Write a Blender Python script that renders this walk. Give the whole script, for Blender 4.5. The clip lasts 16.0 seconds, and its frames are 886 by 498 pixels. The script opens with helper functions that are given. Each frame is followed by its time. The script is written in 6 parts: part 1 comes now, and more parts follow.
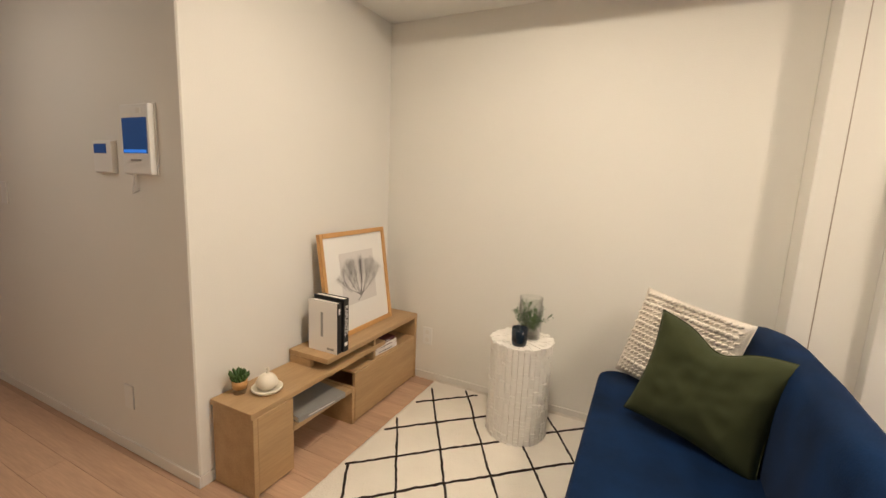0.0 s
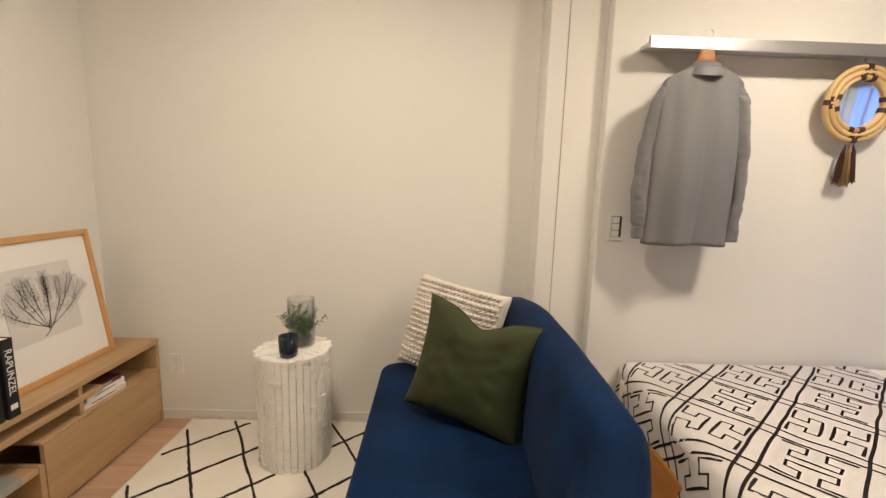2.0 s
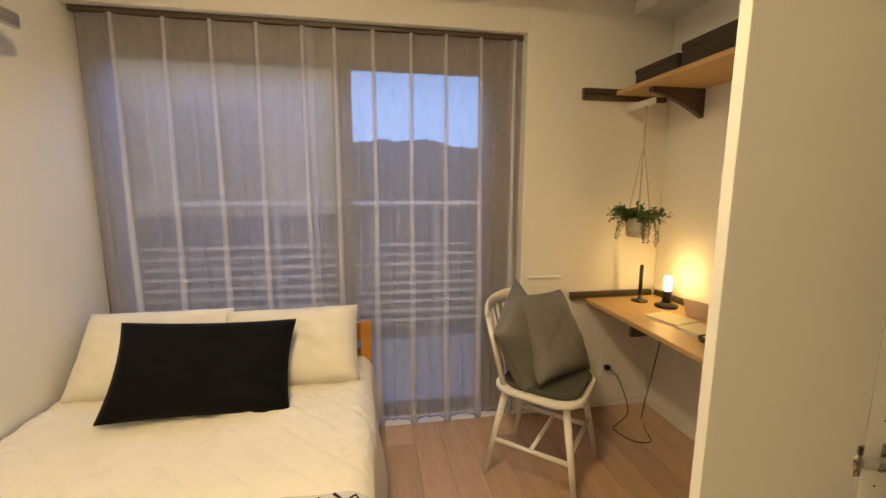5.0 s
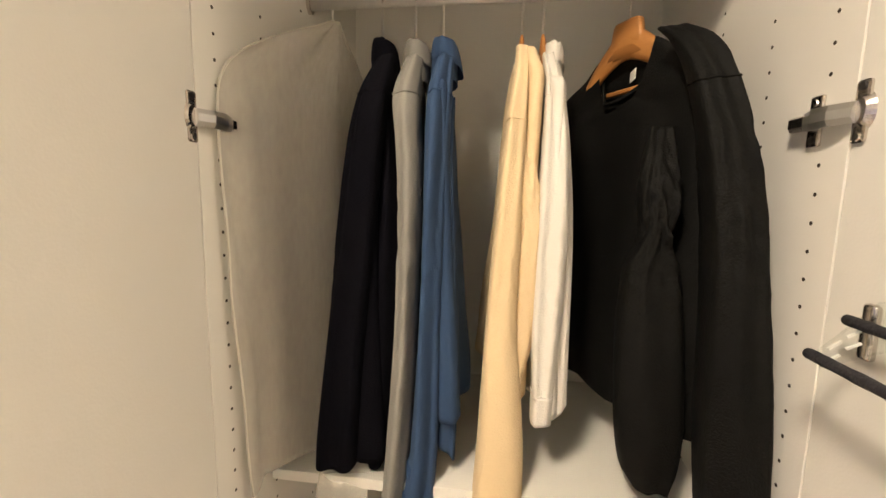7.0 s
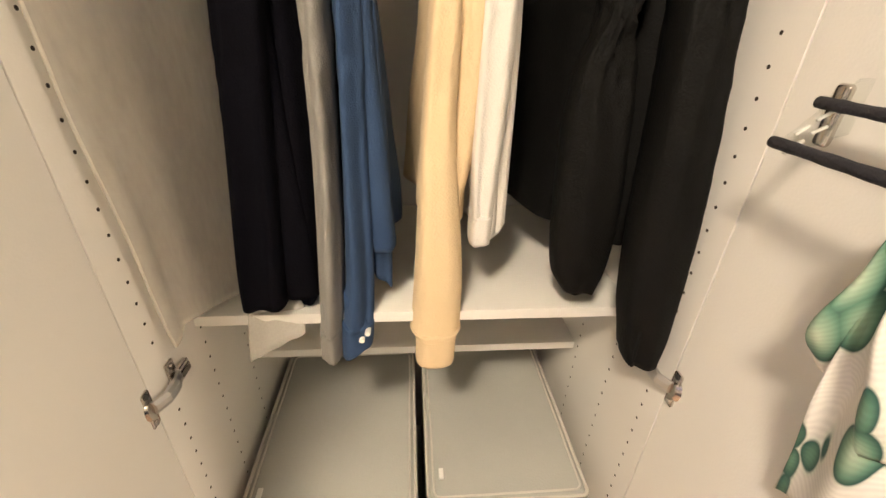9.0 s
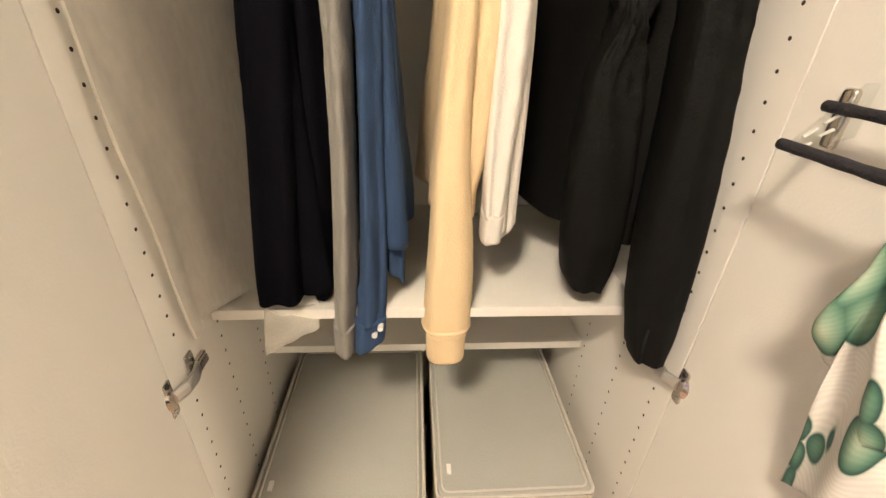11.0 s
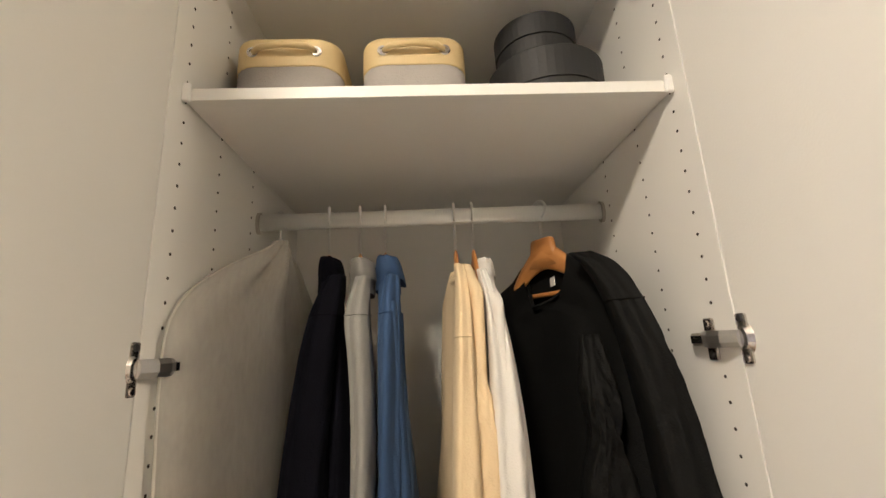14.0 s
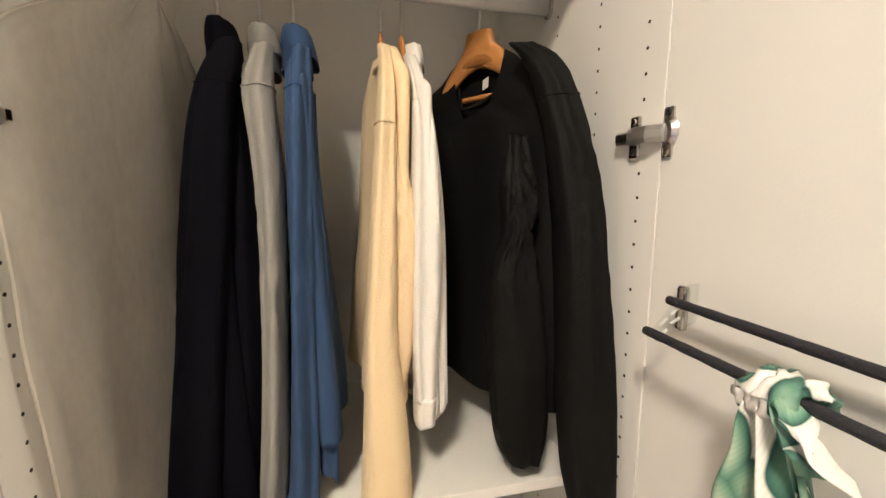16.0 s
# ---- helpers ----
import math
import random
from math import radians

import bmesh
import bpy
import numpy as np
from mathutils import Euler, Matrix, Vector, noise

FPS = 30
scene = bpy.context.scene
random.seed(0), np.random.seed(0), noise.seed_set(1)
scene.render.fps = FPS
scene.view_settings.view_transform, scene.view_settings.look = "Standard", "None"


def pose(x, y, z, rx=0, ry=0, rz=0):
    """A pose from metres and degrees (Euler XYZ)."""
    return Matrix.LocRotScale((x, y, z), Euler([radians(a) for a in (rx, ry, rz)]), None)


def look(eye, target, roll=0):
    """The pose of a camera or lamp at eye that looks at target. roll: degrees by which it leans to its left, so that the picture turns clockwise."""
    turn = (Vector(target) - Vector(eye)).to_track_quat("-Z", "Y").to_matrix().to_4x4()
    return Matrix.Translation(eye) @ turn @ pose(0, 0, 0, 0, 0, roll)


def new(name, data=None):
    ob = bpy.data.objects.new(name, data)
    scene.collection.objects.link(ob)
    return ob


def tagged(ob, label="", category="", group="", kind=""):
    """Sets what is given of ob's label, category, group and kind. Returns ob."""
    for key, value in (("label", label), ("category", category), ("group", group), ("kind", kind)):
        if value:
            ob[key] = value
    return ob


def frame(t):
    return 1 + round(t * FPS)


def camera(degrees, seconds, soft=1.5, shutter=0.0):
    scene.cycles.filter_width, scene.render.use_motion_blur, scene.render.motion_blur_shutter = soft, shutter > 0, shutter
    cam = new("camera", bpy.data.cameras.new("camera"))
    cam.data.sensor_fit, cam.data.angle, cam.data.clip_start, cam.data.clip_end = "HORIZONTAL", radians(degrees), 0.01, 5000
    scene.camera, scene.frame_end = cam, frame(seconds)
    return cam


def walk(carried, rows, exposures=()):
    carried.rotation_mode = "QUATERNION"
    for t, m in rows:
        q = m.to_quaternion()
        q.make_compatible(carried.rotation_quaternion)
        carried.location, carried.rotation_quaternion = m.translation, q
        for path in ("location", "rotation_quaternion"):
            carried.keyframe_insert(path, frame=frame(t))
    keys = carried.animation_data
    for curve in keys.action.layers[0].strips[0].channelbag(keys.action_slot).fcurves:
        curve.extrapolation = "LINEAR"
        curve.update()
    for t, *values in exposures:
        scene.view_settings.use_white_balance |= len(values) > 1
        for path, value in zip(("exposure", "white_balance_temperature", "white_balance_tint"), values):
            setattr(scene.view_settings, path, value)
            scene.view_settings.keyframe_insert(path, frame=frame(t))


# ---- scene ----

cam = camera(93.8, 16.0)
PATH = [
    (0, (0.213, 0.587, 1.353), (-0.649, 2.364, 1.042), 2.5),
    (0.5, (0.258, 0.62, 1.346), (-0.259, 2.526, 1.033), 2.2),
    (1, (0.305, 0.634, 1.336), (0.041, 2.591, 1.019), 2.1),
    (1.5, (0.319, 0.666, 1.323), (0.235, 2.639, 1.007), 1.9),
    (2, (0.313, 0.855, 1.303), (0.364, 2.832, 1.009), 1.8),
    (2.5, (0.369, 1.12, 1.314), (0.65, 3.084, 1.066), 1.3),
    (3, (0.508, 1.326, 1.357), (1.276, 3.153, 1.091), 0.2),
    (3.5, (0.701, 1.489, 1.387), (2.007, 2.973, 1.084), -0.5),
    (4, (0.952, 1.552, 1.39), (2.604, 2.632, 1.067), -0.0),
    (4.5, (1.147, 1.551, 1.37), (3.078, 1.968, 1.059), 0.3),
    (5, (1.271, 1.479, 1.366), (3.218, 1.132, 1.064), 0.2),
    (5.2, (1.311, 1.486, 1.397), (3.166, 0.817, 1.064), 0.4),
    (7.3, (1.457, 1.068, 1.396), (1.52, -0.913, 1.126), 0.9),
    (7.5, (1.476, 1.064, 1.395), (1.433, -0.911, 1.086), 1.0),
    (8, (1.481, 1.056, 1.387), (1.328, -0.879, 0.904), 1.5),
    (8.5, (1.462, 1.032, 1.361), (1.298, -0.786, 0.544), 1.6),
    (10.8, (1.471, 1.041, 1.324), (1.337, -0.623, 0.223), 2.4),
    (11, (1.477, 1.047, 1.343), (1.334, -0.702, 0.382), 2.2),
    (11.5, (1.481, 1.061, 1.394), (1.334, -0.847, 0.812), 1.3),
    (12, (1.48, 1.085, 1.429), (1.325, -0.9, 1.242), 0.2),
    (12.5, (1.475, 1.126, 1.462), (1.312, -0.86, 1.639), -0.9),
    (13, (1.471, 1.164, 1.49), (1.306, -0.766, 1.987), -2.4),
    (13.5, (1.488, 1.181, 1.501), (1.286, -0.7, 2.152), -3.1),
    (14, (1.473, 1.133, 1.493), (1.369, -0.812, 1.947), -2.9),
    (14.5, (1.474, 1.102, 1.464), (1.437, -0.891, 1.626), -2.0),
    (15, (1.474, 1.104, 1.439), (1.429, -0.895, 1.369), -1.1),
    (15.5, (1.477, 1.1, 1.43), (1.296, -0.88, 1.21), -0.4),
    (16, (1.471, 1.077, 1.415), (1.016, -0.849, 1.126), 0.3),
]
EXPOSURES = [(0, 0.1, 6350, 11), (1.5, 0.0, 6350, 12), (2.5, 0.0, 6250, 11), (3.5, -0.05, 6500, 10), (4.0, -0.08, 8100, 6), (4.5, -0.15, 9700, 2), (5.2, -0.2, 9400, 4), (7.3, 0.8, 6450, 10),
             (8.5, 0.85, 6550, 11), (11.5, 0.88, 6500, 11), (12.5, 0.66, 6200, 10), (13.0, 0.4, 6000, 9), (13.5, 0.22, 6050, 9), (14.0, 0.4, 6000, 9), (15.0, 0.65, 6000, 9), (16.0, 0.68, 6050, 10)]
walk(cam, [(t, look(eye, target, roll)) for t, eye, target, roll in PATH], EXPOSURES)


# ---- world and lights ----
world = bpy.data.worlds.new("dusk_sky")
scene.world = world
world.use_nodes = True
wn = world.node_tree.nodes
sky = wn.new("ShaderNodeTexSky")
sky.sky_type = "NISHITA"
sky.sun_disc = False
sky.sun_elevation, sky.sun_rotation = radians(10), radians(200)
wn["Background"].inputs[1].default_value = 0.15
world.node_tree.links.new(sky.outputs[0], wn["Background"].inputs[0])

WARM = (1.0, 0.84, 0.64)


def area(name, m, sx, sy, watts, colour):
    la = bpy.data.lights.new(name, "AREA")
    la.shape, la.size, la.size_y, la.energy, la.color = "RECTANGLE", sx, sy, watts, colour
    ob = new(name, la)
    ob.matrix_world = m
    return ob


area("ceiling_lamp_bedroom", pose(1.90, 1.72, 2.53), 0.26, 0.26, 32, WARM)
area("ceiling_lamp_living", pose(-0.1, 1.72, 2.53), 0.14, 0.14, 27, WARM)
# added fill lamp outside the window: stands in for dusk sky on the curtains
area("window_sky_fill", pose(4.25, 1.7, 2.52, 0, 42, 0), 0.5, 2.0, 34, (0.20, 0.34, 1.0))
area("ceiling_lamp_hall", pose(-2.3, 0.7, 2.33), 0.15, 0.15, 5, (1.0, 0.9, 0.78))


# ---- materials ----
def mat(name, col, rough=0.6, var=0.06, scale=3.0, fine=80.0, bump=0.1, metal=0.0, sheen=0.0, stretch=(1, 1, 1), trans=0.0, spec=0.5, dark=None, grain=0.0):
    """A principled material with tone variation at two scales and fine relief."""
    m = bpy.data.materials.new(name)
    m.use_nodes = True
    nt = m.node_tree
    n, ln = nt.nodes, nt.links.new
    p = n["Principled BSDF"]
    tc, mp = n.new("ShaderNodeTexCoord"), n.new("ShaderNodeMapping")
    mp.inputs["Scale"].default_value = stretch
    ln(tc.outputs["Object"], mp.inputs[0])
    a, b = n.new("ShaderNodeTexNoise"), n.new("ShaderNodeTexNoise")
    a.inputs["Scale"].default_value, a.inputs["Detail"].default_value = scale, 4
    b.inputs["Scale"].default_value, b.inputs["Detail"].default_value = fine, 3
    ln(mp.outputs[0], a.inputs[0]), ln(mp.outputs[0], b.inputs[0])
    mix = n.new("ShaderNodeMix")
    mix.data_type = "RGBA"
    lo = dark or tuple(max(0, c * (1 - var * 1.6)) for c in col)
    hi = tuple(min(1, c * (1 + var)) for c in col)
    mix.inputs[6].default_value, mix.inputs[7].default_value = (*lo, 1), (*hi, 1)
    add = n.new("ShaderNodeMath")
    add.operation = "MULTIPLY_ADD"
    add.inputs[1].default_value, add.inputs[2].default_value = 0.35 + grain, -0.1 - grain / 2
    ln(b.outputs[0], add.inputs[0])
    s2 = n.new("ShaderNodeMath")
    s2.use_clamp = True
    ln(a.outputs[0], s2.inputs[0]), ln(add.outputs[0], s2.inputs[1])
    ln(s2.outputs[0], mix.inputs[0])
    ln(mix.outputs[2], p.inputs["Base Color"])
    p.inputs["Roughness"].default_value, p.inputs["Metallic"].default_value = rough, metal
    p.inputs["Specular IOR Level"].default_value = spec
    if sheen:
        p.inputs["Sheen Weight"].default_value, p.inputs["Sheen Roughness"].default_value = sheen, 0.45
        p.inputs["Sheen Tint"].default_value = (*[min(1, c * 2 + 0.15) for c in col], 1)
    if trans:
        p.inputs["Transmission Weight"].default_value = trans
    if bump:
        bp = n.new("ShaderNodeBump")
        bp.inputs["Strength"].default_value, bp.inputs["Distance"].default_value = bump, 0.004
        ln(b.outputs[0], bp.inputs["Height"]), ln(bp.outputs[0], p.inputs["Normal"])
    return m


def plank_mat(name, a, b, stretch):
    """Wood whose tone changes from board to board, with long grain."""
    m = mat(name, a, rough=0.42, var=0.12, scale=2.2, fine=14, bump=0.05, stretch=stretch, dark=b, grain=0.5)
    nt = m.node_tree
    info = nt.nodes.new("ShaderNodeObjectInfo")
    hsv = nt.nodes.new("ShaderNodeHueSaturation")
    mr = nt.nodes.new("ShaderNodeMapRange")
    mr.inputs[3].default_value, mr.inputs[4].default_value = 0.88, 1.1
    nt.links.new(info.outputs["Random"], mr.inputs[0])
    nt.links.new(mr.outputs[0], hsv.inputs["Value"])
    p = nt.nodes["Principled BSDF"]
    src = p.inputs["Base Color"].links[0].from_socket
    nt.links.new(src, hsv.inputs["Color"])
    nt.links.new(hsv.outputs[0], p.inputs["Base Color"])
    return m


def glow(name, col, strength):
    m = bpy.data.materials.new(name)
    m.use_nodes = True
    p = m.node_tree.nodes["Principled BSDF"]
    p.inputs["Base Color"].default_value = (*col, 1)
    p.inputs["Emission Color"].default_value, p.inputs["Emission Strength"].default_value = (*col, 1), strength
    return m


def sheer(name, col, see, back):
    """Thin cloth: part of the light goes straight through, part is scattered."""
    m = bpy.data.materials.new(name)
    m.use_nodes = True
    n, ln = m.node_tree.nodes, m.node_tree.links.new
    n.remove(n["Principled BSDF"])
    d, t, tr = n.new("ShaderNodeBsdfDiffuse"), n.new("ShaderNodeBsdfTranslucent"), n.new("ShaderNodeBsdfTransparent")
    w = n.new("ShaderNodeTexNoise")
    w.inputs["Scale"].default_value = 30
    r = n.new("ShaderNodeMapRange")
    r.inputs[3].default_value, r.inputs[4].default_value = see - 0.05, see + 0.05
    ln(w.outputs[0], r.inputs[0])
    for k in (d, t):
        k.inputs[0].default_value = (*col, 1)
    a, b = n.new("ShaderNodeMixShader"), n.new("ShaderNodeMixShader")
    a.inputs[0].default_value = back
    ln(d.outputs[0], a.inputs[1]), ln(t.outputs[0], a.inputs[2])
    ln(r.outputs[0], b.inputs[0]), ln(a.outputs[0], b.inputs[1]), ln(tr.outputs[0], b.inputs[2])
    ln(b.outputs[0], n["Material Output"].inputs[0])
    return m


def pane_mat(name, tint=(0.95, 0.97, 1)):
    m = bpy.data.materials.new(name)
    m.use_nodes = True
    n, ln = m.node_tree.nodes, m.node_tree.links.new
    n.remove(n["Principled BSDF"])
    g, t, lw, f, x = n.new("ShaderNodeBsdfGlossy"), n.new("ShaderNodeBsdfTransparent"), n.new("ShaderNodeLayerWeight"), n.new("ShaderNodeMath"), n.new("ShaderNodeMixShader")
    f.operation, f.inputs[1].default_value = "POWER", 3.0
    lw.inputs[0].default_value = 0.55
    ln(lw.outputs["Facing"], f.inputs[0])
    g.inputs["Roughness"].default_value = 0.01
    t.inputs[0].default_value = (*tint, 1)
    ln(f.outputs[0], x.inputs[0]), ln(t.outputs[0], x.inputs[1]), ln(g.outputs[0], x.inputs[2])
    ln(x.outputs[0], n["Material Output"].inputs[0])
    return m


WALL = mat("wallpaper", (0.80, 0.78, 0.73), 0.85, 0.025, 1.2, 220, 0.25)
CEIL = mat("ceiling_paper", (0.78, 0.77, 0.73), 0.9, 0.02, 1.5, 180, 0.2)
TRIM = mat("trim_white", (0.78, 0.75, 0.70), 0.5, 0.03)
PLASTIC = mat("white_plastic", (0.82, 0.81, 0.78), 0.35, 0.02, bump=0.02)
FLOOR = plank_mat("oak_floor", (0.56, 0.37, 0.25), (0.40, 0.25, 0.165), (0.7, 9, 1))
OAK = mat("oak_veneer", (0.47, 0.315, 0.165), 0.5, 0.16, 2.2, 16, 0.06, stretch=(7, 0.6, 7), dark=(0.34, 0.215, 0.105), grain=0.4)
OAKX = mat("oak_veneer_x", (0.58, 0.37, 0.17), 0.45, 0.14, 2.2, 16, 0.05, stretch=(0.6, 7, 7), dark=(0.46, 0.28, 0.12), grain=0.35)
PINE = mat("pine_orange", (0.56, 0.25, 0.06), 0.4, 0.14, 2.5, 18, 0.04, stretch=(6, 0.7, 6), dark=(0.43, 0.17, 0.035), grain=0.3)
FRAMEWOOD = mat("frame_wood", (0.60, 0.33, 0.12), 0.45, 0.12, 4, 30, 0.05, stretch=(6, 6, 0.8))
WARDROBE = mat("white_foil", (0.80, 0.785, 0.74), 0.5, 0.015, 2, 300, 0.06)
# strong tone variation puts the velvet's mottled sheen into its base colour
VELVET = mat("navy_velvet", (0.003, 0.018, 0.062), 0.8, 0.5, 8, 240, 0.3, sheen=0.18, spec=0.12)
OLIVE = mat("olive_linen", (0.048, 0.056, 0.026), 0.9, 0.1, 6, 420, 0.4, sheen=0.15, spec=0.15)
KNIT = mat("cream_wool", (0.74, 0.68, 0.60), 0.95, 0.12, 9, 160, 0.8, sheen=0.2, spec=0.1)
RUG = mat("rug_wool", (0.80, 0.745, 0.66), 0.97, 0.07, 5, 130, 1.0, sheen=0.15, spec=0.1)
RUGLINE = mat("rug_black_wool", (0.035, 0.026, 0.022), 0.97, 0.2, 30, 160, 1.0, spec=0.1)
SHEET = mat("cream_cotton", (0.84, 0.80, 0.70), 0.9, 0.04, 4, 160, 0.3, sheen=0.1, spec=0.15)
BLANKET = mat("white_cotton_print", (0.66, 0.62, 0.585), 0.92, 0.04, 4, 200, 0.35, sheen=0.1, spec=0.15)
INK = mat("black_print", (0.022, 0.02, 0.02), 0.9, 0.15, 30, 200, 0.3, spec=0.15)
BLACKVEL = mat("black_velvet", (0.004, 0.004, 0.005), 0.75, 0.35, 7, 240, 0.25, sheen=0.14, spec=0.12)
GREYCOT = mat("grey_cushion", (0.185, 0.18, 0.165), 0.92, 0.1, 6, 260, 0.35, sheen=0.12, spec=0.15)
DARKGREY = mat("dark_seat_pad", (0.075, 0.075, 0.062), 0.92, 0.12, 8, 220, 0.4, spec=0.15)
SHIRT = mat("grey_satin_shirt", (0.19, 0.19, 0.20), 0.5, 0.06, 5, 500, 0.12, sheen=0.2)
NAVY = mat("navy_cotton", (0.005, 0.005, 0.008), 0.92, 0.22, 14, 420, 0.4, spec=0.05)
GREYSH = mat("grey_flannel", (0.25, 0.24, 0.225), 0.9, 0.1, 14, 420, 0.35, sheen=0.1, spec=0.15)
DENIM = mat("blue_chambray", (0.035, 0.069, 0.148), 0.85, 0.14, 10, 500, 0.35, sheen=0.08, spec=0.2)
CREAM = mat("pale_yellow_cotton", (0.76, 0.59, 0.37), 0.9, 0.06, 8, 320, 0.3, sheen=0.1, spec=0.15)
WHITESH = mat("white_cotton", (0.72, 0.69, 0.645), 0.88, 0.04, 8, 380, 0.3, sheen=0.1, spec=0.15)
BLACKKN = mat("black_crepe", (0.0042, 0.0042, 0.004), 0.65, 0.25, 12, 380, 0.35, spec=0.14)
COVER = sheer("garment_cover_cloth", (0.92, 0.89, 0.82), 0.58, 0.3)
# denser copy of the cover cloth, for its bright look at grazing angles
COVERRIM = sheer("garment_cover_bright_rim", (0.92, 0.89, 0.82), 0.40, 0.35)
CURTAIN = sheer("sheer_curtain", (0.86, 0.86, 0.92), 0.56, 0.5)
PLEAT = sheer("folded_curtain", (0.86, 0.86, 0.91), 0.42, 0.45)
HEM = mat("blue_hem_cord", (0.06, 0.08, 0.32), 0.8, 0.05)
CHROME = mat("nickel", (0.62, 0.58, 0.54), 0.22, 0.05, 20, 200, 0.02, metal=1)
ALU = mat("brushed_aluminium", (0.66, 0.66, 0.66), 0.34, 0.04, 3, 90, 0.05, metal=1, stretch=(0.3, 20, 20))
RAILALU = mat("satin_rail", (0.74, 0.73, 0.70), 0.42, 0.03, 8, 200, 0.03, metal=0.35)
BLACKMET = mat("black_metal", (0.018, 0.017, 0.018), 0.42, 0.1, 20, 200, 0.1)
BLACKFOAM = mat("black_foam", (0.018, 0.017, 0.022), 0.8, 0.15, 30, 300, 0.5)
GLASSY = pane_mat("clear_acrylic", (0.97, 0.98, 0.975))
PANE = pane_mat("window_glass")
HANGER = mat("hanger_wood", (0.44, 0.19, 0.055), 0.4, 0.12, 9, 60, 0.04, stretch=(1, 6, 6))
RATTAN = mat("rattan", (0.62, 0.43, 0.20), 0.6, 0.14, 12, 90, 0.3)
BINDING = mat("dark_binding", (0.055, 0.022, 0.014), 0.7, 0.15, 20, 150, 0.4)
JUTE = mat("jute_thread", (0.30, 0.19, 0.075), 0.9, 0.2, 30, 200, 0.5)
CANVAS = mat("canvas", (0.84, 0.80, 0.72), 0.85, 0.02, 5, 500, 0.4)
PAPER = mat("white_paper", (0.84, 0.82, 0.78), 0.8, 0.02, bump=0.02)
PRINTPAPER = mat("grey_print_paper", (0.70, 0.67, 0.64), 0.8, 0.02, bump=0.02)
BOOKW = mat("white_cover", (0.80, 0.77, 0.74), 0.4, 0.02, bump=0.02)
BOOKK = mat("black_cover", (0.012, 0.012, 0.013), 0.35, 0.1, bump=0.02)
BOOKG = mat("grey_cover", (0.30, 0.30, 0.29), 0.35, 0.05, bump=0.02)
BOOKR = mat("maroon_cover", (0.10, 0.025, 0.03), 0.4, 0.1, bump=0.02)
BARK = mat("white_bark", (0.86, 0.83, 0.78), 0.85, 0.07, 7, 60, 0.9, stretch=(1, 1, 0.4))
BARKD = mat("bark_crack", (0.42, 0.36, 0.30), 0.95, 0.2, 20, 90, 0.6)
LEAF = mat("leaf_green", (0.055, 0.115, 0.025), 0.5, 0.35, 30, 120, 0.1)
LEAF2 = mat("grey_green_leaf", (0.10, 0.155, 0.085), 0.55, 0.3, 40, 120, 0.1)
SOIL = mat("soil_moss", (0.07, 0.06, 0.025), 0.95, 0.4, 40, 200, 0.6)
CUP = mat("blue_black_glass", (0.006, 0.014, 0.024), 0.12, 0.1, 20, 60, 0.02)
POT = mat("woven_pot", (0.55, 0.50, 0.42), 0.9, 0.15, 30, 120, 0.6)
CERAM = mat("cream_ceramic", (0.80, 0.74, 0.62), 0.35, 0.03, bump=0.02)
WHITEPAINT = mat("white_lacquer", (0.80, 0.77, 0.71), 0.35, 0.03, bump=0.02)
BROWNRAIL = mat("brown_rail", (0.085, 0.06, 0.04), 0.5, 0.1)
DARKBOX = mat("dark_box_board", (0.045, 0.032, 0.022), 0.7, 0.15, 10, 120, 0.1)
NOTE = mat("pale_yellow_paper", (0.78, 0.68, 0.42), 0.7, 0.04, bump=0.03)
PINKCARD = mat("pale_pink_card", (0.72, 0.52, 0.42), 0.3, 0.04, bump=0.02)
BOXFAB = mat("grey_linen_box", (0.40, 0.37, 0.34), 0.95, 0.12, 12, 340, 0.5)
BOXTRIM = mat("tan_leatherette", (0.62, 0.47, 0.24), 0.55, 0.06, 12, 200, 0.1)
HATBOX = mat("black_card", (0.020, 0.020, 0.020), 0.6, 0.12, 12, 120, 0.08)
BOXW = mat("beige_ribbed_cloth", (0.66, 0.60, 0.52), 0.9, 0.04, 10, 260, 0.3)
BOXTOP = mat("grey_box_lid", (0.42, 0.42, 0.385), 0.75, 0.06, 5, 240, 0.2)
PIPING = mat("pale_piping", (0.60, 0.57, 0.52), 0.5, 0.05)
SCREEN = glow("blue_screen", (0.008, 0.045, 0.15), 0.45)
SCREENBAND = glow("bright_screen_band", (0.02, 0.16, 0.60), 0.8)
HOLE = mat("hole_dark", (0.03, 0.022, 0.015), 0.9, 0.1)
DOORWOOD = mat("red_brown_door", (0.16, 0.05, 0.03), 0.5, 0.15, 3, 30, 0.05, stretch=(6, 6, 0.7))
MIRROR = mat("mirror_glass", (0.9, 0.9, 0.9), 0.01, 0.0, bump=0, metal=1)
BULB = glow("warm_bulb", (1.0, 0.72, 0.36), 28)
LAMPGLOW = glow("ceiling_lamp_glass", (1.0, 0.86, 0.66), 6)


# ---- building helpers ----
def part(name, bm, material, parent=None, label="", smooth=False):
    """Link a bmesh as one mesh object, under a thing or part."""
    me = bpy.data.meshes.new(name)
    bmesh.ops.recalc_face_normals(bm, faces=bm.faces)
    bm.to_mesh(me)
    bm.free()
    if smooth:
        for f in me.polygons:
            f.use_smooth = True
    me.materials.append(material)
    ob = new(name, me)
    ob.parent = parent
    if label:
        ob["label"] = label
    return ob


def thing(name, m, label, category, group=""):
    ob = new(name)
    ob.empty_display_size = 0.05
    ob.matrix_world = m
    return tagged(ob, label, category, group)


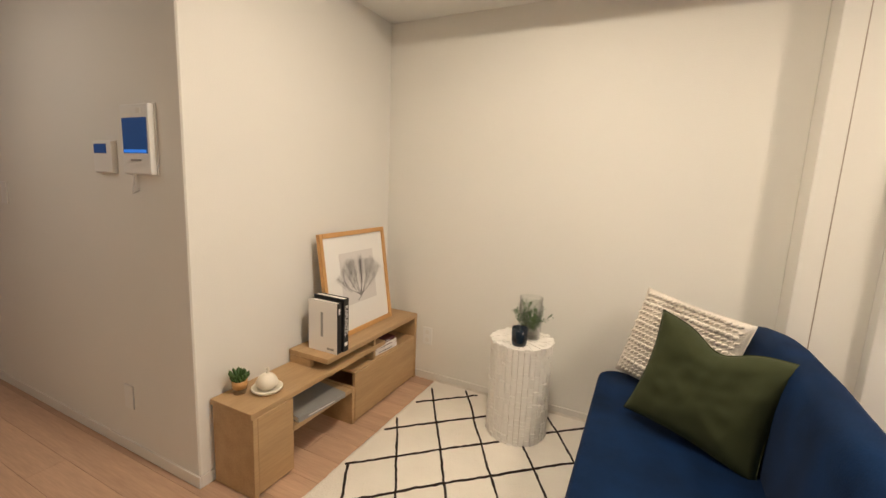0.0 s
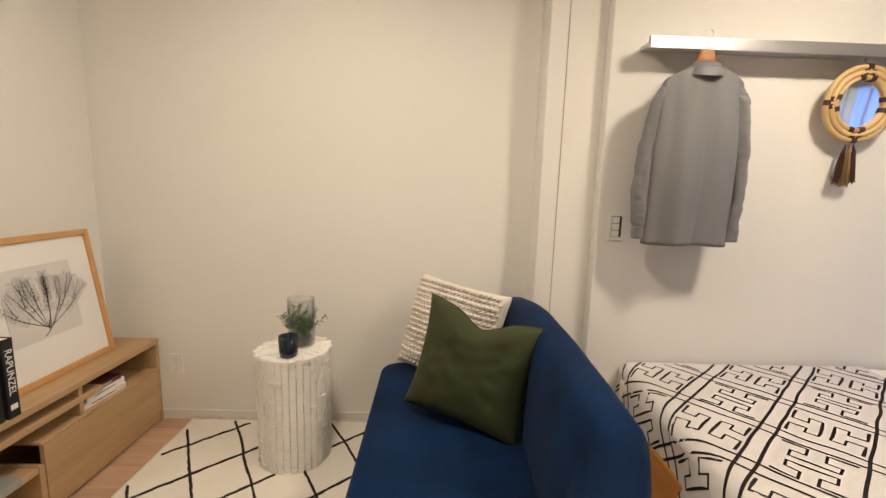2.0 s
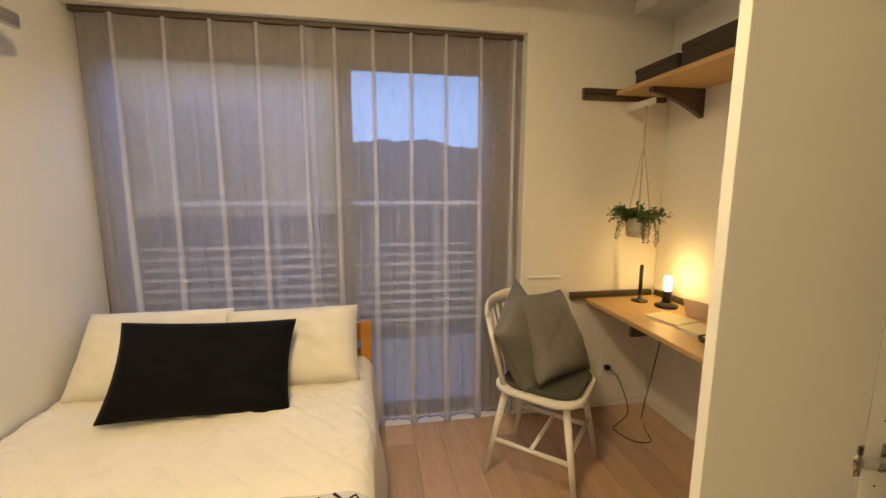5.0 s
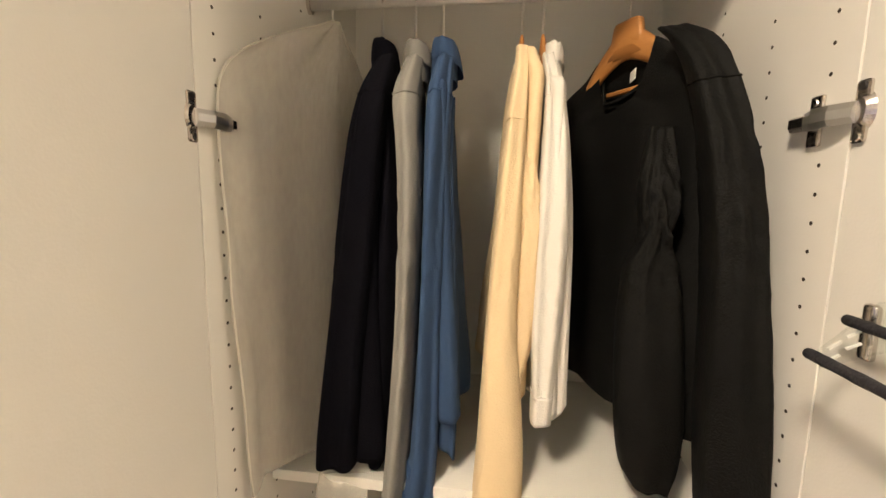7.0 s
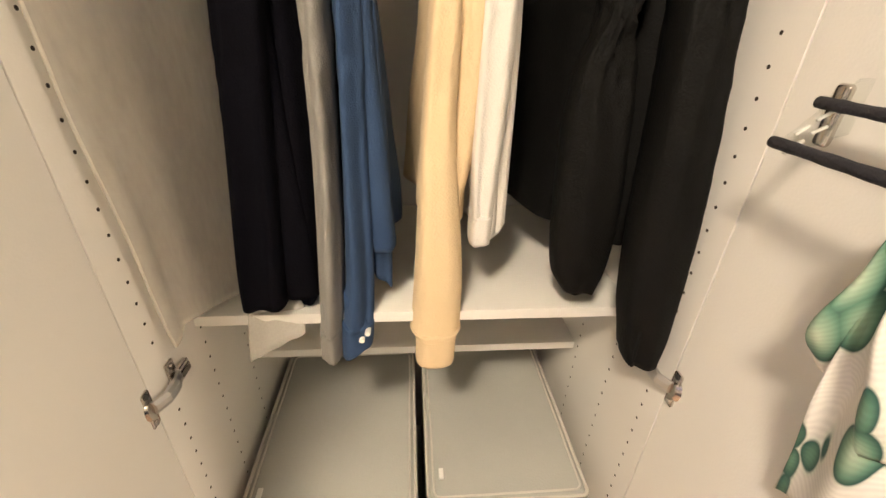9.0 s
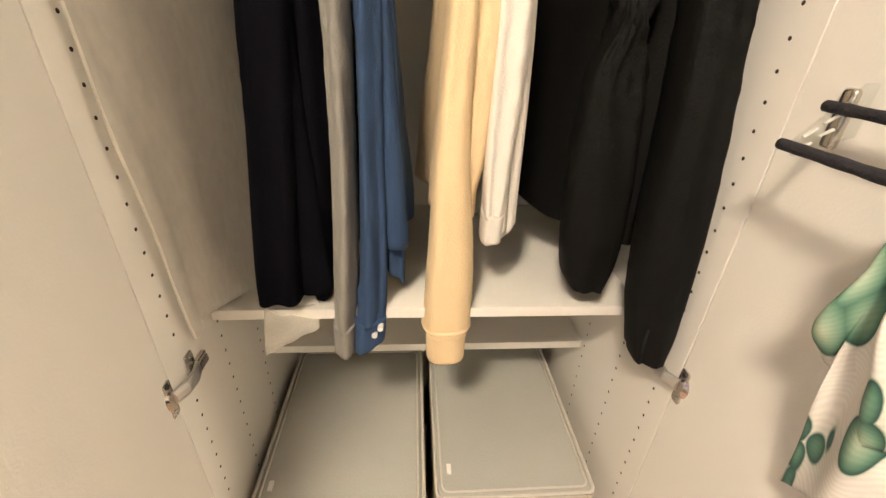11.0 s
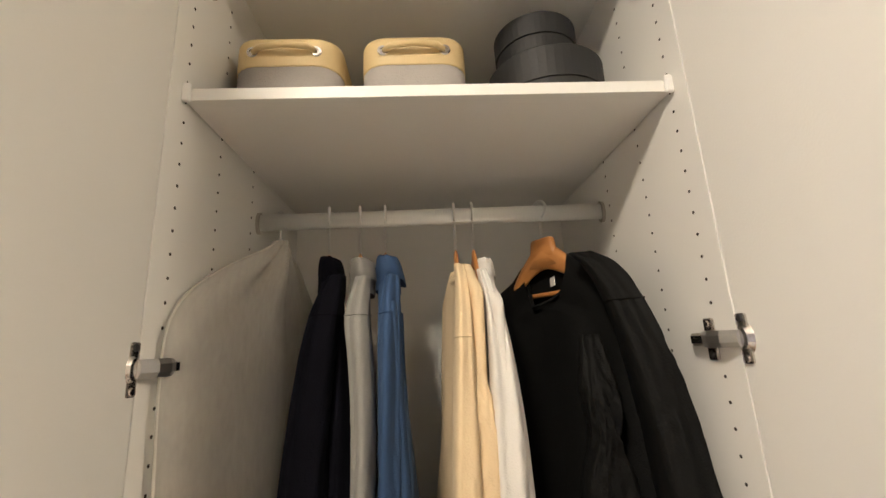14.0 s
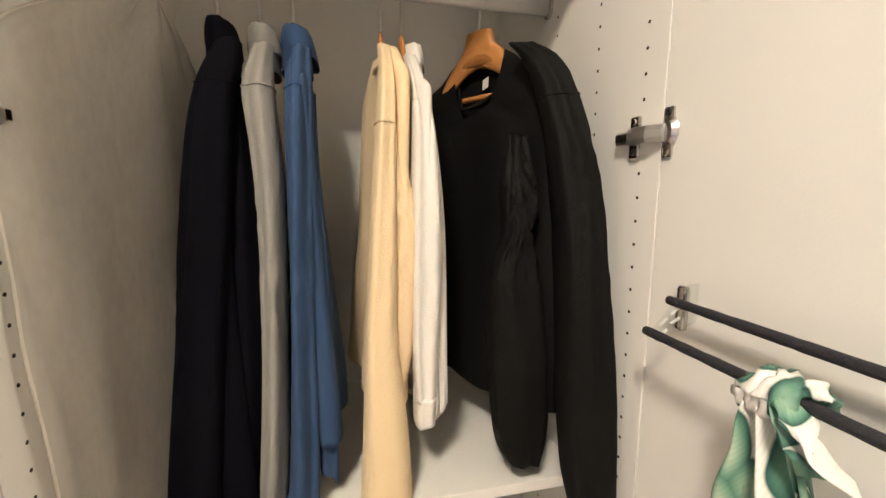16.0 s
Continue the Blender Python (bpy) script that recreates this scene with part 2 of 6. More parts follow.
def box(bm, lo, hi, r=0.0, seg=2, m=None):
    vs = bmesh.ops.create_cube(bm, size=1)["verts"]
    for v in vs:
        v.co = Vector([(lo[i] + hi[i]) / 2 + v.co[i] * (hi[i] - lo[i]) for i in range(3)])
    if m:
        bmesh.ops.transform(bm, matrix=m, verts=vs)
    if r:
        bmesh.ops.bevel(bm, geom=list({e for v in vs for e in v.link_edges}), offset=r, segments=seg, profile=0.5, affect="EDGES")
    return bm


def boxed(lo, hi, r=0.0, seg=2, m=None):
    return box(bmesh.new(), lo, hi, r, seg, m)


def loft(bm, rings, closed=True, cap=True):
    rows = [[bm.verts.new(p) for p in ring] for ring in rings]
    k = len(rows[0])
    for a, b in zip(rows, rows[1:]):
        for i in range(k if closed else k - 1):
            j = (i + 1) % k
            bm.faces.new((a[i], a[j], b[j], b[i]))
    if cap and closed:
        bm.faces.new(rows[0][::-1])
        bm.faces.new(rows[-1])
    return bm


def lathe(bm, profile, seg=28, at=(0, 0, 0)):
    at = Vector(at)
    return loft(bm, [[at + Vector((r * math.cos(2 * math.pi * i / seg), r * math.sin(2 * math.pi * i / seg), z)) for i in range(seg)] for r, z in profile])


def sweep(bm, pts, r, seg=8):
    """A round tube along points; r is one radius or one for each point."""
    pts = [Vector(p) for p in pts]
    rs = r if isinstance(r, (list, tuple)) else [r] * len(pts)
    rings, side = [], None
    for i, p in enumerate(pts):
        d = (pts[min(i + 1, len(pts) - 1)] - pts[max(i - 1, 0)]).normalized()
        if side is None:
            side = d.orthogonal().normalized()
        side = (side - d * side.dot(d)).normalized()
        up = d.cross(side)
        rings.append([p + rs[i] * (math.cos(2 * math.pi * k / seg) * side + math.sin(2 * math.pi * k / seg) * up) for k in range(seg)])
    return loft(bm, rings)


def rod(bm, a, b, r0, r1=None, seg=10):
    return sweep(bm, [a, b], [r0, r0 if r1 is None else r1], seg)


def sheet(bm, f, nu, nv, thick=0.0):
    """A grid surface f(u, v) over the unit square, with an underside if thick."""
    top = [[bm.verts.new(f(i / nu, j / nv)) for j in range(nv + 1)] for i in range(nu + 1)]
    for i in range(nu):
        for j in range(nv):
            bm.faces.new((top[i][j], top[i + 1][j], top[i + 1][j + 1], top[i][j + 1]))
    if thick:
        bmesh.ops.recalc_face_normals(bm, faces=bm.faces)
        bmesh.ops.solidify(bm, geom=list(bm.faces), thickness=thick)
    return bm


def bent(c, k):
    return abs(c) ** k * (1 if c > 0 else -1)


def wob(p, k=1.0, s=0.0):
    return noise.noise(Vector(p) * k + Vector((s, s * 1.7, -s)))


def ribbon(bm, pts, w, up, lift=0.0):
    """A flat strip along points."""
    pts, up = [Vector(p) for p in pts], Vector(up)
    a, b = [], []
    for i, p in enumerate(pts):
        d = (pts[min(i + 1, len(pts) - 1)] - pts[max(i - 1, 0)])
        s = d.cross(up).normalized() * w / 2
        a.append(bm.verts.new(p + s + up * lift)), b.append(bm.verts.new(p - s + up * lift))
    for i in range(len(pts) - 1):
        bm.faces.new((a[i], a[i + 1], b[i + 1], b[i]))
    return bm


def words(text, size, m, material, parent, name="lettering"):
    cu = bpy.data.curves.new(name, "FONT")
    cu.body, cu.size, cu.align_x, cu.align_y, cu.extrude = text, size, "CENTER", "CENTER", 0.0004
    tmp = bpy.data.objects.new(name, cu)
    me = bpy.data.meshes.new_from_object(tmp)
    bpy.data.objects.remove(tmp)
    me.materials.append(material)
    ob = new(name, me)
    ob.matrix_world = m
    ob.parent = parent
    return ob


def wall(name, lo, hi, material=None, r=0.003):
    return tagged(part(name, boxed(lo, hi, r, 1), material or WALL), kind="structure")


# ---- structure ----
NL, NB, TVX, EX, SY = 3.01, 2.80, -1.40, 3.49, -0.235
ZC, ZH = 2.36, 2.60
floor_slab = wall("floor", (-3.6, -1.2, -0.15), (3.75, 3.3, -0.012), TRIM)
wall("wall_north_living", (TVX - 0.1, NL, 0), (0.823, NL + 0.15, ZH + 0.1))
wall("wall_north_bedroom", (1.088, NB, 0), (3.8, NB + 0.36, ZH + 0.1))
PF = 2.86
pillar = wall("wall_pillar", (0.823, PF, 0), (1.088, NL + 0.15, ZH + 0.1))
part("joint", boxed((0.907, PF - 0.0015, 0.0), (0.911, PF + 0.001, ZC)), BARKD, pillar)
wall("wall_west", (-3.5, 1.60, 0), (TVX, NL + 0.15, ZH + 0.1), r=0.006)
wall("wall_hall_end", (-3.6, -1.2, 0), (-3.45, 1.60, ZH + 0.1))
wall("wall_south", (-3.45, SY - 0.15, 0), (3.8, SY, ZH + 0.1))
# east wall round the tall window
WY0, WY1, WZ1 = 0.63, 2.785, 2.165
wall("wall_east_desk", (EX, SY, 0), (EX + 0.25, WY0, ZH + 0.1))
wall("wall_east_lintel", (EX, WY0, WZ1), (EX + 0.25, NB, ZH + 0.1))
# lower ceiling round a raised field that holds the lamps
wall("ceiling_north", (-3.5, 2.44, ZC), (EX, NL, ZC + 0.05), CEIL)
wall("ceiling_south", (-3.5, SY, ZC), (EX, 0.75, ZC + 0.05), CEIL)
wall("ceiling_west", (-3.45, 0.75, ZC), (-1.75, 2.44, ZC + 0.05), CEIL)
wall("ceiling_east", (3.0, 0.75, ZC), (EX, 2.44, ZC + 0.05), CEIL)
wall("ceiling", (-3.5, SY, ZH), (EX, NL, ZH + 0.08), CEIL)
wall("ceiling_step_north", (-1.75, 2.44, ZC + 0.05), (3.0, 2.46, ZH), CEIL)
wall("ceiling_step_south", (-1.75, 0.73, ZC + 0.05), (3.0, 0.75, ZH), CEIL)
wall("ceiling_step_west", (-1.77, 0.73, ZC + 0.05), (-1.75, 2.46, ZH), CEIL)
wall("ceiling_step_east", (3.0, 0.73, ZC + 0.05), (3.02, 2.46, ZH), CEIL)
wall("beam_desk", (1.95, SY, 2.29), (EX, 0.02, ZC), CEIL)
for nm, lo, hi in (("living", (TVX, NL - 0.009, 0), (0.823, NL, 0.055)), ("stand", (TVX, 1.60, 0), (TVX + 0.009, NL - 0.009, 0.055)),
                   ("hall", (-3.45, 1.591, 0), (TVX + 0.009, 1.60, 0.055)), ("pillar", (0.823, PF - 0.009, 0), (1.079, PF, 0.055)),
                   ("bedroom", (1.088, NB - 0.009, 0), (EX, NB, 0.055)), ("desk", (EX - 0.009, SY, 0), (EX, WY0, 0.055)),
                   ("south", (1.9, SY, 0), (EX - 0.009, SY + 0.009, 0.055)), ("pillar_side", (0.814, PF - 0.009, 0), (0.823, NL - 0.009, 0.055))):
    wall("baseboard_" + nm, lo, hi, TRIM, 0.002)

for x, y in ((1.90, 1.72), (-0.1, 1.72)):
    lamp = thing("ceiling_light", pose(x, y, ZH), "flat square white ceiling light, switched on", "ceiling light", "lamps in the ceiling field")
    part("housing", boxed((-0.16, -0.16, -0.035), (0.16, 0.16, 0), 0.01), PLASTIC, lamp)
    part("diffuser", boxed((-0.13, -0.13, -0.042), (0.13, 0.13, -0.036), 0.004), LAMPGLOW, lamp)

# hall door, its frame at the end of the corridor
door = thing("hall_door", pose(-3.45, 0.95, 0), "red-brown wooden door at the end of the corridor", "door")
part("leaf", boxed((0.0, -0.42, 0.005), (0.035, 0.42, 2.03), 0.003), DOORWOOD, door)
part("frame", box(box(boxed((0, -0.47, 0), (0.05, -0.425, 2.08), 0.003), (0, 0.425, 0), (0.05, 0.47, 2.08), 0.003), (0, -0.425, 2.035), (0.05, 0.425, 2.08), 0.003), DOORWOOD, door)
bm = bmesh.new()
rod(bm, (0.035, 0.36, 1.0), (0.085, 0.36, 1.0), 0.009)
rod(bm, (0.08, 0.365, 1.0), (0.08, 0.25, 1.0), 0.008)
part("handle", bm, CHROME, door, "nickel lever handle")


# ---- things on the hall wall ----
def plate(name, m, w, h, label, category):
    t = thing(name, m, label, category)
    part("plate", boxed((-w / 2, -0.008, -h / 2), (w / 2, 0, h / 2), 0.003), PLASTIC, t)
    return t


p = plate("intercom_panel", pose(-1.655, 1.60, 1.475), 0.205, 0.285, "white door intercom with a blue lit screen", "intercom")
part("body", boxed((-0.098, -0.03, -0.138), (0.098, -0.006, 0.138), 0.006), PLASTIC, p)
part("screen", boxed((-0.084, -0.0325, -0.055), (0.084, -0.029, 0.085), 0.002), SCREEN, p)
part("screen_band", boxed((-0.078, -0.0334, -0.052), (0.078, -0.0326, -0.040)), SCREENBAND, p, "bright blue menu band")
part("button_bar", boxed((-0.035, -0.0325, -0.085), (0.035, -0.029, -0.078), 0.001), BOOKG, p)
part("speaker_mark", boxed((0.02, -0.0325, 0.1), (0.05, -0.0295, 0.12), 0.001), TRIM, p)
bm = bmesh.new()
sweep(bm, [(-0.055, -0.012, -0.14), (-0.06, -0.02, -0.19), (-0.05, -0.025, -0.215), (-0.01, -0.02, -0.20)], 0.004, 6)
part("tag", bm, PLASTIC, p)
p = plate("boiler_remote", pose(-1.925, 1.60, 1.405), 0.15, 0.14, "small white heating remote with a dark display", "control panel")
part("body", boxed((-0.072, -0.022, -0.067), (0.072, -0.006, 0.067), 0.004), PLASTIC, p)
part("display", boxed((-0.06, -0.0245, 0.015), (0.035, -0.021, 0.055), 0.001), SCREEN, p)
p = plate("wall_outlet", pose(-1.90, 1.60, 0.29), 0.07, 0.12, "white wall outlet on the hall wall", "outlet")
p = plate("wall_outlet", pose(-3.0, 1.60, 1.2), 0.07, 0.12, "white light switch on the hall wall", "switch")


# ---- television stand: two offset oak units ----
def lipped(parent, name, lo, hi, material=OAK):
    return part(name, boxed(lo, hi, 0.002, 1), material, parent)


FX = -1.137
low = thing("tv_stand_low_unit", pose(0, 0, 0), "low oak-veneer television stand unit with an open bay", "tv stand", "oak stand units")
lipped(low, "top", (-1.392, 1.655, 0.366), (FX, 2.62, 0.392))
lipped(low, "side_panel", (-1.385, 1.66, 0.0), (FX + 0.004, 1.683, 0.3655))
lipped(low, "side_panel", (-1.385, 1.86, 0.0), (FX - 0.02, 1.88, 0.3655))
dr = lipped(low, "door", (FX - 0.019, 1.6845, 0.012), (FX + 0.002, 1.878, 0.364))
lipped(low, "shelf", (-1.385, 1.881, 0.195), (FX, 2.30, 0.217))
lipped(low, "back_panel", (-1.389, 1.684, 0.02), (-1.3855, 2.30, 0.365), OAK)
lipped(low, "plinth", (-1.38, 1.684, 0.0), (FX - 0.05, 1.8595, 0.012))
up = thing("tv_stand_high_unit", pose(0, 0, 0), "oak-veneer television stand unit overlapping the lower one", "tv stand", "oak stand units")
lipped(up, "top", (-1.394, 2.10, 0.436), (FX + 0.006, 2.998, 0.463))
lipped(up, "end_panel", (-1.39, 2.10, 0.3935), (FX - 0.11, 2.13, 0.4355))
lipped(up, "side_panel", (-1.385, 2.302, 0.0), (FX, 2.325, 0.2175))
lipped(up, "side_panel", (-1.385, 2.975, 0.0), (FX + 0.004, 2.998, 0.4355))
lipped(up, "drawer_front", (FX - 0.018, 2.3265, 0.012), (FX + 0.003, 2.974, 0.292))
lipped(up, "shelf", (-1.385, 2.32, 0.2935), (FX, 2.974, 0.306))
lipped(up, "divider", (-1.385, 2.505, 0.307), (FX - 0.004, 2.525, 0.4355))
lipped(up, "back_panel", (-1.391, 2.326, 0.013), (-1.3865, 2.974, 0.435))


def book(name, m, size, cover, pages, label, bars=0, spine=None):
    """A closed book lying flat: x along the spine's width, y depth, z thickness."""
    w, d, h = size
    t = thing(name, m, label, "book")
    bm = bmesh.new()
    box(bm, (-w / 2, -d / 2, 0), (w / 2, d / 2, 0.003), 0.0008, 1)
    box(bm, (-w / 2, -d / 2, h - 0.003), (w / 2, d / 2, h), 0.0008, 1)
    box(bm, (-w / 2, -d / 2, 0.0031), (w / 2, -d / 2 + 0.003, h - 0.0031), 0.0008, 1)
    part("cover", bm, cover, t)
    part("page_block", boxed((-w / 2 + 0.004, -d / 2 + 0.004, 0.0032), (w / 2 - 0.004, d / 2 - 0.004, h - 0.0032)), pages, t)
    for k in range(bars):
        part("title_bar", boxed((-w * 0.3, -d / 2 - 0.0006, h * (0.35 + 0.3 * k)), (w * 0.25, -d / 2 + 0.0003, h * (0.5 + 0.3 * k))), spine or BOOKK, t)
    return t


book("grey_photo_book", pose(-1.235, 2.075, 0.217, 0, 0, 84), (0.30, 0.22, 0.028), BOOKG, PAPER, "large grey photo book lying on the low shelf", 1, PAPER)
book("magazine", pose(-1.24, 2.66, 0.306, 0, 0, 86), (0.23, 0.17, 0.026), BOOKW, PAPER, "white book lying in the open bay", 1)
book("magazine", pose(-1.24, 2.67, 0.332, 0, 0, 88), (0.21, 0.165, 0.024), BOOKW, PAPER, "white book lying on another book", 1, BOOKR)
book("magazine", pose(-1.245, 2.665, 0.356, 0, 0, 85), (0.20, 0.16, 0.020), BOOKR, PAPER, "dark maroon book on top of the stack", 1, PAPER)


def standing_book(y, thick, hgt, dep, cover, label, title):
    t = thing("upright_book", pose(-1.225, y, 0.463), label, "book", "books standing on the stand")
    bm = bmesh.new()
    box(bm, (-dep / 2, -thick / 2, 0), (dep / 2, -thick / 2 + 0.003, hgt), 0.0008, 1)
    box(bm, (-dep / 2, thick / 2 - 0.003, 0), (dep / 2, thick / 2, hgt), 0.0008, 1)
    box(bm, (dep / 2 - 0.003, -thick / 2 + 0.0031, 0), (dep / 2, thick / 2 - 0.0031, hgt), 0.0008, 1)
    part("cover", bm, BOOKK, t)
    part("page_block", boxed((-dep / 2 + 0.004, -thick / 2 + 0.0032, 0.004), (dep / 2 - 0.0032, thick / 2 - 0.0032, hgt - 0.004)), PAPER, t)
    if cover is not BOOKK:
        part("front_sheet", boxed((-dep / 2, -thick / 2 - 0.0016, 0), (dep / 2, -thick / 2 - 0.0002, hgt), 0.0004, 1), cover, t, "white printed cover")
        part("picture_bar", boxed((-0.012, -thick / 2 - 0.0024, hgt * 0.3), (0.004, -thick / 2 - 0.0015, hgt * 0.78)), BOOKG, t)
        part("title_bar", boxed((0.03, -thick / 2 - 0.0024, hgt * 0.06), (0.075, -thick / 2 - 0.0015, hgt * 0.1)), BOOKG, t)
    return t


b1 = standing_book(2.185, 0.034, 0.27, 0.19, BOOKW, "thick book with a white cover and black spine, standing", "")
part("title_bar", boxed((0.0945, -0.006, 0.21), (0.0958, 0.006, 0.24)), PAPER, b1)
b2 = standing_book(2.232, 0.04, 0.285, 0.20, BOOKK, "thick black book with white spine lettering, standing", "")
words("RAPUNZEL", 0.034, Matrix.Translation((0.1004, 0, 0.165)) @ pose(0, 0, 0, 90, 0, 90) @ pose(0, 0, 0, 0, 0, -90), PAPER, b2, "spine_title")
part("spine_mark", boxed((0.0998, -0.012, 0.03), (0.1008, 0.012, 0.05)), PAPER, b2)

# framed print leaning on the wall
lean = math.degrees(math.asin(0.085 / 0.60))
art = thing("framed_print", pose(-1.245, 2.555, 0.464) @ pose(0, 0, 0, 0, 0, 90) @ pose(0, 0, 0, 0, 0, 0) @ pose(0, 0, 0, -lean, 0, 0), "oak-framed line drawing of a leafy tree, leaning on the wall", "picture")
AW, AH = 0.60, 0.60
for nm, lo, hi in (("frame_side", (-AW / 2, 0, 0), (-AW / 2 + 0.026, 0.024, AH)), ("frame_side", (AW / 2 - 0.026, 0, 0), (AW / 2, 0.024, AH)),
                   ("frame_rail", (-AW / 2 + 0.026, 0, 0), (AW / 2 - 0.026, 0.024, 0.026)), ("frame_rail", (-AW / 2 + 0.026, 0, AH - 0.026), (AW / 2 - 0.026, 0.024, AH))):
    part(nm, boxed(lo, hi, 0.002, 1), FRAMEWOOD, art)
part("mount", boxed((-AW / 2 + 0.026, 0.010, 0.026), (AW / 2 - 0.026, 0.018, AH - 0.026)), PAPER, art)
part("print", boxed((-0.15, 0.0085, 0.17), (0.165, 0.0098, 0.475)), PRINTPAPER, art)
bm = bmesh.new()
rng = random.Random(4)


def tree_line(p, d, ln, depth):
    pts, q, dd = [Vector((p[0], 0.0078, p[1]))], Vector(p), Vector(d)
    for k in range(6):
        dd = (dd + Vector((rng.uniform(-0.12, 0.12), 0.05))).normalized()
        q = q + dd * ln / 6
        pts.append(Vector((q[0], 0.0078, q[1])))
        if depth == 0 or k > 2:
            for sgn in (-1, 1):
                s = Vector((dd[0] * 0.6 - sgn * dd[1] * 0.8, dd[1] * 0.6 + sgn * dd[0] * 0.8))
                tip = q + s * 0.026
                a, b = q + s * 0.012 + Vector((-s[1], s[0])) * 0.005, q + s * 0.012 - Vector((-s[1], s[0])) * 0.005
                ribbon(bm, [(q[0], 0.0078, q[1]), (a[0], 0.0078, a[1]), (tip[0], 0.0078, tip[1]), (b[0], 0.0078, b[1]), (q[0], 0.0078, q[1])], 0.0011, (0, -1, 0))
    ribbon(bm, pts, 0.0016 + 0.0012 * depth, (0, -1, 0))
    return q, dd


for k in range(9):
    ang = radians(-78 + 19.5 * k)
    q, dd = tree_line((0.012 + 0.01 * (k - 4) * 0.3, 0.20 + 0.004 * abs(k - 4)), (math.sin(ang) * 0.9, math.cos(ang) * 0.8 + 0.25), 0.11 + 0.03 * rng.random(), 1)
    for sgn in (-1, 1):
        a2 = ang + sgn * 0.35
        tree_line((q[0], q[1]), (math.sin(a2) * 0.5, math.cos(a2) + 0.4), 0.10, 0)
ribbon(bm, [(-0.02, 0.0078, 0.18), (0.005, 0.0078, 0.195), (0.012, 0.0078, 0.24)], 0.004, (0, -1, 0))
part("drawing", bm, INK, art)

# small things on the low unit
c = thing("succulent_pot", pose(-1.33, 1.755, 0.392), "small succulent in a cork and glass pot", "potted plant")
part("pot", lathe(bmesh.new(), [(0.001, 0), (0.026, 0), (0.03, 0.03)], 20), GLASSY, c, "clear glass base", True)
part("band", lathe(bmesh.new(), [(0.029, 0.026), (0.031, 0.026), (0.033, 0.062), (0.028, 0.062), (0.028, 0.055), (0.001, 0.055)], 20), FRAMEWOOD, c, "cork band", True)
bm = bmesh.new()
for k in range(26):
    a, tl = k * 2.4, 0.35 + 0.55 * (k % 5) / 5
    d = Vector((math.cos(a) * (1.1 - tl), math.sin(a) * (1.1 - tl), tl + 0.25)).normalized()
    p0 = Vector((math.cos(a) * 0.012, math.sin(a) * 0.012, 0.056))
    L = 0.035 + 0.03 * ((k * 7) % 5) / 5
    sweep(bm, [p0, p0 + d * L * 0.5, p0 + d * L * 0.85, p0 + d * L], [0.003, 0.0075, 0.006, 0.001], 6)
part("rosette", bm, LEAF, c, "", True)
c = thing("ceramic_ornament", pose(-1.245, 1.83, 0.392), "cream ceramic pear-shaped ornament on a round dish", "ornament")
part("dish", lathe(bmesh.new(), [(0.001, 0), (0.05, 0), (0.066, 0.012), (0.068, 0.02), (0.060, 0.02), (0.046, 0.011), (0.001, 0.011)], 32), CERAM, c, "", True)
part("body", lathe(bmesh.new(), [(0.001, 0.0115), (0.03, 0.013), (0.046, 0.03), (0.047, 0.046), (0.038, 0.064), (0.024, 0.078), (0.012, 0.084), (0.001, 0.085)], 32), CERAM, c, "", True)
bm = bmesh.new()
sweep(bm, [(0, 0, 0.082), (0.002, 0.004, 0.096), (0.0, 0.010, 0.106)], [0.006, 0.004, 0.003], 8)
sweep(bm, [(0.004, 0.004, 0.083), (-0.012, 0.016, 0.095), (-0.02, 0.028, 0.094)], [0.004, 0.008, 0.002], 8)
part("stem", bm, CERAM, c, "", True)
p = plate("wall_outlet", pose(-1.05, NL, 0.315), 0.07, 0.12, "white wall outlet beside the oak stand", "outlet")
part("socket", boxed((-0.015, -0.0095, 0.012), (0.015, -0.0078, 0.042), 0.002, 1), TRIM, p)
part("socket", boxed((-0.015, -0.0095, -0.042), (0.015, -0.0078, -0.012), 0.002, 1), TRIM, p)

# ---- rug ----
rug = thing("rug", pose(0, 0, 0), "cream shaggy wool rug with black diamond lines", "rug")
RX0, RX1, RY0, RY1 = -0.975, 0.62, 1.15, 2.985


def rugz(x, y):
    e = min(x - RX0, RX1 - x, y - RY0, RY1 - y)
    return 0.017 * min(1, 0.35 + max(0, e) / 0.02) + 0.003 * wob((x, y, 0), 18) + 0.0025 * wob((x, y, 3), 55)


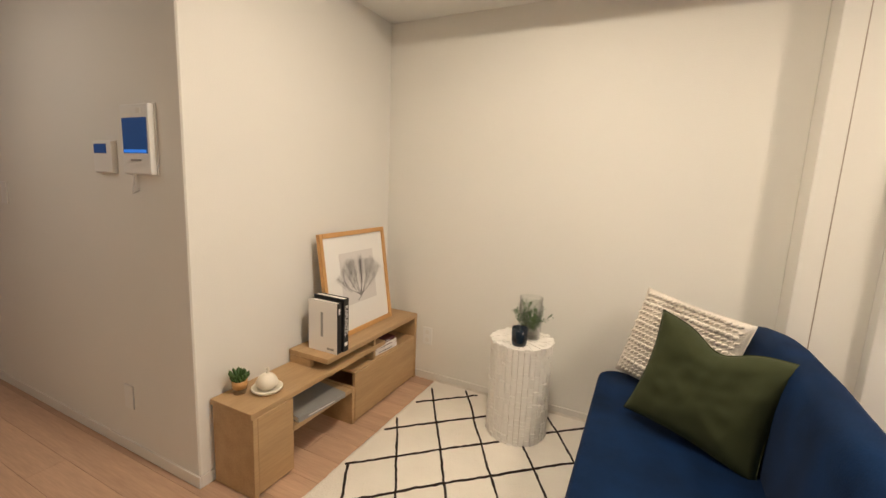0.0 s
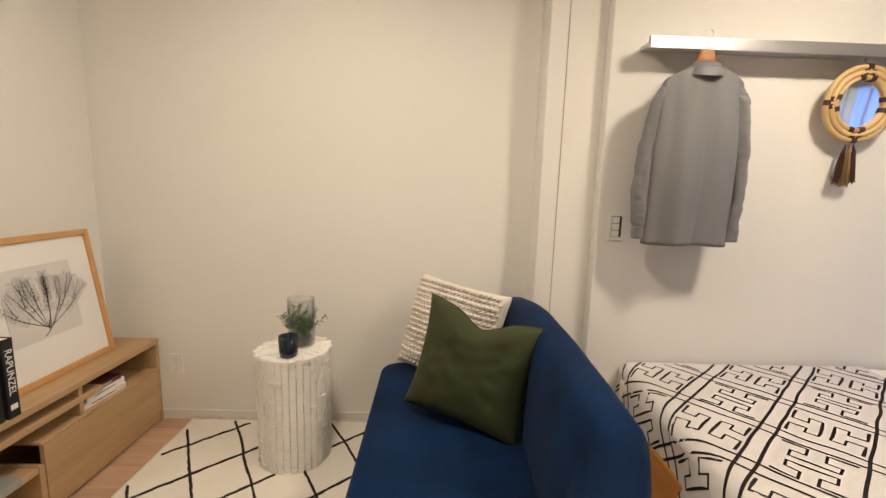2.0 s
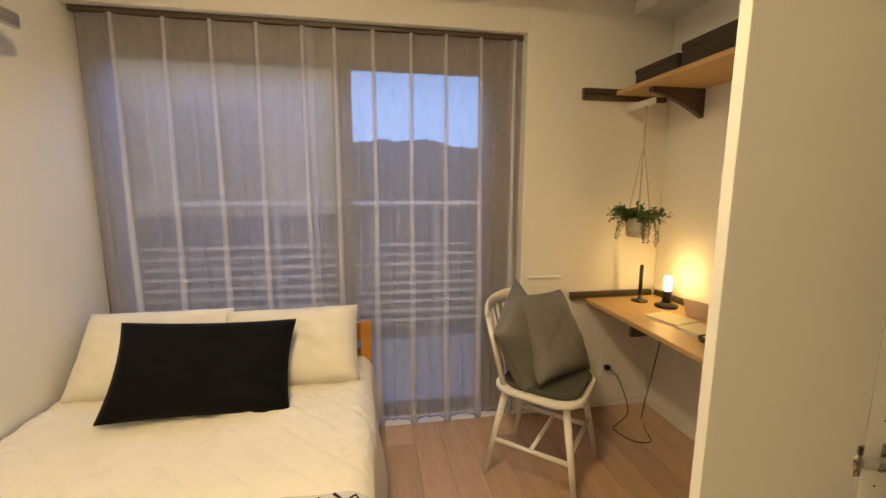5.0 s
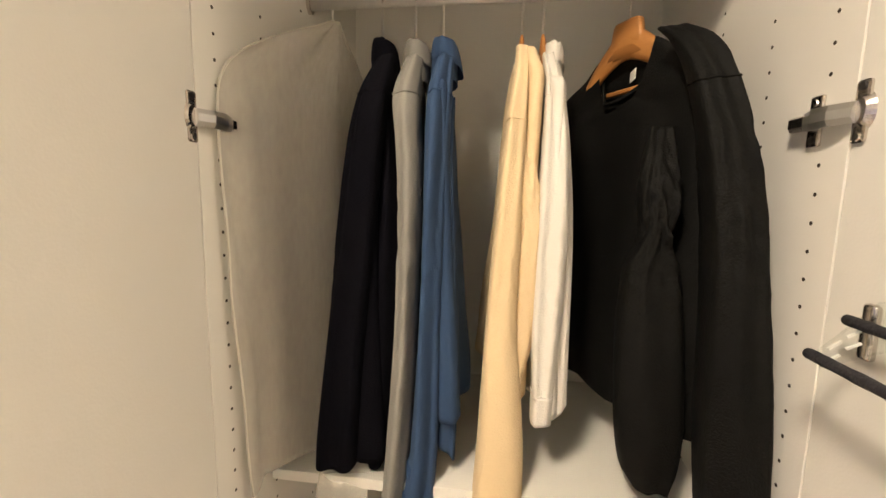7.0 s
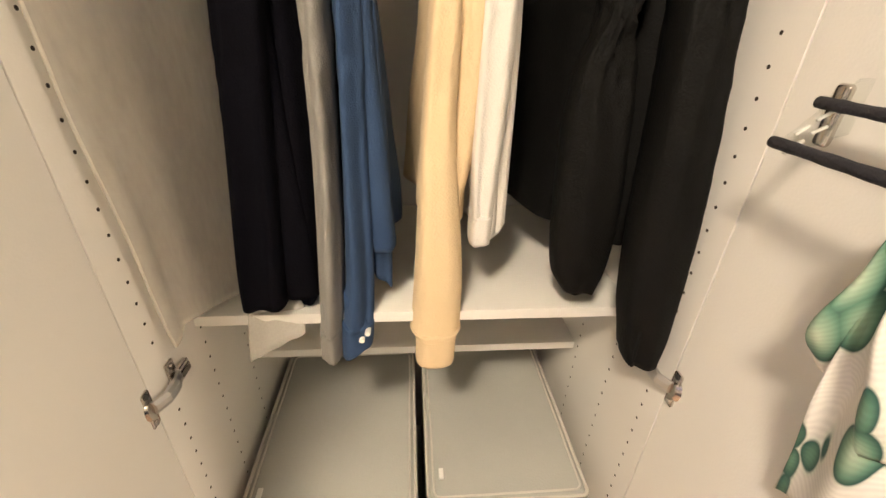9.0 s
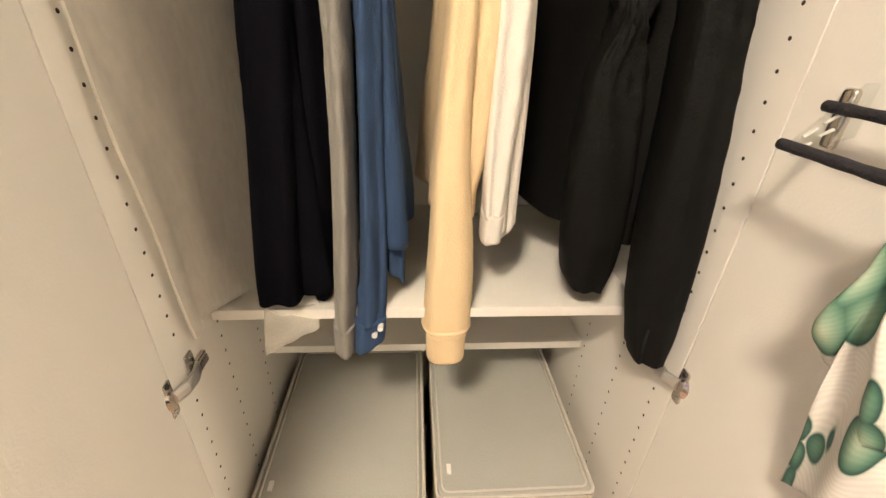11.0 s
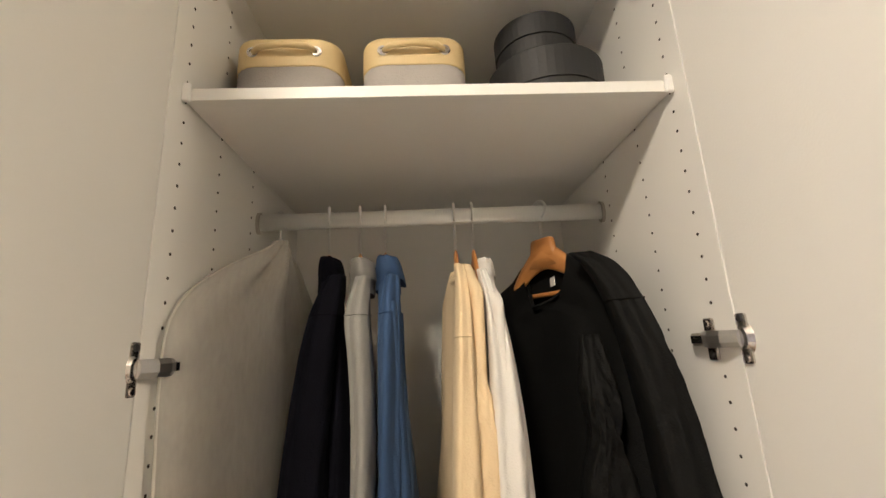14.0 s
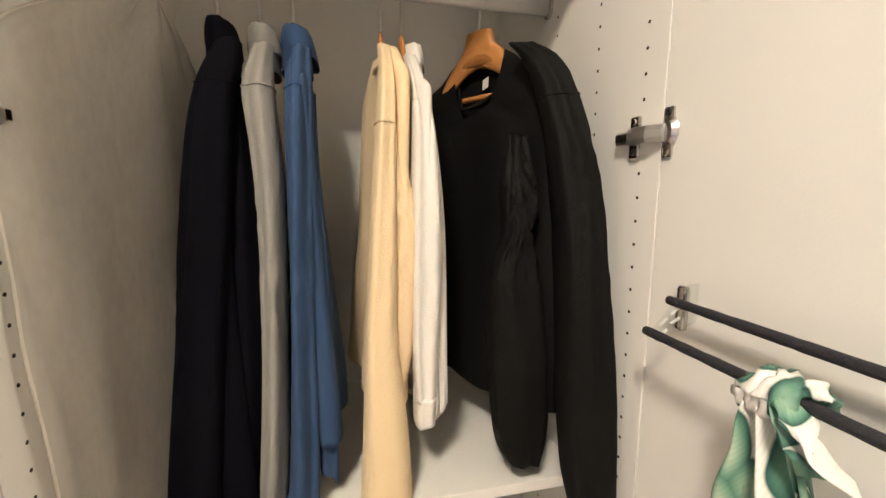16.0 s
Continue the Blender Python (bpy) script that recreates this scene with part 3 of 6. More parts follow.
part("shag", sheet(bmesh.new(), lambda u, v: Vector((RX0 + u * (RX1 - RX0) + 0.006 * wob((v * 9, u * 9, 0), 1), RY0 + v * (RY1 - RY0) + 0.006 * wob((u * 9, v * 9, 5), 1), rugz(RX0 + u * (RX1 - RX0), RY0 + v * (RY1 - RY0)))), 130, 150), RUG, rug, "", True)
part("backing", boxed((RX0 + 0.004, RY0 + 0.004, 0.0005), (RX1 - 0.004, RY1 - 0.004, 0.006)), RUG, rug)
va, vb, o = Vector((0.126, -0.208, 0)), Vector((0.165, 0.152, 0)), Vector((-0.852, 2.744, 0))
bm = bmesh.new()
for fam, (d, st) in enumerate(((va, vb), (vb, va))):
    for k in range(-14, 15):
        run = []
        for i in range(-130, 131):
            q = o + st * k + d * (i / 10)
            q = q + Vector((0.012 * wob(q, 4, fam * 9), 0.012 * wob(q, 4, 5 + fam), 0)) + Vector((0.004 * wob(q, 40, 1), 0.004 * wob(q, 40, 2), 0))
            if RX0 + 0.03 < q.x < RX1 - 0.03 and RY0 + 0.03 < q.y < RY1 - 0.03:
                run.append(Vector((q.x, q.y, rugz(q.x, q.y) + 0.0008)))
        if len(run) > 6:
            sweep(bm, run, [0.0062 + 0.0026 * wob(q, 60, k) for q in run], 5)
part("lattice", bm, RUGLINE, rug, "black woven diamond lines")
bm = bmesh.new()
rng = random.Random(9)
for k in range(420):
    x = RX0 + (RX1 - RX0) * k / 420
    sweep(bm, [(x, RY1 - 0.008, 0.012), (x + rng.uniform(-0.006, 0.006), RY1 + 0.008, 0.012 + rng.random() * 0.012), (x + rng.uniform(-0.012, 0.012), RY1 + rng.uniform(0.012, 0.02), 0.004 + rng.random() * 0.016)], 0.0022, 4)
part("fringe", bm, KNIT, rug, "uneven wool fringe")

# ---- stump table ----
TX, TY, TR, TH = -0.318, 2.705, 0.163, 0.535
st = thing("stump_side_table", pose(TX, TY, 0.016), "round side table covered in whitewashed bark strips", "side table")
part("core", lathe(bmesh.new(), [(0.001, 0), (TR - 0.012, 0), (TR - 0.012, TH - 0.015), (0.001, TH - 0.015)], 48), BARKD, st)
rng = random.Random(3)
bm = bmesh.new()
ncol = 34
for cidx in range(ncol):
    a0 = 2 * math.pi * cidx / ncol
    z = rng.uniform(-0.01, 0)
    while z < TH - 0.012:
        h = rng.uniform(0.012, 0.05)
        z1 = min(z + h, TH - 0.004)
        r0 = TR - 0.008
        r1 = TR + rng.uniform(-0.003, 0.0045)
        wv = math.pi / ncol * rng.uniform(0.90, 0.99)
        pts = []
        for (aa, rr, zz) in ((a0 - wv, r0, z), (a0 + wv, r0, z), (a0 + wv, r0, z1), (a0 - wv, r0, z1), (a0 - wv * 0.9, r1, z + 0.001), (a0 + wv * 0.9, r1, z + 0.001), (a0 + wv * 0.9, r1, z1 - 0.0012), (a0 - wv * 0.9, r1, z1 - 0.0012)):
            pts.append(bm.verts.new((rr * math.cos(aa), rr * math.sin(aa), max(0, zz))))
        for f in ((4, 5, 6, 7), (0, 1, 5, 4), (1, 2, 6, 5), (2, 3, 7, 6), (3, 0, 4, 7)):
            bm.faces.new([pts[i] for i in f])
        z = z1
tagged(part("bark", bm, BARK, st), kind="stuff")
bm = bmesh.new()
for k in range(150):
    r, a = TR * math.sqrt(rng.random()) * 0.95, rng.random() * 6.283
    s = rng.uniform(0.010, 0.022)
    box(bm, (-s, -s * 0.6, TH - 0.0155), (s, s * 0.6, TH - 0.004 + rng.random() * 0.004), 0.0, 1, Matrix.Translation((r * math.cos(a), r * math.sin(a), 0)) @ pose(0, 0, 0, 0, 0, math.degrees(a)))
tagged(part("chip_texture", bm, BARK, st), kind="stuff")
part("top", lathe(bmesh.new(), [(0.001, TH - 0.0149), (TR - 0.002, TH - 0.0149), (TR, TH - 0.009), (TR - 0.004, TH - 0.005), (0.001, TH - 0.005)], 48), BARK, st)
ZT = 0.016 + TH
c = thing("dark_glass_cup", pose(-0.305, 2.60, ZT), "ribbed dark blue glass candle cup", "candle holder")
bm = bmesh.new()
seg = 56
prof = [(0.001, 0.001), (0.034, 0.001), (0.0385, 0.02), (0.040, 0.092), (0.036, 0.092), (0.034, 0.03), (0.001, 0.028)]
loft(bm, [[Vector(((r + (0.0009 if (i % 2 and 1 <= pi <= 3) else 0)) * math.cos(2 * math.pi * i / seg), (r + (0.0009 if (i % 2 and 1 <= pi <= 3) else 0)) * math.sin(2 * math.pi * i / seg), z)) for i in range(seg)] for pi, (r, z) in enumerate(prof)])
part("glass", bm, CUP, c, "", True)
part("candle", lathe(bmesh.new(), [(0.001, 0.0305), (0.0335, 0.0305), (0.0345, 0.07), (0.001, 0.07)], 28), CUP, c)
c = thing("terrarium_jar", pose(-0.29, 2.735, ZT), "clear glass cylinder jar with trailing green plants", "terrarium")
part("jar", lathe(bmesh.new(), [(0.001, 0.001), (0.058, 0.001), (0.061, 0.006), (0.061, 0.225), (0.0585, 0.225), (0.0585, 0.007), (0.001, 0.006)], 40), GLASSY, c, "", True)
part("soil", lathe(bmesh.new(), [(0.001, 0.0075), (0.057, 0.0075), (0.057, 0.03), (0.03, 0.042), (0.001, 0.045)], 24), SOIL, c)
rng = random.Random(11)


def leafy(bm, p0, d, n, ll, spread, droop=0.0):
    q, d = Vector(p0), Vector(d).normalized()
    pts = [q.copy()]
    for k in range(n):
        d = (d + Vector((rng.uniform(-spread, spread), rng.uniform(-spread, spread), -droop))).normalized()
        q = q + d * ll * 0.55
        pts.append(q.copy())
        for sgn in (-1, 1):
            s = (d.orthogonal().normalized() * sgn)
            s.rotate(Matrix.Rotation(rng.random() * 6.28, 3, d))
            tip = q + (s + d * 0.5).normalized() * ll * rng.uniform(0.7, 1.2)
            mid = (q + tip) / 2
            side = (tip - q).cross(d).normalized() * ll * 0.26
            lift = d * ll * 0.08
            vs = [bm.verts.new(v) for v in (q, mid + side + lift, tip, mid - side + lift)]
            bm.faces.new(vs)
    sweep(bm, pts, 0.0011, 4)


bm, bm2 = bmesh.new(), bmesh.new()
for k in range(44):
    a = rng.random() * 6.28
    leafy(bm if k % 3 else bm2, (0.03 * math.cos(a), 0.03 * math.sin(a), 0.035), (math.cos(a) * 0.25, math.sin(a) * 0.25, 1), rng.randint(5, 13), 0.021, 0.16)
part("trailing_plant", bm, LEAF, c)
part("succulent", bm2, LEAF2, c)

# ---- sofa ----
sofa = thing("sofa", pose(0, 0, 0), "curved navy velvet loveseat with a wrapped back", "sofa")


def soft(p, a=0.004, k=5, s=0):
    n0 = wob(p, k, s) * a
    return p + Vector((n0, wob(p, k, s + 4) * a, wob(p, k, s + 9) * a))


def slab(outline, z0, z1, r, steps=5):
    """Cushion from a plan outline, with rounded top and bottom edges; outline is (x, y) about its centre."""
    c0 = Vector((sum(p[0] for p in outline) / len(outline), sum(p[1] for p in outline) / len(outline)))
    rings = []
    for k in range(2 * steps + 2):
        a = (k if k <= steps else k - 1) * math.pi / (2 * steps)
        ins, z = r * (1 - math.sin(a)), (z0 + r - r * math.cos(a)) if k <= steps else (z1 - r - r * math.cos(a))
        ring = []
        for p in outline:
            v = Vector(p) - c0
            v = v * max(0.02, 1 - ins / max(v.length, 1e-6))
            ring.append(soft(Vector((c0.x + v.x, c0.y + v.y, z))))
        rings.append(ring)
    return loft(bmesh.new(), rings)


def rounded(x0, x1, y0, y1, r, n=7):
    out = []
    for cx, cy, a0 in ((x1 - r, y1 - r, 0), (x0 + r, y1 - r, 90), (x0 + r, y0 + r, 180), (x1 - r, y0 + r, 270)):
        for k in range(n):
            a = radians(a0 + 90 * k / (n - 1))
            out.append((cx + r * math.cos(a), cy + r * math.sin(a)))
    return out


part("seat_base", slab(rounded(0.10, 0.74, 1.46, 2.90, 0.10), 0.10, 0.30, 0.03), VELVET, sofa, "", True)
part("seat", slab(rounded(0.075, 0.70, 1.47, 2.895, 0.09), 0.285, 0.415, 0.045), VELVET, sofa, "", True)


def back_ring(cx, cy, nx, ny, z0, z1, thick):
    """Cross-section of the back, n pointing outwards."""
    ring = []
    m = 22
    for k in range(m):
        a = 2 * math.pi * k / m
        s, c1 = math.sin(a), math.cos(a)
        h = (z0 + z1) / 2 + (z1 - z0) / 2 * (abs(s) ** 0.55) * (1 if s > 0 else -1)
        w = thick / 2 * (abs(c1) ** 0.6) * (1 if c1 > 0 else -1)
        w += 0.05 * ((h - z0) / (z1 - z0) - 0.5) * 0.8
        ring.append(soft(Vector((cx + nx * w, cy + ny * w, h)), 0.005, 4, 3))
    return ring


rings = []
stations = []
for k in range(25):
    u = k / 24
    if u < 0.62:
        v = u / 0.62
        stations.append((0.715 + 0.02 * math.sin(v * 3.14), 2.86 - 1.13 * v, 1.0, 0.06 - 0.3 * v * v, 0.12, 0.775 + 0.065 * math.sin(min(1, v * 2.4) * 1.57) - 0.035 * v, 0.155 + 0.02 * v))
    else:
        v = (u - 0.62) / 0.38
        a = radians(-16 - 84 * v)
        stations.append((0.512 + 0.223 * math.cos(a) - 0.31 * max(0, v - 0.45), 1.79 + 0.225 * math.sin(a) * 1.05, math.cos(a), math.sin(a), 0.12, 0.805 - 0.245 * (v ** 0.8), 0.175 - 0.03 * v))
for s in stations:
    rings.append(back_ring(*s))


def closed_end(rings, first, d):
    ring = rings[0 if first else -1]
    c0 = sum(ring, Vector()) / len(ring)
    out = []
    for k in (1, 2, 3):
        f = math.cos(k * math.pi / 6.4)
        out.append([c0 + (p - c0) * f + Vector(d) * math.sin(k * math.pi / 6.4) for p in ring])
    return out


rings = closed_end(rings, True, (0, 0.06, 0))[::-1] + rings + closed_end(rings, False, (-0.06, 0.0, 0))
part("backrest", loft(bmesh.new(), rings), VELVET, sofa, "wrapped backrest running into a lower arm", True)
for x, y in ((0.16, 1.55), (0.16, 2.82), (0.68, 1.62), (0.70, 2.82)):
    part("leg", sweep(bmesh.new(), [(x, y, 0.0), (x, y, 0.125)], [0.012, 0.02], 14), BLACKMET, sofa)


def cushion(name, w, h, t, m, material, label, seed=0, puff=1.0, pinch=0.06, nu=34, group="", dent=0.0, category="cushion"):
    """A filled cushion in the xz plane, its thickness along y, its base corner line at z = 0."""
    ob = thing(name, m, label, category, group)
    bm = bmesh.new()
    for sgn in (1, -1):
        def f(u, v):
            a, b = 2 * u - 1, 2 * v - 1
            edge = max(0, (1 - a ** 4)) ** 0.55 * max(0, (1 - b ** 4)) ** 0.55
            px = a * (1 - pinch * (1 - b * b)) * w / 2
            pz = b * (1 - pinch * (1 - a * a)) * h / 2 + h / 2
            rad = math.atan2(b, a)
            wr = 0.003 * (abs(a) + abs(b)) * abs(math.sin(rad * 5 + 3 * wob((a, b, sgn), 1.2, seed))) ** 3 + 0.012 * wob((a * 1.6, b * 1.6, sgn), 1.3, seed) + 0.006 * wob((a, b, 0), 4.5, seed + 3) + 0.012 * abs(wob((a * 2.4, b * 0.9, 0), 2.0, seed + 7)) * (abs(a) + abs(b)) / 2
            if dent:
                pz -= dent * math.exp(-(a / 0.35) ** 2) * max(0, b) ** 3
                wr -= 0.05 * dent * 6 * math.exp(-(a / 0.18) ** 2) * max(0, b) ** 2
            return Vector((px, sgn * (edge * (t / 2 * puff + wr) + 0.002), pz))
        sheet(bm, f, nu, nu)
    bmesh.ops.remove_doubles(bm, verts=bm.verts, dist=0.0045)
    part("cover", bm, material, ob, "", True)
    bm = bmesh.new()
    loop = []
    for k in range(80):
        s = k / 20
        e, fr = int(s) % 4, s - int(s)
        a, b = ((2 * fr - 1, -1), (1, 2 * fr - 1), (1 - 2 * fr, 1), (-1, 1 - 2 * fr))[e]
        loop.append(Vector((a * (1 - pinch * (1 - b * b)) * w / 2, 0.0, b * (1 - pinch * (1 - a * a)) * h / 2 + h / 2 - (dent * math.exp(-(a / 0.35) ** 2) * max(0, b) ** 3 if dent else 0))))
    sweep(bm, loop + [loop[0]], 0.003, 5)
    part("piping", bm, material, ob)
    return ob


def frame_m(origin, xdir, zdir):
    """A pose whose x and z axes follow the given directions."""
    x = Vector(xdir).normalized()
    z = Vector(zdir)
    z = (z - x * z.dot(x)).normalized()
    y = z.cross(x)
    m = Matrix((x, y, z)).transposed().to_4x4()
    m.translation = origin
    return m


# knitted cushion, then the olive one in front of it
KM = frame_m((0.36, 2.70, 0.420), (0.40, -0.25, -0.05), (0.15, 0.06, 0.40))
kc = cushion("knitted_cushion", 0.49, 0.45, 0.15, KM, KNIT, "cream chunky-knit wool cushion on the sofa", 2, 1.0, 0.05)
bm = bmesh.new()
rng = random.Random(5)
for r in range(17):
    z = 0.03 + r * 0.0245
    amp = (0.0085, 0.0065, 0.011, 0.007)[r % 4]
    for k in range(20):
        x = -0.205 + k * 0.0215 + (0.01 if r % 2 else 0)
        a, b = x / 0.235, (z - 0.23) / 0.23
        e = max(0, 1 - a ** 4) ** 0.55 * max(0, 1 - b ** 4) ** 0.55
        y0 = -(e * 0.074 + 0.004)
        sweep(bm, [(x - 0.011, y0 + 0.003, z - 0.007), (x, y0 - amp * 0.55, z + rng.uniform(-0.002, 0.002)), (x + 0.011, y0 + 0.003, z + 0.007)], [amp * 0.55, amp, amp * 0.55], 6)
tagged(part("wool_texture", bm, KNIT, kc, "thick woollen loops", True), kind="stuff")
OM = frame_m((0.425, 2.30, 0.42), (0.385, -0.2, -0.06), (0.142, 0.05, 0.405))
cushion("olive_cushion", 0.48, 0.445, 0.14, OM, OLIVE, "olive green linen cushion with a dented top, on the sofa", 6, 1.0, 0.10, dent=0.055)

# ---- bed ----
BX0, BX1, BY0, BY1, BZ = 1.20, 3.46, 1.50, 2.785, 0.455
bed = thing("bed", pose(0, 0, 0), "orange pine bed frame with a slatted headboard, against the wall", "bed")
for nm, lo, hi in (("foot_board", (BX0 - 0.012, BY0, 0.13), (BX0 + 0.018, BY1, 0.315)), ("side_rail", (BX0 + 0.018, BY0, 0.15), (BX1 - 0.045, BY0 + 0.028, 0.31)), ("side_rail", (BX0 + 0.018, BY1 - 0.028, 0.15), (BX1 - 0.045, BY1, 0.31)),
                   ("head_post", (BX1 - 0.045, BY0 - 0.02, 0), (BX1, BY0 + 0.04, 0.655)), ("head_post", (BX1 - 0.045, BY1 - 0.055, 0), (BX1, BY1, 0.655)),
                   ("head_slat", (BX1 - 0.04, BY0 + 0.0405, 0.55), (BX1 - 0.012, BY1 - 0.0555, 0.65)), ("head_slat", (BX1 - 0.04, BY0 + 0.0405, 0.40), (BX1 - 0.012, BY1 - 0.0555, 0.50)),
                   ("leg", (BX0 - 0.01, BY0 + 0.005, 0), (BX0 + 0.045, BY0 + 0.06, 0.1495)), ("leg", (BX0 - 0.01, BY1 - 0.06, 0), (BX0 + 0.045, BY1 - 0.005, 0.1495)),
                   ("slat_base", (BX0 + 0.0185, BY0 + 0.0285, 0.2), (BX1 - 0.0455, BY1 - 0.0285, 0.225))):
    part(nm, boxed(lo, hi, 0.004, 2), PINE, bed)
mt = thing("mattress", pose(0, 0, 0), "cream mattress lying in the bed frame", "mattress")
part("body", slab(rounded(BX0 + 0.03, BX1 - 0.06, BY0 + 0.035, BY1 - 0.035, 0.05), 0.226, 0.425, 0.03), SHEET, mt, "", True)


def fold_over(s, flat, r):
    """Arc length s along a cloth that lies flat for a length and then hangs: how far out, how far down."""
    if s < flat:
        return s, 0.0
    a = (s - flat) / r
    if a < 1.45:
        return flat + r * math.sin(a), r * (1 - math.cos(a))
    return flat + r * math.sin(1.45) + (s - flat - 1.45 * r) * 0.12, r * (1 - math.cos(1.45)) + (s - flat - 1.45 * r) * 0.99


def cover_at(s, t, head, lift, seed, wr, skew=0.0):
    """Bed cloth: s from its head-end edge towards the foot, t from the wall to the room."""
    hs, ds = fold_over(s, head - BX0 - 0.07, 0.075)
    ht, dt = fold_over(t, BY1 - BY0 - 0.065, 0.085)
    x, y = head - hs + skew * (t - 0.65), BY1 - 0.004 - ht
    z = BZ + lift - max(ds, dt) - 0.35 * min(ds, dt)
    q = (x, y, 0)
    k = 1.0 if max(ds, dt) < 0.02 else 1.8
    z += wr * k * (0.55 * wob(q, 3.2, seed) + 0.35 * wob(q, 8, seed + 2))
    if ds > 0.06:
        x -= 0.018 * math.sin(t * 11 + seed) * min(1, ds * 4)
    if dt > 0.06:
        y -= 0.016 * math.sin(s * 9 + seed) * min(1, dt * 4)
    return Vector((x, y, max(z, 0.06)))


duvet = thing("quilt", pose(0, 0, 0), "cream cotton quilt with stitched diagonals, spread on the bed", "quilt")


def quilt_at(u, v):
    s, t = u * 1.35, v * 1.62
    p = cover_at(s, t, 3.43, 0.004, 3, 0.014)
    d = abs(((s + t) / 0.17) % 1 - 0.5) * 2, abs(((s - t) / 0.17) % 1 - 0.5) * 2
    bare = min(1, max(0, (p.x - 2.42) / 0.08))
    p.z -= 0.006 * (1 - bare)
    p.z += bare * 0.006 * (min(1, (1 - d[0]) * 3) * min(1, (1 - d[1]) * 3)) + bare * (0.006 * wob(p, 18, 4) + 0.005 * abs(wob(p, 9, 6)) + 0.0035 * wob(p, 38, 2))
    return p


part("cover", sheet(bmesh.new(), quilt_at, 210, 240), SHEET, duvet, "", True)
rng = random.Random(21)
bm = bmesh.new()
for k in range(60):
    s, t = rng.uniform(0.2, 1.1), rng.uniform(0.1, 1.3)
    sg = rng.choice((-1, 1))
    sweep(bm, [quilt_at((s + i * 0.016) / 1.35, (t + sg * i * 0.016) / 1.62) + Vector((0, 0, 0.001)) for i in range(rng.randint(3, 6))], 0.0016, 4)
tagged(part("stitching", bm, SHEET, duvet), kind="stuff")
bl = thing("patterned_blanket", pose(0, 0, 0), "white blanket with black maze lines, over the bed's foot end", "blanket")
SL, TL = 1.45, 1.62


def blanket_at(s, t):
    return cover_at(s, t, 2.435, 0.022, 11, 0.012, -0.075)


part("cloth", sheet(bmesh.new(), lambda u, v: blanket_at(u * SL, v * TL), 120, 130), BLANKET, bl, "", True)
bm = bmesh.new()


def ink(pts):
    out = []
    for (s0, t0), (s1, t1) in zip(pts, pts[1:]):
        n = max(1, int(math.hypot(s1 - s0, t1 - t0) / 0.03))
        for i in range(n):
            out.append((s0 + (s1 - s0) * i / n, t0 + (t1 - t0) * i / n))
    out.append(pts[-1])
    run = []
    for s, t in out:
        if 0.004 < s < SL - 0.004 and 0.004 < t < TL - 0.004:
            s2, t2 = s + 0.006 * wob((s, t, 0), 9, 1), t + 0.006 * wob((s, t, 0), 9, 6)
            p = blanket_at(s2, t2)
            nrm = (blanket_at(s2 + 0.01, t2) - p).cross(blanket_at(s2, t2 + 0.01) - p).normalized()
            run.append((p, -nrm if nrm.z < 0 else nrm))
        else:
            if len(run) > 1:
                strip(run)
            run = []
    if len(run) > 1:
        strip(run)


def strip(run):
    w = 0.0105
    a, b = [], []
    for i, (p, nrm) in enumerate(run):
        d = run[min(i + 1, len(run) - 1)][0] - run[max(i - 1, 0)][0]
        sd = d.cross(nrm).normalized() * w / 2
        a.append(bm.verts.new(p + sd + nrm * 0.0016)), b.append(bm.verts.new(p - sd + nrm * 0.0016))
    for i in range(len(run) - 1):
        bm.faces.new((a[i], a[i + 1], b[i + 1], b[i]))


CELL, GAP = 0.245, 0.05
PER = CELL + GAP
CA, SA = math.cos(radians(42)), math.sin(radians(42))


def turned(a, b):
    return 0.7 + a * CA - b * SA, 0.75 + a * SA + b * CA


for i in range(-5, 6):
    for g in (0, GAP):
        ink([turned(i * PER + g, -1.6), turned(i * PER + g, 1.6)])
        ink([turned(-1.6, i * PER + g), turned(1.6, i * PER + g)])
NOTCH = [(0.10, 0.93), (0.40, 0.93), (0.40, 0.73), (0.24, 0.73), (0.24, 0.57), (0.76, 0.57), (0.76, 0.73), (0.60, 0.73), (0.60, 0.93), (0.90, 0.93)]
for i in range(-5, 6):
    for j in range(-5, 6):
        for sg in (0, 1):
            pts = []
            for a, b in NOTCH:
                b = 1 - b if sg else b
                if (i + j) % 2:
                    a, b = b, a
                pts.append(turned(GAP + i * PER + a * CELL, GAP + j * PER + b * CELL))
            ink(pts)
part("print", bm, INK, bl, "black maze lines")

cushion("bed_pillow", 0.62, 0.40, 0.17, frame_m((3.13, 2.455, 0.462), (0, -1, 0), (0.85, 0, 1)), SHEET, "cream cotton pillow leaning on the headboard", 8, 1.0, 0.035, group="pillows on the bed", category="pillow")
cushion("bed_pillow", 0.63, 0.385, 0.17, frame_m((3.13, 1.855, 0.462), (0.04, -1, 0.0), (0.85, 0, 1)), SHEET, "cream cotton pillow leaning on the headboard", 15, 1.0, 0.035, group="pillows on the bed", category="pillow")
cushion("black_cushion", 0.68, 0.39, 0.13, frame_m((2.90, 2.155, 0.475), (0.05, -1, -0.045), (0.75, 0.05, 1)), BLACKVEL, "black velvet oblong cushion in front of the pillows", 19, 0.9, 0.06)

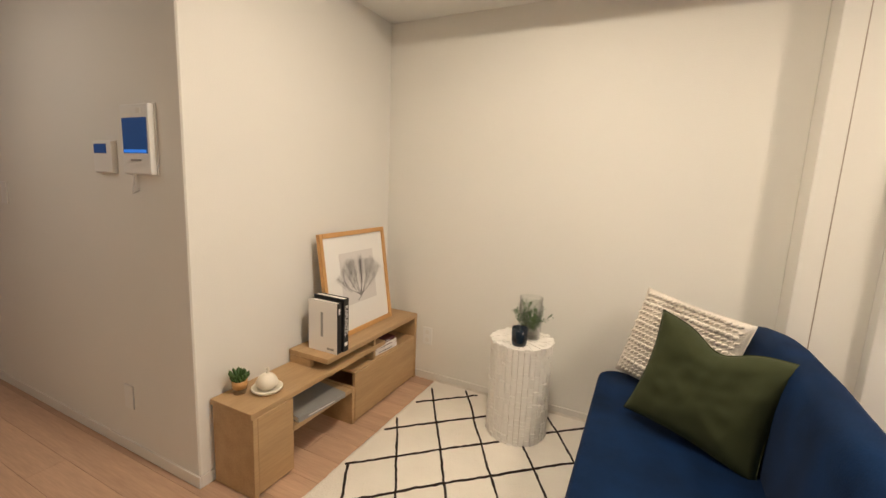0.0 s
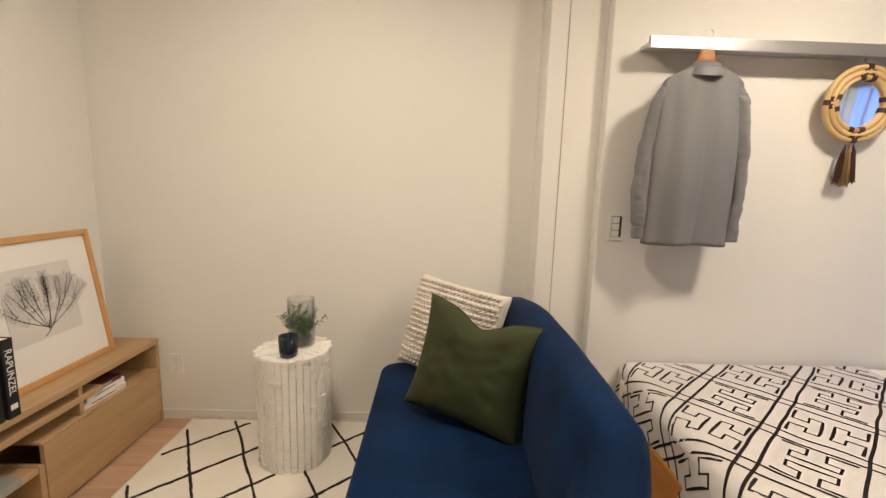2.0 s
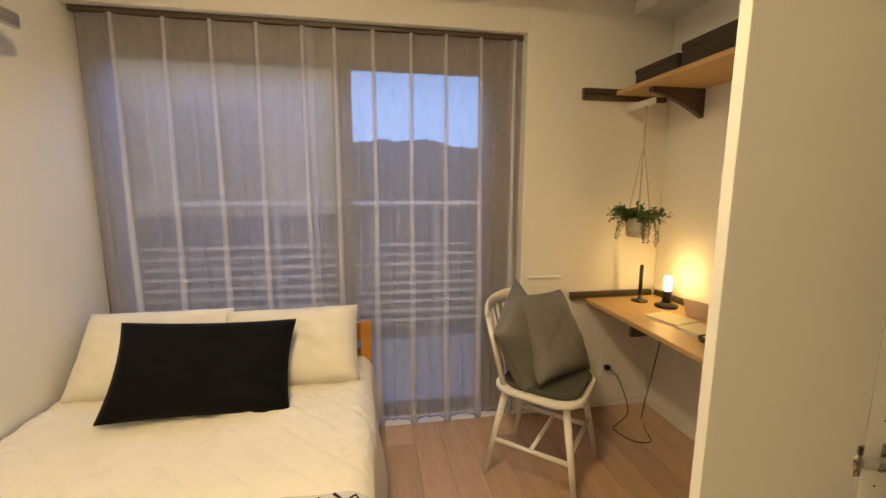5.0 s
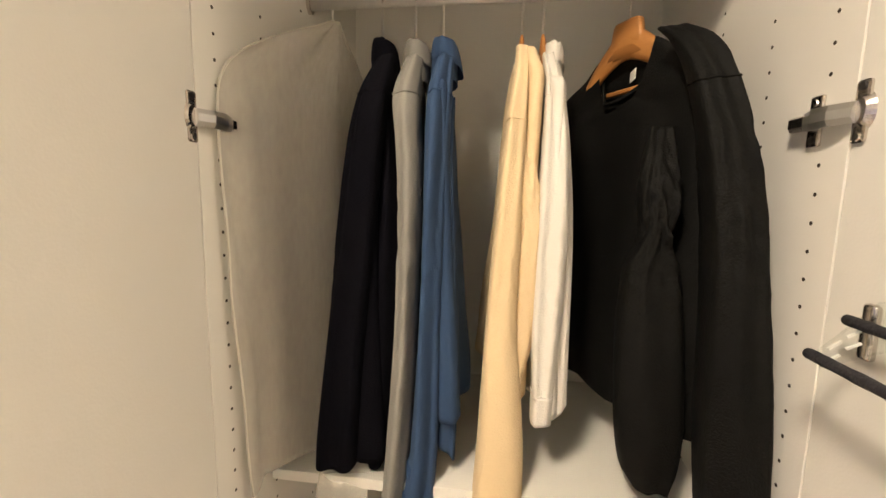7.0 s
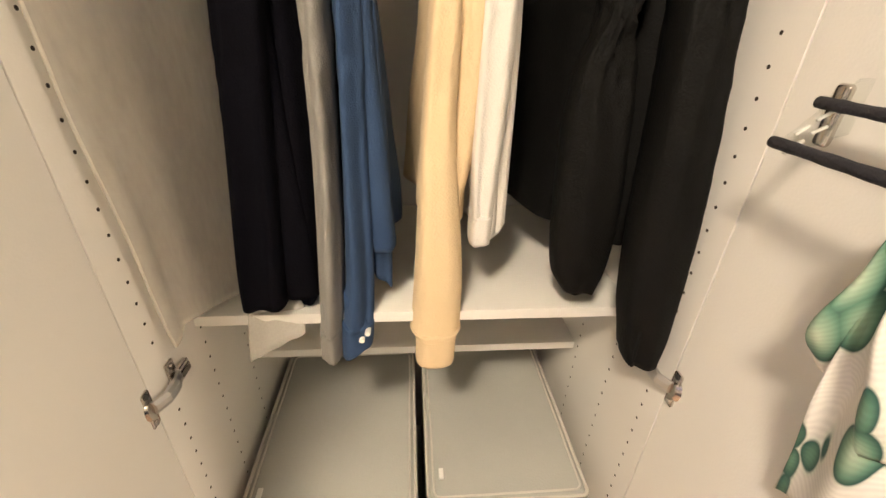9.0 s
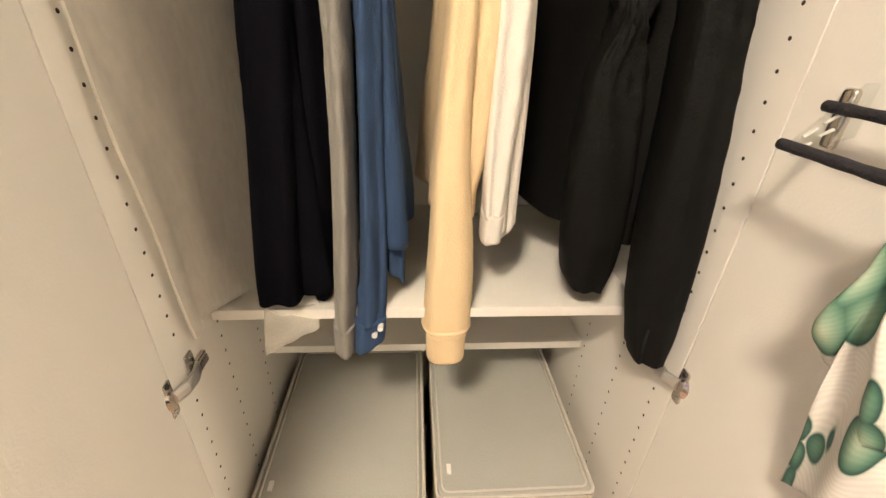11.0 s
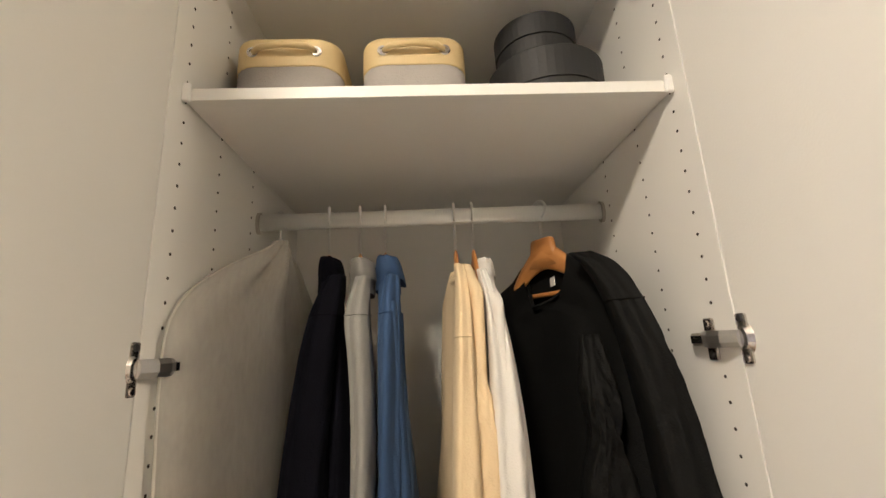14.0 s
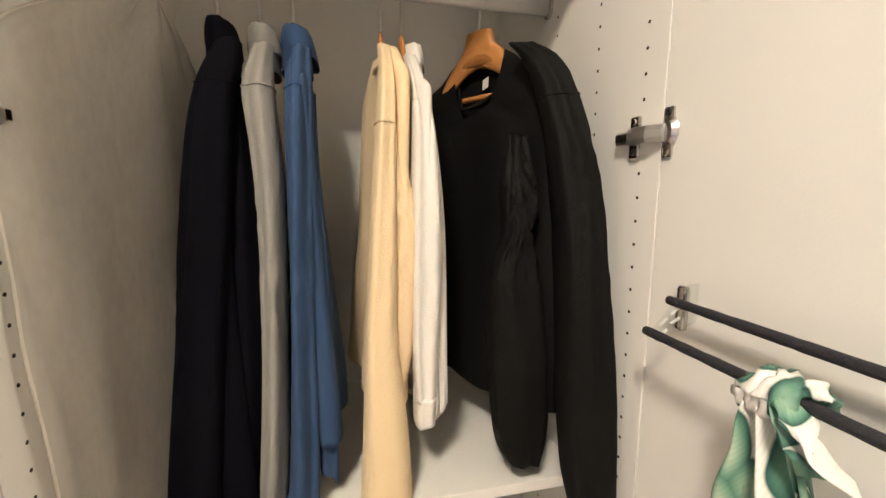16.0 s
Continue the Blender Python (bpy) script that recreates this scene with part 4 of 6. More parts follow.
# ---- wall of the bedroom ----
p = plate("light_switch", pose(1.178, NB, 1.145), 0.078, 0.135, "white three-key light switch plate", "switch")
part("key_field", boxed((-0.024, -0.0115, -0.05), (0.024, -0.0078, 0.05), 0.001), BOOKG, p)
for k in range(3):
    part("key", boxed((-0.022, -0.0125, -0.047 + 0.032 * k), (0.012, -0.0113, -0.019 + 0.032 * k), 0.001, 1), PLASTIC, p)
part("dark_slot", boxed((0.014, -0.0125, -0.047), (0.023, -0.0114, 0.047)), BOOKK, p)
rail = thing("picture_rail", pose(0, 0, 0), "brushed aluminium hanging rail on the wall", "rail")
part("bar", boxed((1.205, 2.685, 1.912), (3.09, 2.708, 1.963), 0.003), ALU, rail)
part("spine", boxed((1.215, 2.709, 1.93), (3.08, 2.7995, 1.948), 0.002), ALU, rail)

# shirt
sh = thing("grey_shirt", pose(1.422, 2.63, -0.012), "grey satin long-sleeved shirt on a wooden hanger", "shirt")


def shirt_body(u, v, sgn):
    """u across, v from the shoulders down."""
    a = 2 * u - 1
    z = 1.862 - 0.762 * v
    sl = 0.080 * abs(a) ** 1.4 * max(0, 1 - v * 2.2)
    half = 0.165 + 0.012 * min(1, v * 2.2) + 0.012 * v
    zz = z - sl - (0.018 * math.cos(a * 3.1) - 0.018 + 0.03 * (abs(a) ** 6)) * max(0, v - 0.9) * -9 * 0.3
    edge = math.sqrt(max(0, 1 - a * a))
    fo = ((0.003 + 0.015 * v) * math.sin(a * 6 + 2.4 * wob((a * 1.5, v * 1.2, 0), 1, 2)) + 0.006 * wob((a * 3, v * 2, 0), 1.3, 5) + 0.010 * max(0, 0.25 - v) * math.sin(a * 14)) * edge
    dep = 0.012 + 0.045 * min(1, v * 1.6)
    return Vector((a * half, -sgn * (edge * dep) + (fo if sgn > 0 else 0) + 0.03 * v, zz))


for nm, sgn in (("front", 1), ("back", -1)):
    part(nm, sheet(bmesh.new(), lambda u, v: shirt_body(u, v, sgn), 60, 44, 0.0015), SHIRT, sh, "", True)


def tube_sleeve(pts, rx, ry, seed, n=34, seg=20, wr=0.006, m=None):
    """A sleeve: an oval tube along points with creases."""
    rings = []
    for i in range(n + 1):
        t = i / n * (len(pts) - 1)
        k = min(int(t), len(pts) - 2)
        f = t - k
        p = Vector(pts[k]).lerp(Vector(pts[k + 1]), f)
        a, b = rx[k] + (rx[k + 1] - rx[k]) * f, ry[k] + (ry[k + 1] - ry[k]) * f
        ring = []
        for j in range(seg):
            th = 2 * math.pi * j / seg
            q = Vector((a * math.cos(th), b * math.sin(th), 0))
            cr = wr * (wob((th * 1.3, i * 0.16, seed), 1.0) + 0.6 * wob((th * 0.6, i * 0.5, seed + 5), 1.0)) + wr * 0.7 * math.sin(3 * th + seed + 0.04 * i)
            v = p + q * (1 + cr / max(a, b, 1e-4))
            v.z += wr * 0.5 * wob((th, i * 0.4, seed + 2), 1.2)
            ring.append(v)
        rings.append(ring)
    return loft(bmesh.new(), rings)


for sx, back in ((-1, 0.045), (1, 0.012)):
    part("sleeve", tube_sleeve([(sx * 0.132, 0.010, 1.790), (sx * 0.166, 0.01 + back * 0.3, 1.71), (sx * 0.196, back, 1.52), (sx * 0.206, back, 1.32), (sx * 0.196, back, 1.17)], [0.026, 0.038, 0.034, 0.033, 0.027], [0.012, 0.03, 0.034, 0.032, 0.03], 3 + sx, 90, 30, 0.006), SHIRT, sh, "", True)
    part("cuff", tube_sleeve([(sx * 0.196, back, 1.172), (sx * 0.194, back, 1.118)], [0.030, 0.029], [0.031, 0.030], 9 + sx, 6, wr=0.003), SHIRT, sh, "", True)
part("collar", loft(bmesh.new(), [[Vector((0.062 * math.cos(6.283 * k / 24) * f, -0.004 + 0.034 * math.sin(6.283 * k / 24) * f, z + 0.012 * math.sin(6.283 * k / 24))) for k in range(24)] for f, z in ((1.12, 1.808), (0.95, 1.838), (0.87, 1.856), (0.80, 1.853), (0.77, 1.815))], cap=False), SHIRT, sh, "stand-up collar", True)


def hanger(name, m, label, wood, group="", half=0.175, fall=0.085, tall=1.0):
    """A wooden clothes hanger, shoulders along x, hanging from the origin."""
    t = thing(name, m, label, "hanger", group)
    hook = [(0.0, 0, -0.09)]
    for k in range(13):
        a = radians(-90 + 250 * k / 12)
        hook.append((0.019 * math.cos(a), 0, -0.012 + 0.019 * math.sin(a)))
    part("hook", sweep(bmesh.new(), hook, 0.0027, 8), RAILALU, t, "satin metal hook", True)
    rings = []
    for k in range(21):
        a = k / 10 - 1
        x, z = half * a, -0.110 - fall * abs(a) ** 1.4
        hgt, dep = (0.015 - 0.008 * abs(a)) * tall, (0.009 + 0.002 * abs(a)) * min(1, half / 0.11)
        rings.append([Vector((x, 0.6 * half * half * abs(a) ** 2 + dep * (1 - 0.3 * abs(a)) * math.cos(6.283 * j / 12), z + hgt * math.sin(6.283 * j / 12))) for j in range(12)])
    part("shoulder_bar", loft(bmesh.new(), rings), wood, t, "", True)
    if tall > 1.5:
        rows = []
        for z, w in ((-0.076, 0.026), (-0.080, 0.030), (-0.105, 0.035), (-0.135, 0.046)):
            rows.append([Vector((w * bent(math.cos(6.283 * (j + 0.5) / 16), 0.4), 0.0085 * bent(math.sin(6.283 * (j + 0.5) / 16), 0.6), z)) for j in range(16)])
        part("neck_block", loft(bmesh.new(), rows), wood, t, "broad wooden neck", True)
    part("cross_bar", rod(bmesh.new(), (-half * 0.86, 0.008, -0.105 - fall), (half * 0.86, 0.008, -0.105 - fall), 0.005), wood, t, "", True)
    return t


hanger("coat_hanger", pose(1.43, 2.652, 1.976, 0, 0, 0), "light wooden hanger hooked over the rail", HANGER, half=0.12, fall=0.125, tall=1.6)

# round rattan mirror with tassels
mi = thing("rattan_mirror", pose(2.19, 2.735, 1.725) @ pose(0, 0, 0, 4, 0, 0) @ Matrix.Diagonal((0.93, 0.93, 0.93, 1)), "round mirror in triple rattan rings with dark bindings", "mirror")


def torus(bm, R, r, cx=0, cz=0, y=0, n=56, seg=10):
    rings = []
    for k in range(n + 1):
        a = 2 * math.pi * k / n
        rings.append([Vector((cx + (R + r * math.cos(6.283 * j / seg)) * math.cos(a), y + r * math.sin(6.283 * j / seg), cz + (R + r * math.cos(6.283 * j / seg)) * math.sin(a))) for j in range(seg)])
    return loft(bm, rings, cap=False)


part("glass", loft(bmesh.new(), [[Vector((0.117 * math.cos(6.283 * j / 48), y, 0.117 * math.sin(6.283 * j / 48))) for j in range(48)] for y in (-0.004, 0.004)]), MIRROR, mi)
for R, y in ((0.120, -0.010), (0.1435, -0.014), (0.167, -0.008)):
    part("ring", torus(bmesh.new(), R, 0.0125, y=y), RATTAN, mi, "", True)
for q in range(4):
    for R, da in ((0.120, -0.22), (0.1435, -0.11), (0.167, 0.0), (0.1435, 0.11), (0.120, 0.22)):
        a = math.pi / 2 * q + da
        bm = bmesh.new()
        d = Vector((-math.sin(a), 0, math.cos(a)))
        p0 = Vector((R * math.cos(a), -0.012, R * math.sin(a)))
        sweep(bm, [p0 - d * 0.0115, p0 + d * 0.0115], 0.0142, 12)
        part("binding", bm, BINDING, mi)
bm = bmesh.new()
sweep(bm, [(0, 0.0, 0.178), (0.0, 0.02, 0.20), (0.004, -0.015, 0.236)], 0.0025, 6)
part("hanging_loop", bm, JUTE, mi)
rng = random.Random(8)
for k, (x0, mt0, ln) in enumerate(((-0.034, BINDING, 0.19), (0.0, JUTE, 0.20), (0.03, BINDING, 0.185))):
    bm = bmesh.new()
    for j in range(46):
        a = rng.random() * 6.28
        r = 0.004 + 0.012 * rng.random()
        sweep(bm, [(x0 * 0.6, -0.004, -0.185), (x0 * 0.8 + 0.4 * r * math.cos(a), -0.008 + 0.4 * r * math.sin(a), -0.215), (x0 * 1.1 + 1.5 * r * math.cos(a), -0.012 + 1.2 * r * math.sin(a), -0.19 - ln * rng.uniform(0.85, 1.02))], 0.0016, 4)
    part("tassel", bm, mt0, mi, "dark tassel" if mt0 is BINDING else "tan tassel")

# canvas print hung from the rail
cv = thing("canvas_print", pose(2.725, 2.772, 1.70) @ pose(0, 0, 0, 1.5, 0, 0), "cream canvas with a loose black line drawing, hung on clear threads", "picture")
part("canvas", boxed((-0.215, -0.012, -0.162), (0.215, 0.014, 0.162), 0.003), CANVAS, cv)
bm = bmesh.new()


def stroke(pts):
    out = []
    for i in range(len(pts) - 1):
        p0, p1, p2, p3 = (Vector(pts[max(0, min(len(pts) - 1, i + d))]) for d in (-1, 0, 1, 2))
        for k in range(8):
            t = k / 8
            out.append(0.5 * ((2 * p1) + (p2 - p0) * t + (2 * p0 - 5 * p1 + 4 * p2 - p3) * t * t + (3 * p1 - p0 - 3 * p2 + p3) * t ** 3))
    out.append(Vector(pts[-1]))
    ribbon(bm, [(p.x, -0.0135, p.y) for p in out], 0.0042, (0, -1, 0))


stroke([(0.02, -0.02), (-0.0, 0.05), (-0.03, 0.11), (-0.05, 0.06), (-0.03, 0.04), (-0.06, 0.03), (-0.04, 0.0), (-0.07, -0.01), (-0.04, -0.04)])
stroke([(0.05, -0.02), (0.03, 0.02), (0.05, 0.03), (0.02, 0.06), (0.05, 0.08), (0.03, 0.12), (0.055, 0.135), (0.10, 0.07), (0.115, -0.02), (0.13, -0.05)])
stroke([(-0.02, -0.05), (-0.05, -0.06), (-0.03, -0.075), (-0.08, -0.085), (-0.05, -0.10), (-0.10, -0.12), (-0.04, -0.14), (0.04, -0.13), (0.09, -0.09), (0.10, -0.07)])
stroke([(0.085, -0.062), (0.14, -0.055)])
stroke([(0.085, -0.14), (0.17, -0.142)])
stroke([(0.09, -0.13), (0.10, -0.115), (0.11, -0.128), (0.13, -0.122), (0.15, -0.128)])
part("drawing", bm, INK, cv)
for x in (-0.12, 0.14):
    bm = bmesh.new()
    rod(bm, (x, 0.004, 0.16), (x, -0.03, 0.235), 0.0009, seg=5)
    part("thread", bm, PLASTIC, cv)

# ---- window, curtains and the outside ----
XW = 3.62
win = thing("balcony_window", pose(0, 0, 0), "tall sliding balcony window in a dark aluminium frame", "window")
YM = 1.62
for nm, lo, hi in (("frame_top", (XW - 0.03, WY0, WZ1 - 0.19), (XW + 0.05, NB, WZ1)), ("frame_foot", (XW - 0.03, WY0, 0.0), (XW + 0.05, NB, 0.05)), ("frame_side", (XW - 0.03, WY0, 0.05), (XW + 0.05, WY0 + 0.22, WZ1 - 0.19)),
                   ("frame_side", (XW - 0.03, NB - 0.1, 0.05), (XW + 0.05, NB, WZ1 - 0.19)), ("meeting_stile", (XW - 0.025, YM - 0.06, 0.05), (XW + 0.045, YM + 0.035, WZ1 - 0.19))):
    part(nm, boxed(lo, hi, 0.004, 1), BROWNRAIL, win)
for y0, y1 in ((WY0 + 0.22, YM - 0.06), (YM + 0.035, NB - 0.1)):
    pn = part("pane", boxed((XW, y0, 0.05), (XW + 0.005, y1, WZ1 - 0.19)), PANE, win)
    pn.visible_shadow = False
wall("window_sill", (EX, WY0, -0.012), (EX + 0.25, NB, 0.001), TRIM)
ctrack = thing("curtain_track", pose(0, 0, 0), "dark aluminium curtain track under the lintel", "curtain rail")
part("track", boxed((3.53, WY0 + 0.01, WZ1 - 0.025), (3.56, NB - 0.01, WZ1 - 0.0005), 0.003), BROWNRAIL, ctrack)


def curtain(y0, y1, n, seed, label):
    t = thing("sheer_curtain", pose(0, 0, 0), label, "curtain", "pair of sheer curtains")

    def f(u, v):
        ph = u * n * 2 * math.pi + 0.7 * wob((u * 5, v * 0.7, seed), 1)
        z = WZ1 - 0.03 - v * (WZ1 - 0.045)
        w = math.sin(ph)
        ridge = max(0.0, w) ** (5.0 - 3.0 * v)
        fine = 0.5 + 0.5 * math.sin(3 * ph + 4 * wob((u * 4, v, seed + 5), 1))
        x = 3.540 - (0.026 + 0.036 * v) * ridge - (0.004 + 0.012 * v) * fine + 0.010 * wob((u * 4, v * 2, seed + 3), 1)
        y = y0 + (y1 - y0) * u + (0.014 + 0.012 * v) * math.sin(2 * ph) * 0.5 + 0.010 * wob((u * 3, v * 2, seed), 1.5) * v
        return Vector((x, y, z))

    part("cloth", sheet(bmesh.new(), f, n * 28, 40), CURTAIN, t, "", True)
    part("hem", sweep(bmesh.new(), [f(k / (n * 20), 1.0) + Vector((-0.001, 0, -0.001)) for k in range(n * 20 + 1)], 0.0028, 5), HEM, t, "blue weighted hem cord")
    for k in range(n):
        bm = bmesh.new()
        u = (k + 0.25) / n
        sweep(bm, [f(u, v / 36) + Vector((0.004, 0, 0)) for v in range(37)], [0.008 + 0.012 * v / 36 + 0.002 * wob((k, v * 0.3, seed), 1) for v in range(37)], 8)
        part("pleat", bm, PLEAT, t, "folded pleat", True)
    return t


curtain(1.735, 2.765, 5, 3, "white sheer pleated curtain hanging to the floor")
curtain(WY0 + 0.012, 1.768, 6, 7, "white sheer pleated curtain drawn beside the other")

# balcony and what lies beyond
GRD = mat("outside_ground", (0.05, 0.05, 0.05), 0.95, 0.2)
wall("ground", (4.9, -60, -6.2), (160, 60, -6), GRD)
BAL = mat("balcony_grey", (0.42, 0.43, 0.48), 0.8, 0.08)
wall("balcony_floor", (3.75, -0.5, -0.1), (4.9, 3.6, -0.01), BAL)
rl = thing("balcony_rail", pose(0, 0, 0), "grey balcony railing with horizontal louvres and a pale handrail", "railing")
part("hand_rail", boxed((4.84, -0.5, 1.20), (4.90, 3.6, 1.235), 0.006), PLASTIC, rl)
for k in range(4):
    part("post", boxed((4.85, -0.45 + 1.33 * k, -0.01), (4.885, -0.41 + 1.33 * k, 1.2)), BAL, rl)
for k in range(9):
    part("louvre", boxed((4.845, -0.5, 0.17 + 0.085 * k), (4.89, 3.6, 0.186 + 0.085 * k), 0, 1, None), PLASTIC, rl)
part("backing_panel", boxed((4.895, -0.5, 0.06), (4.9, 3.6, 1.12)), GRD, rl)
FAC = mat("dusk_facade", (0.62, 0.64, 0.72), 0.9, 0.1, 0.6, 6, 0.1)
hs = thing("apartment_block", pose(0, 0, 0), "grey apartment block close outside the window", "building")
part("wall", boxed((8.0, 1.9, -6), (14.0, 12, 9)), FAC, hs)
for k in range(4):
    for j in range(3):
        part("window", boxed((7.95, 3.0 + 1.6 * j, -4.6 + 2.8 * k), (8.04, 4.1 + 1.6 * j, -3.1 + 2.8 * k)), BOOKG, hs)
HILL = mat("dark_hill", (0.045, 0.05, 0.065), 1.0, 0.3, 0.1, 2, 0)
hl = part("hills", sheet(bmesh.new(), lambda u, v: Vector((110 + 10 * v, -90 + 180 * u, -6 + v * (19.0 + 1.6 * wob((u * 5, 0, 0), 1, 3) + 1.2 * wob((u * 22, 0, 0), 1, 5) + 0.8 * wob((u * 90, 0, 0), 1, 8)))), 220, 4), HILL)
tagged(hl, kind="structure")
SKYM = bpy.data.materials.new("evening_sky")
SKYM.use_nodes = True
n_, l_ = SKYM.node_tree.nodes, SKYM.node_tree.links.new
em, tcn, sep, ramp, cl = n_.new("ShaderNodeEmission"), n_.new("ShaderNodeTexCoord"), n_.new("ShaderNodeSeparateXYZ"), n_.new("ShaderNodeValToRGB"), n_.new("ShaderNodeTexNoise")
mpn = n_.new("ShaderNodeMapping")
mpn.inputs["Scale"].default_value = (0.02, 0.02, 0.09)
cl.inputs["Scale"].default_value, cl.inputs["Detail"].default_value = 1.0, 6
l_(tcn.outputs["Object"], sep.inputs[0]), l_(tcn.outputs["Object"], mpn.inputs[0]), l_(mpn.outputs[0], cl.inputs[0])
ma = n_.new("ShaderNodeMath")
ma.operation = "MULTIPLY_ADD"
ma.inputs[1].default_value = 1 / 130
l_(sep.outputs[2], ma.inputs[0])
mb = n_.new("ShaderNodeMath")
mb.operation = "MULTIPLY_ADD"
mb.inputs[1].default_value, mb.inputs[2].default_value = 0.22, -0.06
l_(cl.outputs[0], mb.inputs[0]), l_(mb.outputs[0], ma.inputs[2]), l_(ma.outputs[0], ramp.inputs[0])
ramp.color_ramp.elements[0].position, ramp.color_ramp.elements[0].color = 0.05, (0.15, 0.31, 0.76, 1)
ramp.color_ramp.elements[1].position, ramp.color_ramp.elements[1].color = 0.75, (0.08, 0.20, 0.60, 1)
l_(ramp.outputs[0], em.inputs[0])
em.inputs[1].default_value = 2.6
l_(em.outputs[0], n_["Material Output"].inputs[0])
tagged(part("backdrop", boxed((150, -150, -10), (150.5, 150, 130)), SKYM), kind="structure")

# ---- desk corner ----
desk = thing("wall_desk", pose(0, 0, 0), "light oak wall desk board fixed in the corner", "desk")
part("board", boxed((2.02, SY + 0.003, 0.69), (EX - 0.03, 0.235, 0.715), 0.004), OAKX, desk)
part("wall_rail", boxed((EX - 0.028, -0.20, 0.706), (EX - 0.001, 0.325, 0.748), 0.002), BROWNRAIL, desk, "dark brown wall rail")
part("rail_groove", boxed((EX - 0.0295, -0.20, 0.724), (EX - 0.0275, 0.325, 0.729)), BOOKK, desk)
part("back_rail", boxed((2.02, SY + 0.001, 0.716), (EX - 0.03, SY + 0.022, 0.748), 0.002), BROWNRAIL, desk)
for x in (2.2, 3.2):
    part("bracket", boxed((x, SY + 0.001, 0.56), (x + 0.025, 0.10, 0.6895), 0.003), BROWNRAIL, desk)
lsh = thing("low_wall_shelf", pose(0, 0, 0), "small light oak shelf under the desk", "shelf")
part("board", boxed((2.02, SY + 0.003, 0.475), (2.74, 0.075, 0.50), 0.004), OAKX, lsh)
part("bracket", boxed((2.3, SY + 0.001, 0.40), (2.325, 0.0, 0.4745), 0.003), BROWNRAIL, lsh)
ush = thing("upper_wall_shelf", pose(0, 0, 0), "light oak wall shelf on dark brown brackets", "shelf")
part("board", boxed((2.66, SY + 0.003, 1.862), (EX - 0.03, 0.12, 1.885), 0.003), OAKX, ush)
part("wall_rail", boxed((EX - 0.028, -0.20, 1.837), (EX - 0.001, 0.31, 1.897), 0.002), BROWNRAIL, ush, "dark brown wall rail")
part("rail_groove", boxed((EX - 0.0295, 0.13, 1.864), (EX - 0.0275, 0.31, 1.870)), BOOKK, ush)
part("hook_bar", boxed((EX - 0.25, 0.03, 1.782), (EX - 0.02, 0.05, 1.812), 0.003), PLASTIC, ush)
for x in (2.72, 3.22):
    bm = bmesh.new()
    rings = []
    for k in range(9):
        t = k / 8
        y, h = SY + 0.004 + 0.30 * t, 0.12 * (1 - t) ** 1.5 + 0.025
        rings.append([Vector((x, y, 1.8615)), Vector((x + 0.03, y, 1.8615)), Vector((x + 0.03, y, 1.8615 - h)), Vector((x, y, 1.8615 - h))])
    part("bracket", loft(bm, rings), BROWNRAIL, ush, "curved dark bracket")
for x0, x1, h in ((3.06, 3.36, 0.085), (2.70, 3.03, 0.115)):
    b = thing("storage_box", pose(0, 0, 0), "dark brown lidded storage box on the wall shelf", "box", "boxes on the upper shelf")
    part("body", boxed((x0, SY + 0.03, 1.8855), (x1, 0.075, 1.8855 + h * 0.72), 0.003), DARKBOX, b)
    part("lid", boxed((x0 - 0.004, SY + 0.026, 1.8855 + h * 0.725), (x1 + 0.004, 0.079, 1.8855 + h), 0.003), DARKBOX, b)

# hanging plant
PX, PY, PZ = 3.30, 0.04, 1.17
hp = thing("hanging_plant", pose(PX, PY, PZ), "bushy green plant in a woven pot hung by cords", "potted plant")
part("pot", lathe(bmesh.new(), [(0.001, -0.075), (0.05, -0.075), (0.062, -0.03), (0.068, 0.03), (0.064, 0.03), (0.058, -0.02), (0.001, -0.02)], 28), POT, hp, "", True)
for z in (-0.06, -0.04, -0.02, 0.0, 0.02):
    bm = bmesh.new()
    r = 0.056 + (z + 0.06) * 0.13
    sweep(bm, [(r * math.cos(6.283 * k / 24), r * math.sin(6.283 * k / 24), z) for k in range(25)], 0.005, 5)
    part("coil", bm, POT, hp)
for k in range(3):
    a = 2.1 * k + 0.4
    part("cord", rod(bmesh.new(), (0.064 * math.cos(a), 0.064 * math.sin(a), 0.03), (0.0, 0.0, 0.42), 0.003), POT, hp)
part("strap", sweep(bmesh.new(), [(0, 0, 0.42), (0.004, 0, 0.5), (0, 0, 0.63)], 0.006), POT, hp)
rng = random.Random(31)
bm = bmesh.new()
for k in range(70):
    a = rng.random() * 6.28
    leafy(bm, (0.04 * math.cos(a), 0.04 * math.sin(a), 0.02), (math.cos(a) * 0.9, math.sin(a) * 0.9, rng.uniform(0.3, 1.4)), rng.randint(5, 9), 0.024, 0.22, 0.10)
part("foliage", bm, LEAF, hp)
bm = bmesh.new()
for k in range(9):
    a = rng.uniform(1.2, 3.6)
    leafy(bm, (0.05 * math.cos(a), 0.05 * math.sin(a), 0.03), (math.cos(a), math.sin(a), 0.2), rng.randint(12, 19), 0.019, 0.12, 0.30)
part("trailing_stems", bm, LEAF2, hp)

